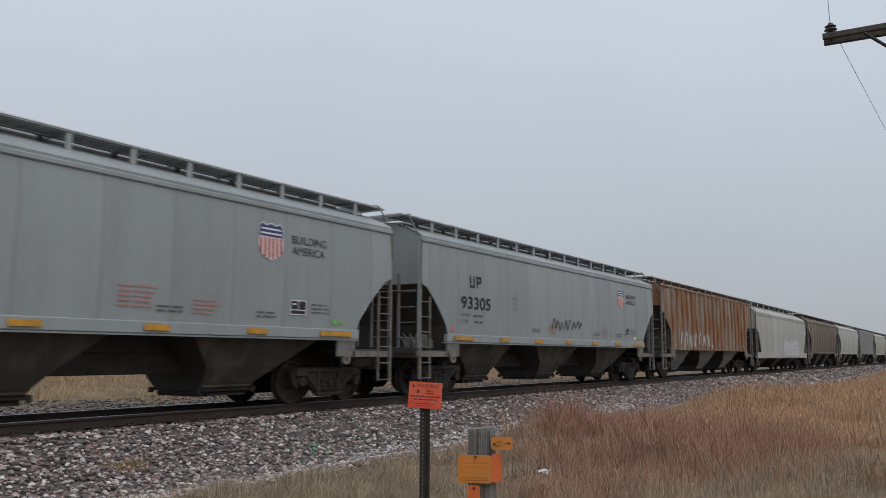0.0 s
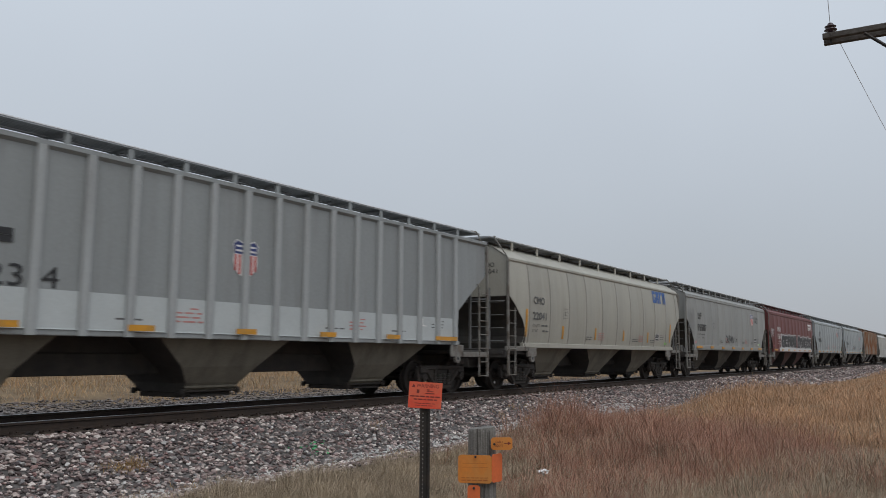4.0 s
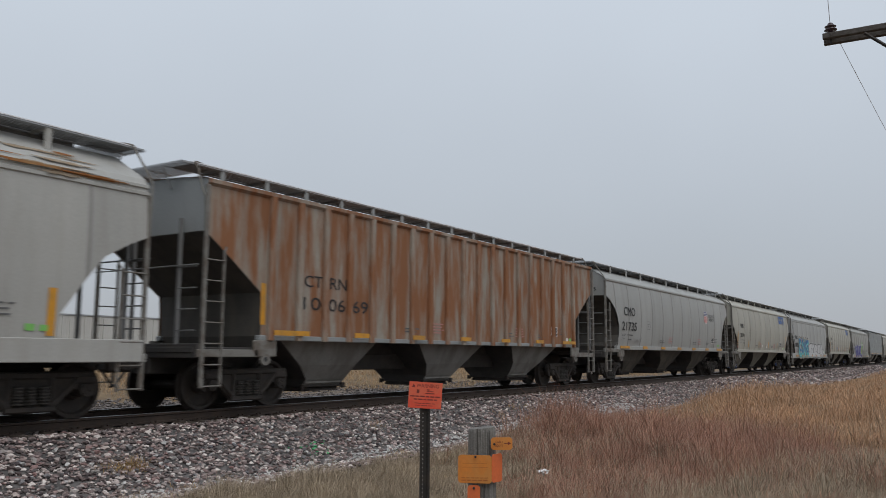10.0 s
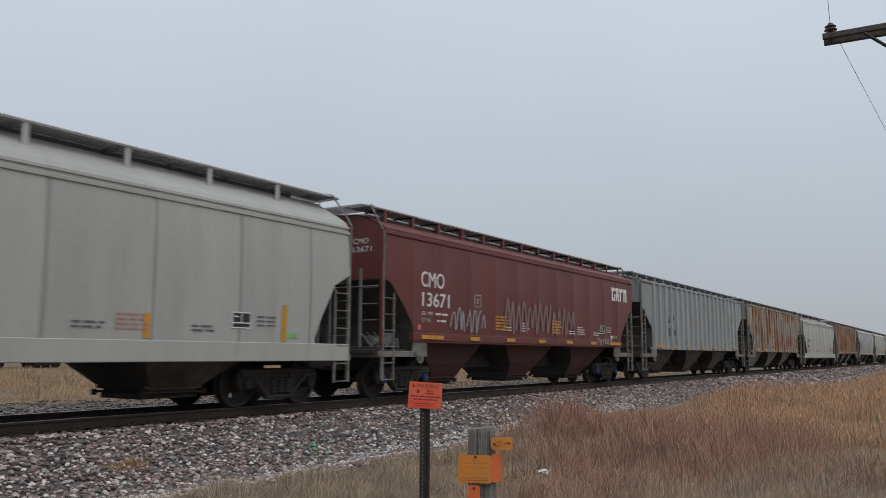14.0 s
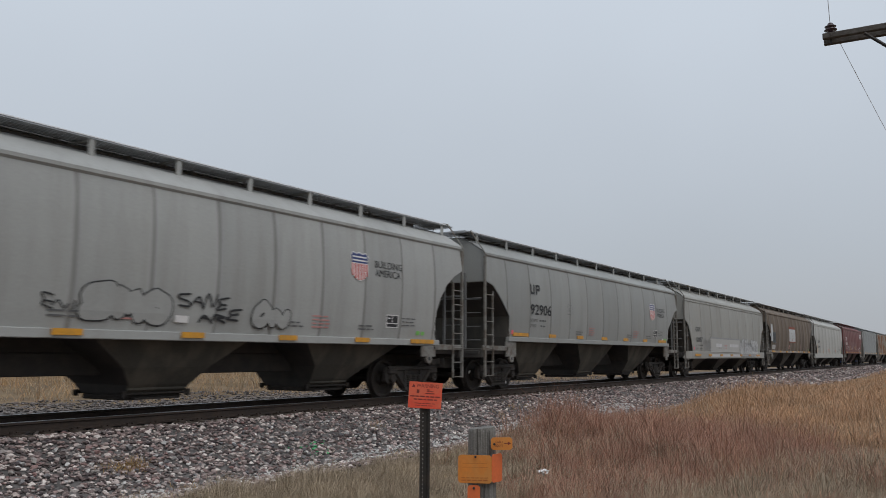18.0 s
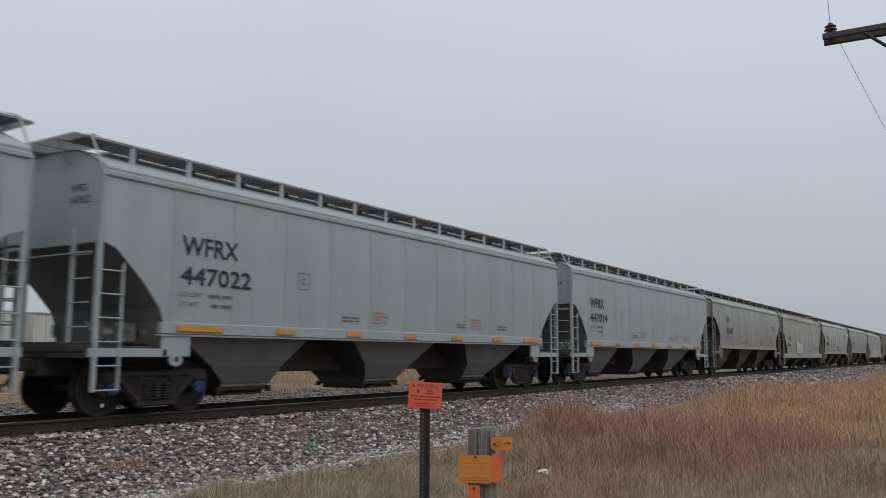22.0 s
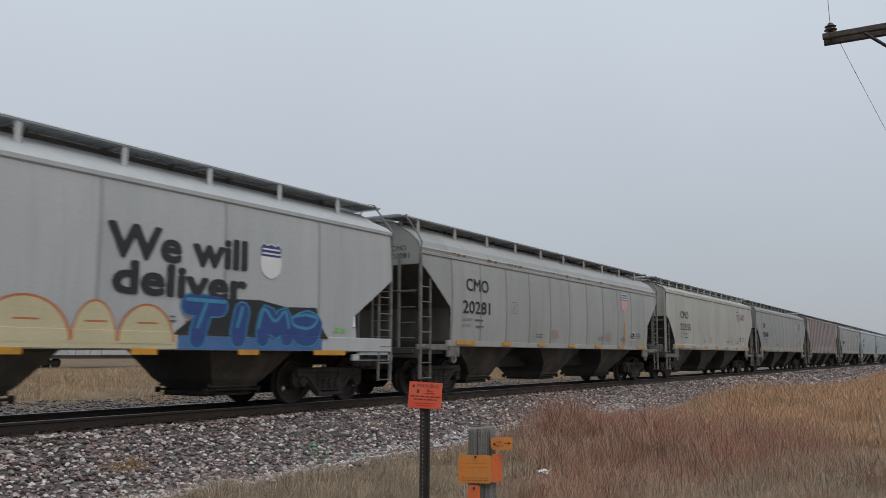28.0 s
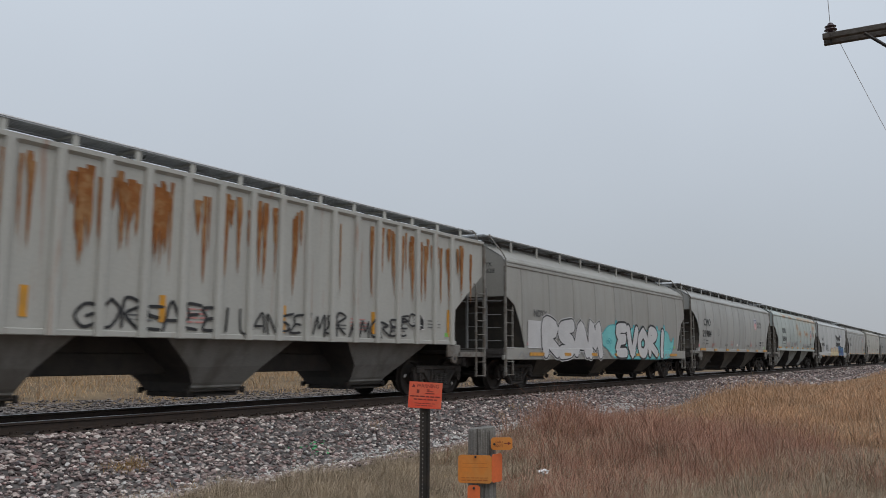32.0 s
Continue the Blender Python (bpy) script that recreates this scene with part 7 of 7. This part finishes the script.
def beyond_zone(rs):
    x, y = 10 + 72 * rs.rand(), 18 + 36 * rs.rand() ** 1.3
    c = noise.noise((x * 0.45, y * 0.45, 8)) + 0.5 * noise.noise((x * 1.1, y * 1.1, 3))
    if y < 21.5 + 3.0 * noise.noise((x * 0.2, y * 0.2, 8)) + 0.25 * max(0, 30 - x) or c < -0.25:
        return x, y, 0
    return x, y, (0.55 + 0.8 * c) * (0.6 if y < 26 else 1.0)


def tuft_zone(rs):
    k = rs.randint(26)
    q = random.Random(900 + k)
    cx, cy = 5 + 26 * q.random() ** 1.3, 9.7 + 1.6 * q.random() ** 2
    return cx + rs.randn() * 0.12, cy + rs.randn() * 0.09, 0.5


STRAW = [(0.27, 0.205, 0.13), (0.40, 0.315, 0.21), (0.31, 0.245, 0.17), (0.52, 0.42, 0.30), (0.16, 0.12, 0.085), (0.35, 0.265, 0.175), (0.60, 0.50, 0.38)]
REDDISH = [(0.33, 0.135, 0.085), (0.43, 0.21, 0.135), (0.19, 0.10, 0.072), (0.54, 0.35, 0.24), (0.37, 0.155, 0.10), (0.27, 0.155, 0.11), (0.44, 0.255, 0.18)]
BROWNISH = [(0.22, 0.155, 0.105), (0.31, 0.22, 0.15), (0.14, 0.10, 0.072), (0.40, 0.30, 0.21), (0.25, 0.165, 0.115)]
RUSSET = [(0.48, 0.255, 0.125), (0.58, 0.335, 0.175), (0.38, 0.205, 0.115), (0.64, 0.43, 0.26), (0.50, 0.28, 0.145), (0.34, 0.20, 0.125), (0.50, 0.345, 0.22)]
fields = meadow(29000, 22)
meadow_mesh("short_tan_grass", fields[0], STRAW, "short dry tan grass at the foot of the ballast")
meadow_mesh("tall_red_grass", fields[1], REDDISH, "tall dry reddish-brown prairie grass")
meadow_mesh("withered_brown_grass", fields[2], BROWNISH, "withered brown grass between the red stalks")
meadow_mesh("russet_grass", fields[3], RUSSET, "russet dry grass stretching away beside the line")
blades("far_dry_grass", 60000, beyond_zone, 0.62, 0.022, [(0.34, 0.24, 0.14), (0.46, 0.35, 0.22), (0.25, 0.165, 0.10), (0.44, 0.27, 0.13), (0.36, 0.25, 0.15)], 25, "pale dry grass beyond the track", 0.9)
blades("ballast_weeds", 1500, tuft_zone, 0.30, 0.008, [(0.40, 0.23, 0.09), (0.46, 0.31, 0.14), (0.28, 0.17, 0.08)], 26, "small dry weeds in the ballast", 0.7)


def lone_tuft(rs):
    return 8.0 + 0.16 * rs.randn(), 10.71 + 0.07 * rs.randn(), 0.5


blades("dry_tuft", 230, lone_tuft, 0.36, 0.007, [(0.42, 0.26, 0.10), (0.50, 0.34, 0.15), (0.34, 0.20, 0.08)], 28, "a small dry orange tuft in the ballast", 1.1)


def stalk_zone(rs):
    k = rs.randint(5)
    return 19.2 + 0.35 * k + rs.randn() * 0.12, 9.3 + 0.25 * rs.randn(), 1.0


blades("lone_tall_stalks", 60, stalk_zone, 1.15, 0.010, REDDISH, 27, "a few lone tall red grass stalks", 0.3)


# ---- pale gravel at the foot of the bank, and a splash of green paint ----
def toe_strip(rs):
    x = 7 + 22 * rs.rand()
    return x, 9.75 + 0.035 * (x - 10) + 0.45 * rs.rand() ** 1.5


toe = scatter_stones("pale_gravel", 3200, toe_strip, 0.038, 6, "whitish gravel along the foot of the ballast bank")
toe.data.materials.clear()
toe.data.materials.append(mat("whitish_gravel", (0.5, 0.49, 0.47), 0.9, 0, 0.15, 8, 60, 0.3, island=[(0.34, 0.33, 0.32), (0.52, 0.51, 0.49), (0.62, 0.61, 0.58), (0.42, 0.41, 0.39)]))


def splash(rs):
    return 11.95 + rs.randn() * 0.22, 10.55 + rs.randn() * 0.10


green = scatter_stones("green_sprayed_stones", 46, splash, 0.030, 7, "a few ballast stones sprayed bright green")
green.data.materials.clear()
green.data.materials.append(mat("green_marking_paint", (0.07, 0.42, 0.16), 0.7, 0, 0.25, 8, 60, 0.1))
# the stones nearest to the eye, each on its own
shapes = stone_shapes(6, random.Random(12))
stone_meshes = []
for k, (sv, sf) in enumerate(shapes):
    me = bpy.data.meshes.new("stone")
    me.from_pydata((sv * 0.05).tolist(), [], sf)
    tone = [(0.40, 0.38, 0.37), (0.15, 0.145, 0.15), (0.26, 0.20, 0.19), (0.55, 0.53, 0.51), (0.20, 0.19, 0.19), (0.33, 0.30, 0.28)][k]
    me.materials.append(mat("loose_rock", tone, 0.9, 0, 0.2, 8, 60, 0.3))
    stone_meshes.append(me)
rng = random.Random(77)
for k in range(280):
    x, y = rng.uniform(6.0, 15.0), rng.uniform(9.95, 11.3)
    ob = place("stone", stone_meshes[k % 6], ground, pose(x, y, ground_height(x, y) + 0.035, rng.uniform(0, 40), rng.uniform(0, 40), rng.uniform(0, 360)))
    ob.scale = (rng.uniform(0.8, 1.3),) * 3


# ---- warning sign on a steel channel post ----
def at(x, y, dist):
    """A point that far off, level distance, on the ray through a point of the picture plane 1568 wide."""
    half = math.tan(radians(57.027) / 2)
    m = look(EYE, AIM, ROLL).to_3x3()
    way = m @ Vector(((2 * x / 1568 - 1) * half, (882 - 2 * y) / 1568 * half, -1))
    return EYE + way * (dist / math.hypot(way.x, way.y))


def facing(p, turn=0.0):
    """Level pose at p whose -y side faces the camera."""
    return pose(p.x, p.y, p.z, 0, 0, -math.degrees(math.atan2(p.x - EYE.x, p.y - EYE.y)) + turn)


SIGN_RED = mat("faded_warning_red", (0.66, 0.075, 0.035), 0.5, 0, 0.12, 4, 50, 0.03, (0.58, 0.16, 0.08), 0.5)
SIGN_INK = mat("sign_lettering", (0.17, 0.026, 0.018), 0.6, 0, 0.2, 4, 50, 0)
PLATE_INK = mat("faded_plate_print", (0.34, 0.10, 0.02), 0.6, 0, 0.2, 4, 50, 0)
POST_STEEL = mat("dark_painted_channel_steel", (0.030, 0.027, 0.025), 0.6, 0.3, 0.3, 5, 50, 0.1, (0.06, 0.045, 0.035), 0.5)
ORANGE_PLATE = mat("faded_orange_plate", (0.60, 0.20, 0.030), 0.5, 0, 0.15, 4, 50, 0.03, (0.50, 0.23, 0.06), 0.6)
RED_PLATE = mat("red_orange_plate", (0.66, 0.14, 0.040), 0.5, 0, 0.15, 4, 50, 0.03)
p = at(752, 700, 7.4)
g = ground_height(p.x, p.y)
base = facing(Vector((p.x, p.y, g)), 4)
sign = empty("warning_sign", base, "red warning sign on a dark perforated steel post in dry grass", "sign")
top = p.z - g
bm = bmesh.new()
for x0, x1, y0, y1 in ((-0.032, 0.032, 0.0, 0.006), (-0.032, -0.026, -0.03, 0.0), (0.026, 0.032, -0.03, 0.0), (-0.045, -0.032, -0.034, -0.028), (0.032, 0.045, -0.034, -0.028)):
    box(bm, x0, x1, y0, y1, -0.4, top + 0.10)
part("post", bm, POST_STEEL, sign)
hb = bmesh.new()
bar(hb, (0, -0.003, 0), (0, 0.004, 0), 0.0055, 8)
hole = mesh_of("post_hole", hb, mat("light_through_a_hole", (0.30, 0.29, 0.27), 0.9, 0, 0.1, 3, 40, 0))
for k in range(26):
    place("post_hole", hole, sign, pose(-0.016, -0.001, top - 0.16 - k * 0.036))
bm = bmesh.new()
box(bm, -0.148, 0.148, -0.046, -0.043, top - 0.112, top + 0.118, bevel=0.0)
bmesh.ops.rotate(bm, cent=(0, 0, top), matrix=Matrix.Rotation(radians(3.5), 3, "Y"), verts=bm.verts)
plate_part = part("sign_plate", bm, SIGN_RED, sign)


def sign_print(name, shapes, material, parent, y, tilt=0.0, z0=0.0):
    bm = bmesh.new()
    for pts, faces, _ in shapes:
        vs = [bm.verts.new((x, y, z)) for x, z in pts]
        for f in faces:
            bm.faces.new([vs[i] for i in f])
    if tilt:
        bmesh.ops.rotate(bm, cent=(0, 0, z0), matrix=Matrix.Rotation(radians(tilt), 3, "Y"), verts=bm.verts)
    me = bpy.data.meshes.new(name)
    bm.to_mesh(me)
    bm.free()
    me.materials.append(material)
    return place(name, me, parent)


t = top
sign_print("sign_heading", word("WARNING", -0.085, t + 0.070, 0.032, 0.20), SIGN_INK, plate_part, -0.0475, 3.5, t)
sign_print("sign_triangle", [([(-0.125, t + 0.068), (-0.093, t + 0.068), (-0.109, t + 0.100)], [(0, 1, 2)], 0)], SIGN_INK, plate_part, -0.0475, 3.5, t)
rows = [slab(-0.085 + 0.006 * math.cos(a), -0.055, t + 0.02, t + 0.05) for a in (0,)] + [slab(0.01, 0.07, t + 0.035, t + 0.041), slab(0.01, 0.035, t + 0.046, t + 0.056), slab(0.0, 0.08, t + 0.015, t + 0.024)]
for k, (w0, w1, zz, hh) in enumerate(((-0.135, 0.135, -0.014, 0.011), (-0.10, 0.105, -0.040, 0.011), (-0.09, 0.09, -0.072, 0.006), (-0.085, 0.085, -0.090, 0.005))):
    x = w0
    q = random.Random(50 + k)
    while x < w1 - 0.01:
        e = min(w1, x + q.uniform(0.02, 0.06))
        rows.append(slab(x, e, t + zz, t + zz + hh))
        x = e + 0.008
sign_print("sign_small_print", rows, SIGN_INK, plate_part, -0.0475, 3.5, t)

# ---- weathered timber post with orange plates ----
OLD_WOOD = mat("weathered_grey_timber", (0.20, 0.19, 0.175), 0.9, 0, 0.3, 4, 60, 0.6, (0.10, 0.092, 0.083), 0.75, (16, 16, 0.45))
p = at(853, 757, 5.2)
g = ground_height(p.x, p.y)
post = empty("marker_post", facing(Vector((p.x, p.y, g)), 0), "weathered round timber post with orange marker plates", "post")
tall = p.z - g
bm = bmesh.new()
n, rad = 20, 0.087
rings = []
q = random.Random(8)
wob = [1 + q.uniform(-0.05, 0.04) for _ in range(n)]
for z, r in ((-0.4, 1.04), (0.5, 1.02), (tall - 0.25, 1.0), (tall - 0.02, 0.985), (tall, 0.93)):
    rings.append([bm.verts.new((rad * r * wob[k] * math.cos(2 * math.pi * k / n), rad * r * wob[k] * math.sin(2 * math.pi * k / n), z + (0.008 * math.cos(2 * math.pi * k / n) if z == tall else 0))) for k in range(n)])
for a, b in zip(rings, rings[1:]):
    for k in range(n):
        bm.faces.new((a[k], a[(k + 1) % n], b[(k + 1) % n], b[k]))
bm.faces.new(rings[-1])
part("timber", bm, OLD_WOOD, post)
cb = bmesh.new()
for x, z0, z1 in ((-0.03, tall - 0.30, tall), (0.045, tall - 0.22, tall - 0.01), (0.01, tall - 0.5, tall - 0.3)):
    prism(cb, [(x, z0), (x + 0.006, z0), (x + 0.004, z1), (x + 0.001, z1)], -rad * 1.02, -rad * 0.86)
part("timber_crack", cb, BLACK_AND_SHADE, post)


def plate_on(name, x0, x1, z0, z1, y0, y1, material, label):
    """A thin plate with nipped corners from (x0, y0) to (x1, y1) seen from above."""
    bm = bmesh.new()
    d = Vector((x1 - x0, y1 - y0, 0))
    nrm = Vector((d.y, -d.x, 0)).normalized() * 0.002
    c = 0.012
    ln = d.length
    out = [(c, z0), (ln - c, z0), (ln, z0 + c), (ln, z1 - c), (ln - c, z1), (c, z1), (0, z1 - c), (0, z0 + c)]
    u = d.normalized()
    a = [bm.verts.new(Vector((x0, y0, 0)) + u * s + Vector((0, 0, z)) + nrm) for s, z in out]
    b = [bm.verts.new(Vector((x0, y0, 0)) + u * s + Vector((0, 0, z)) - nrm) for s, z in out]
    bm.faces.new(a), bm.faces.new(b[::-1])
    for i in range(8):
        bm.faces.new((a[i], b[i], b[(i + 1) % 8], a[(i + 1) % 8]))
    return part(name, bm, material, post, label)


pl = plate_on("marker_plate", -0.145, 0.058, tall - 0.322, tall - 0.155, -0.094, -0.118, ORANGE_PLATE, "faded orange plate bent round the post")
plate_on("marker_plate", 0.060, 0.122, tall - 0.318, tall - 0.150, -0.118, -0.03, RED_PLATE, "red-orange side plate")
sign_print("plate_print", [slab(-0.12, 0.03, tall - 0.204, tall - 0.2025), slab(-0.12, 0.035, tall - 0.227, tall - 0.2255), *[slab(-0.125 + 0.028 * k, -0.104 + 0.028 * k, tall - 0.291, tall - 0.286) for k in range(6)], *[slab(-0.125 + 0.033 * k, -0.099 + 0.033 * k, tall - 0.305, tall - 0.300) for k in range(5)]], PLATE_INK, pl, -0.1235)
lower = plate_on("marker_plate", -0.088, -0.012, tall - 0.62, tall - 0.335, -0.094, -0.104, RED_PLATE, "narrow red-orange plate")
arrow = plate_on("arrow_plate", 0.055, 0.185, tall - 0.125, tall - 0.050, -0.100, -0.082, ORANGE_PLATE, "small orange arrow plate")
sign_print("arrow_print", word("CABLE", 0.082, tall - 0.083, 0.014, 0.046) + word("ROUTE", 0.082, tall - 0.106, 0.014, 0.046) + [slab(0.135, 0.16, tall - 0.087, tall - 0.081), ([(0.158, tall - 0.095), (0.178, tall - 0.084), (0.158, tall - 0.073)], [(0, 1, 2)], 0)], SIGN_INK, arrow, -0.1045)
for x, z in ((-0.04, tall - 0.165), (-0.05, tall - 0.35), (0.075, tall - 0.088)):
    bm = bmesh.new()
    bar(bm, (x, -0.128, z), (x, -0.10, z), 0.007, 8)
    part("bolt", bm, STEEL_DARK, post)

# ---- scrap of white litter in the grass ----
p = at(962, 846, 11.9)
bm = bmesh.new()
for k in range(3):
    v = [bm.verts.new((0.10 * math.cos(a + k) * (1 + 0.3 * k), 0.07 * math.sin(a + k), 0.02 * k + 0.015 * math.sin(3 * a))) for a in (0, 1.2, 2.4, 3.6, 5.0)]
    bm.faces.new(v)
ob = part("litter", bm, WHITE_INK, None, "crumpled scrap of white litter in the grass", pose(p.x, p.y, ground_height(p.x, p.y) + 0.32))
tagged(ob, "", "litter")

# ---- line pole with its crossarm and wires ----
GREY_WOOD = mat("dark_weathered_pole_wood", (0.085, 0.075, 0.068), 0.9, 0, 0.3, 3, 60, 0.4, (0.13, 0.12, 0.11), 0.6, (3, 3, 3))
GLAZE = mat("brown_glazed_porcelain", (0.07, 0.045, 0.05), 0.25, 0, 0.15, 5, 40, 0)
tip = at(1457, 70, 12.0)
px, py, pz = tip.x + 1.25 * math.sin(radians(2.7)), tip.y - 1.25 * math.cos(radians(2.7)), tip.z
gz = ground_height(px, py)
pole = empty("utility_pole", pose(px, py, gz, 0, 0, 2.7), "weathered wooden line pole with a double crossarm and a brown insulator", "utility pole")
up = pz - gz
bm = bmesh.new()
bmesh.ops.create_cone(bm, cap_ends=True, segments=16, radius1=0.17, radius2=0.12, depth=up + 1.6, matrix=Matrix.Translation((0, 0, (up + 0.6) / 2 - 0.2)))
part("pole_shaft", bm, GREY_WOOD, pole)
for x, dz in ((-0.13, 0.0), (0.06, -0.02)):
    bm = bmesh.new()
    box(bm, x, x + 0.07, -1.25, 1.25, up - 0.04 + dz, up + 0.04 + dz, bevel=0.01)
    part("crossarm", bm, GREY_WOOD, pole)
for s in (-1, 1):
    bm = bmesh.new()
    a, b = Vector((-0.14, s * 0.74, up - 0.06)), Vector((-0.14, s * 0.05, up - 0.70))
    bar(bm, a, b, 0.022, 4)
    part("brace", bm, POST_STEEL, pole)
for y in (-1.15, 1.15):
    bm = bmesh.new()
    bar(bm, (-0.04, y, up - 0.10), (-0.04, y, up + 0.10), 0.016, 8)
    bar(bm, (-0.15, y, up - 0.0), (0.15, y, up - 0.0), 0.010, 6)
    pin = part("insulator_pin", bm, POST_STEEL, pole)
    bm = bmesh.new()
    prof = [(0.0, 0.30), (0.035, 0.295), (0.05, 0.275), (0.04, 0.255), (0.07, 0.24), (0.105, 0.215), (0.10, 0.20), (0.05, 0.195), (0.08, 0.165), (0.115, 0.135), (0.11, 0.12), (0.05, 0.115), (0.05, 0.06), (0.0, 0.06)]
    n = 18
    rr = [[bm.verts.new((-0.04 + 0.72 * r * math.cos(2 * math.pi * k / n), y + 0.72 * r * math.sin(2 * math.pi * k / n), up + 0.02 + 0.60 * z)) for k in range(n)] for r, z in prof]
    for a, b in zip(rr, rr[1:]):
        for k in range(n):
            bm.faces.new((a[k], a[(k + 1) % n], b[(k + 1) % n], b[k]))
    bmesh.ops.remove_doubles(bm, verts=bm.verts, dist=0.0005)
    part("insulator", bm, GLAZE, pin, "brown glazed insulator", smooth=True)
WIRE = mat("dull_line_wire", (0.48, 0.48, 0.50), 0.5, 0.6, 0.1, 5, 40, 0)
for y in (-1.15, 1.15):
    cu_pts = []
    for span in (-1, 1):
        for k in range(0, 25):
            s = k / 24 * (45 if span > 0 else 30)
            full = 45 if span > 0 else 30
            cu_pts.append((span, s, 4 * 0.55 * (s / full) * (1 - s / full)))
    line = []
    for span in (-1, 1):
        run_out = [Vector((px - y * math.sin(radians(2.7)) + span * s - 0.04, py + y * math.cos(radians(2.7)) - s * (0.042 if span > 0 else 0.105), pz + 0.19 - d)) for q, s, d in cu_pts if q == span]
        line += run_out[:0:-1] if span < 0 else run_out
    bm = bmesh.new()
    rings = [[bm.verts.new(p + Vector((0, 0.0042 * math.cos(q * 1.2566), 0.0042 * math.sin(q * 1.2566)))) for q in range(5)] for p in line]
    for a, b in zip(rings, rings[1:]):
        for q in range(5):
            bm.faces.new((a[q], b[q], b[(q + 1) % 5], a[(q + 1) % 5]))
    ob = part("line_wire", bm, WIRE, None, "thin grey line wire strung from the pole")
    tagged(ob, "", "wire")


# ---- standing freight cars beyond the field ----
PALE_STEEL = paint("pale_grey_boxcar_paint", (0.50, 0.49, 0.46), (0.28, 0.24, 0.20), 0.4)
FAR_Y = 70.0


def far_boxcar(x0, length, skin, label, seed):
    """A tall boxcar with ribbed sides, a sliding door, trucks and a little graffiti."""
    gz = ground_height(x0 + length / 2, FAR_Y)
    car = empty("boxcar", pose(x0 + length / 2, FAR_Y, gz), label, "boxcar", "standing boxcars")
    hl = length / 2 - 0.5
    bm = bmesh.new()
    box(bm, -hl, hl, -1.5, 1.5, 1.15, 4.75, bevel=0.04)
    part("body", bm, skin, car)
    bm = bmesh.new()
    prism(bm, [(-hl - 0.05, 4.75), (hl + 0.05, 4.75), (hl + 0.05, 4.88), (-hl - 0.05, 4.88)], -1.58, 1.58)
    part("roof", bm, GALV, car)
    bm = bmesh.new()
    box(bm, -0.06, 0.06, -0.07, 0.0, 1.15, 4.7)
    rib = mesh_of("side_rib", bm, skin)
    k = -hl + 0.4
    while k < hl - 0.3:
        if abs(k) > 1.7:
            place("side_rib", rib, car, pose(k, -1.5, 0))
        k += 0.75
    bm = bmesh.new()
    box(bm, -1.5, 1.5, -1.62, -1.5, 1.2, 4.55, bevel=0.02)
    part("sliding_door", bm, skin, car)
    bm = bmesh.new()
    box(bm, -hl, hl, -1.45, 1.45, 0.85, 1.15)
    part("underframe", bm, BLACK_AND_SHADE, car)
    for e in (-1, 1):
        bm = bmesh.new()
        for w in (-0.9, 0.9):
            for y in (-0.75, 0.75):
                bar(bm, (e * (hl - 1.8) + w, y - 0.06, 0.457), (e * (hl - 1.8) + w, y + 0.06, 0.457), 0.457, 20)
        box(bm, e * (hl - 1.8) - 1.2, e * (hl - 1.8) + 1.2, -1.05, -0.95, 0.3, 0.7)
        part("truck", bm, STEEL_DARK, car)
    q = random.Random(seed)
    shapes = scribble(-hl + 1.2, -hl + 4.5, 1.4, 2.6, 9, seed, 0.12)
    bm = bmesh.new()
    for pts, faces, _ in shapes:
        vs = [bm.verts.new((x, -1.59, z)) for x, z in pts]
        for f in faces:
            bm.faces.new([vs[i] for i in f])
    part("graffiti", bm, BLACK_INK if q.random() < 0.7 else CHALK, car, "dark sprayed scribble")


for k, (x0, ln, skin, label) in enumerate(((4.5, 17.0, PALE_STEEL, "pale grey ribbed boxcar standing beyond the field"), (22.0, 17.5, PALE_STEEL, "pale grey ribbed boxcar standing beyond the field"), (40.0, 17.5, PALE_STEEL, "pale grey ribbed boxcar standing beyond the field"),
                                            (58.0, 17.5, PALE_STEEL, "pale grey ribbed boxcar standing beyond the field"), (76.0, 17.5, PALE_STEEL, "pale grey ribbed boxcar standing beyond the field"), (94.0, 17.5, PALE_STEEL, "pale grey ribbed boxcar standing beyond the field"))):
    far_boxcar(x0, ln, skin, label, 300 + k)


# ---- everything that moves ----
def motions():
    times = [0, 4, 8, 12, 16, 20, 24, 28, 32]
    for car, x in MOVING:
        walk(car, [(t, pose(x + run(t), D, 0)) for t in times])
    # wheels roll while they pass the camera
    for ws, w, x in SPINNING:
        passing = 16 + (14 - x) / SPEED
        first, last = max(0.0, passing - 0.9), min(32.0, passing + 1.4)
        rows = []
        start = first if last > first else 0.0
        t = round(start * FPS) / FPS
        ang = lambda q: math.degrees((run(q) - run(start)) / 0.457)
        if last <= first:
            rows = [(0, pose(w, 0, 0.457)), (32, pose(w, 0, 0.457))]
        else:
            if t > 0.05:
                rows.append((0, pose(w, 0, 0.457)))
            while t <= last:
                rows.append((t, pose(w, 0, 0.457) @ pose(0, 0, 0, 0, ang(t) % 360, 0)))
                t += 1 / FPS
            if t < 31.95:
                rows.append((32, rows[-1][1]))
        walk(ws, rows)


motions()
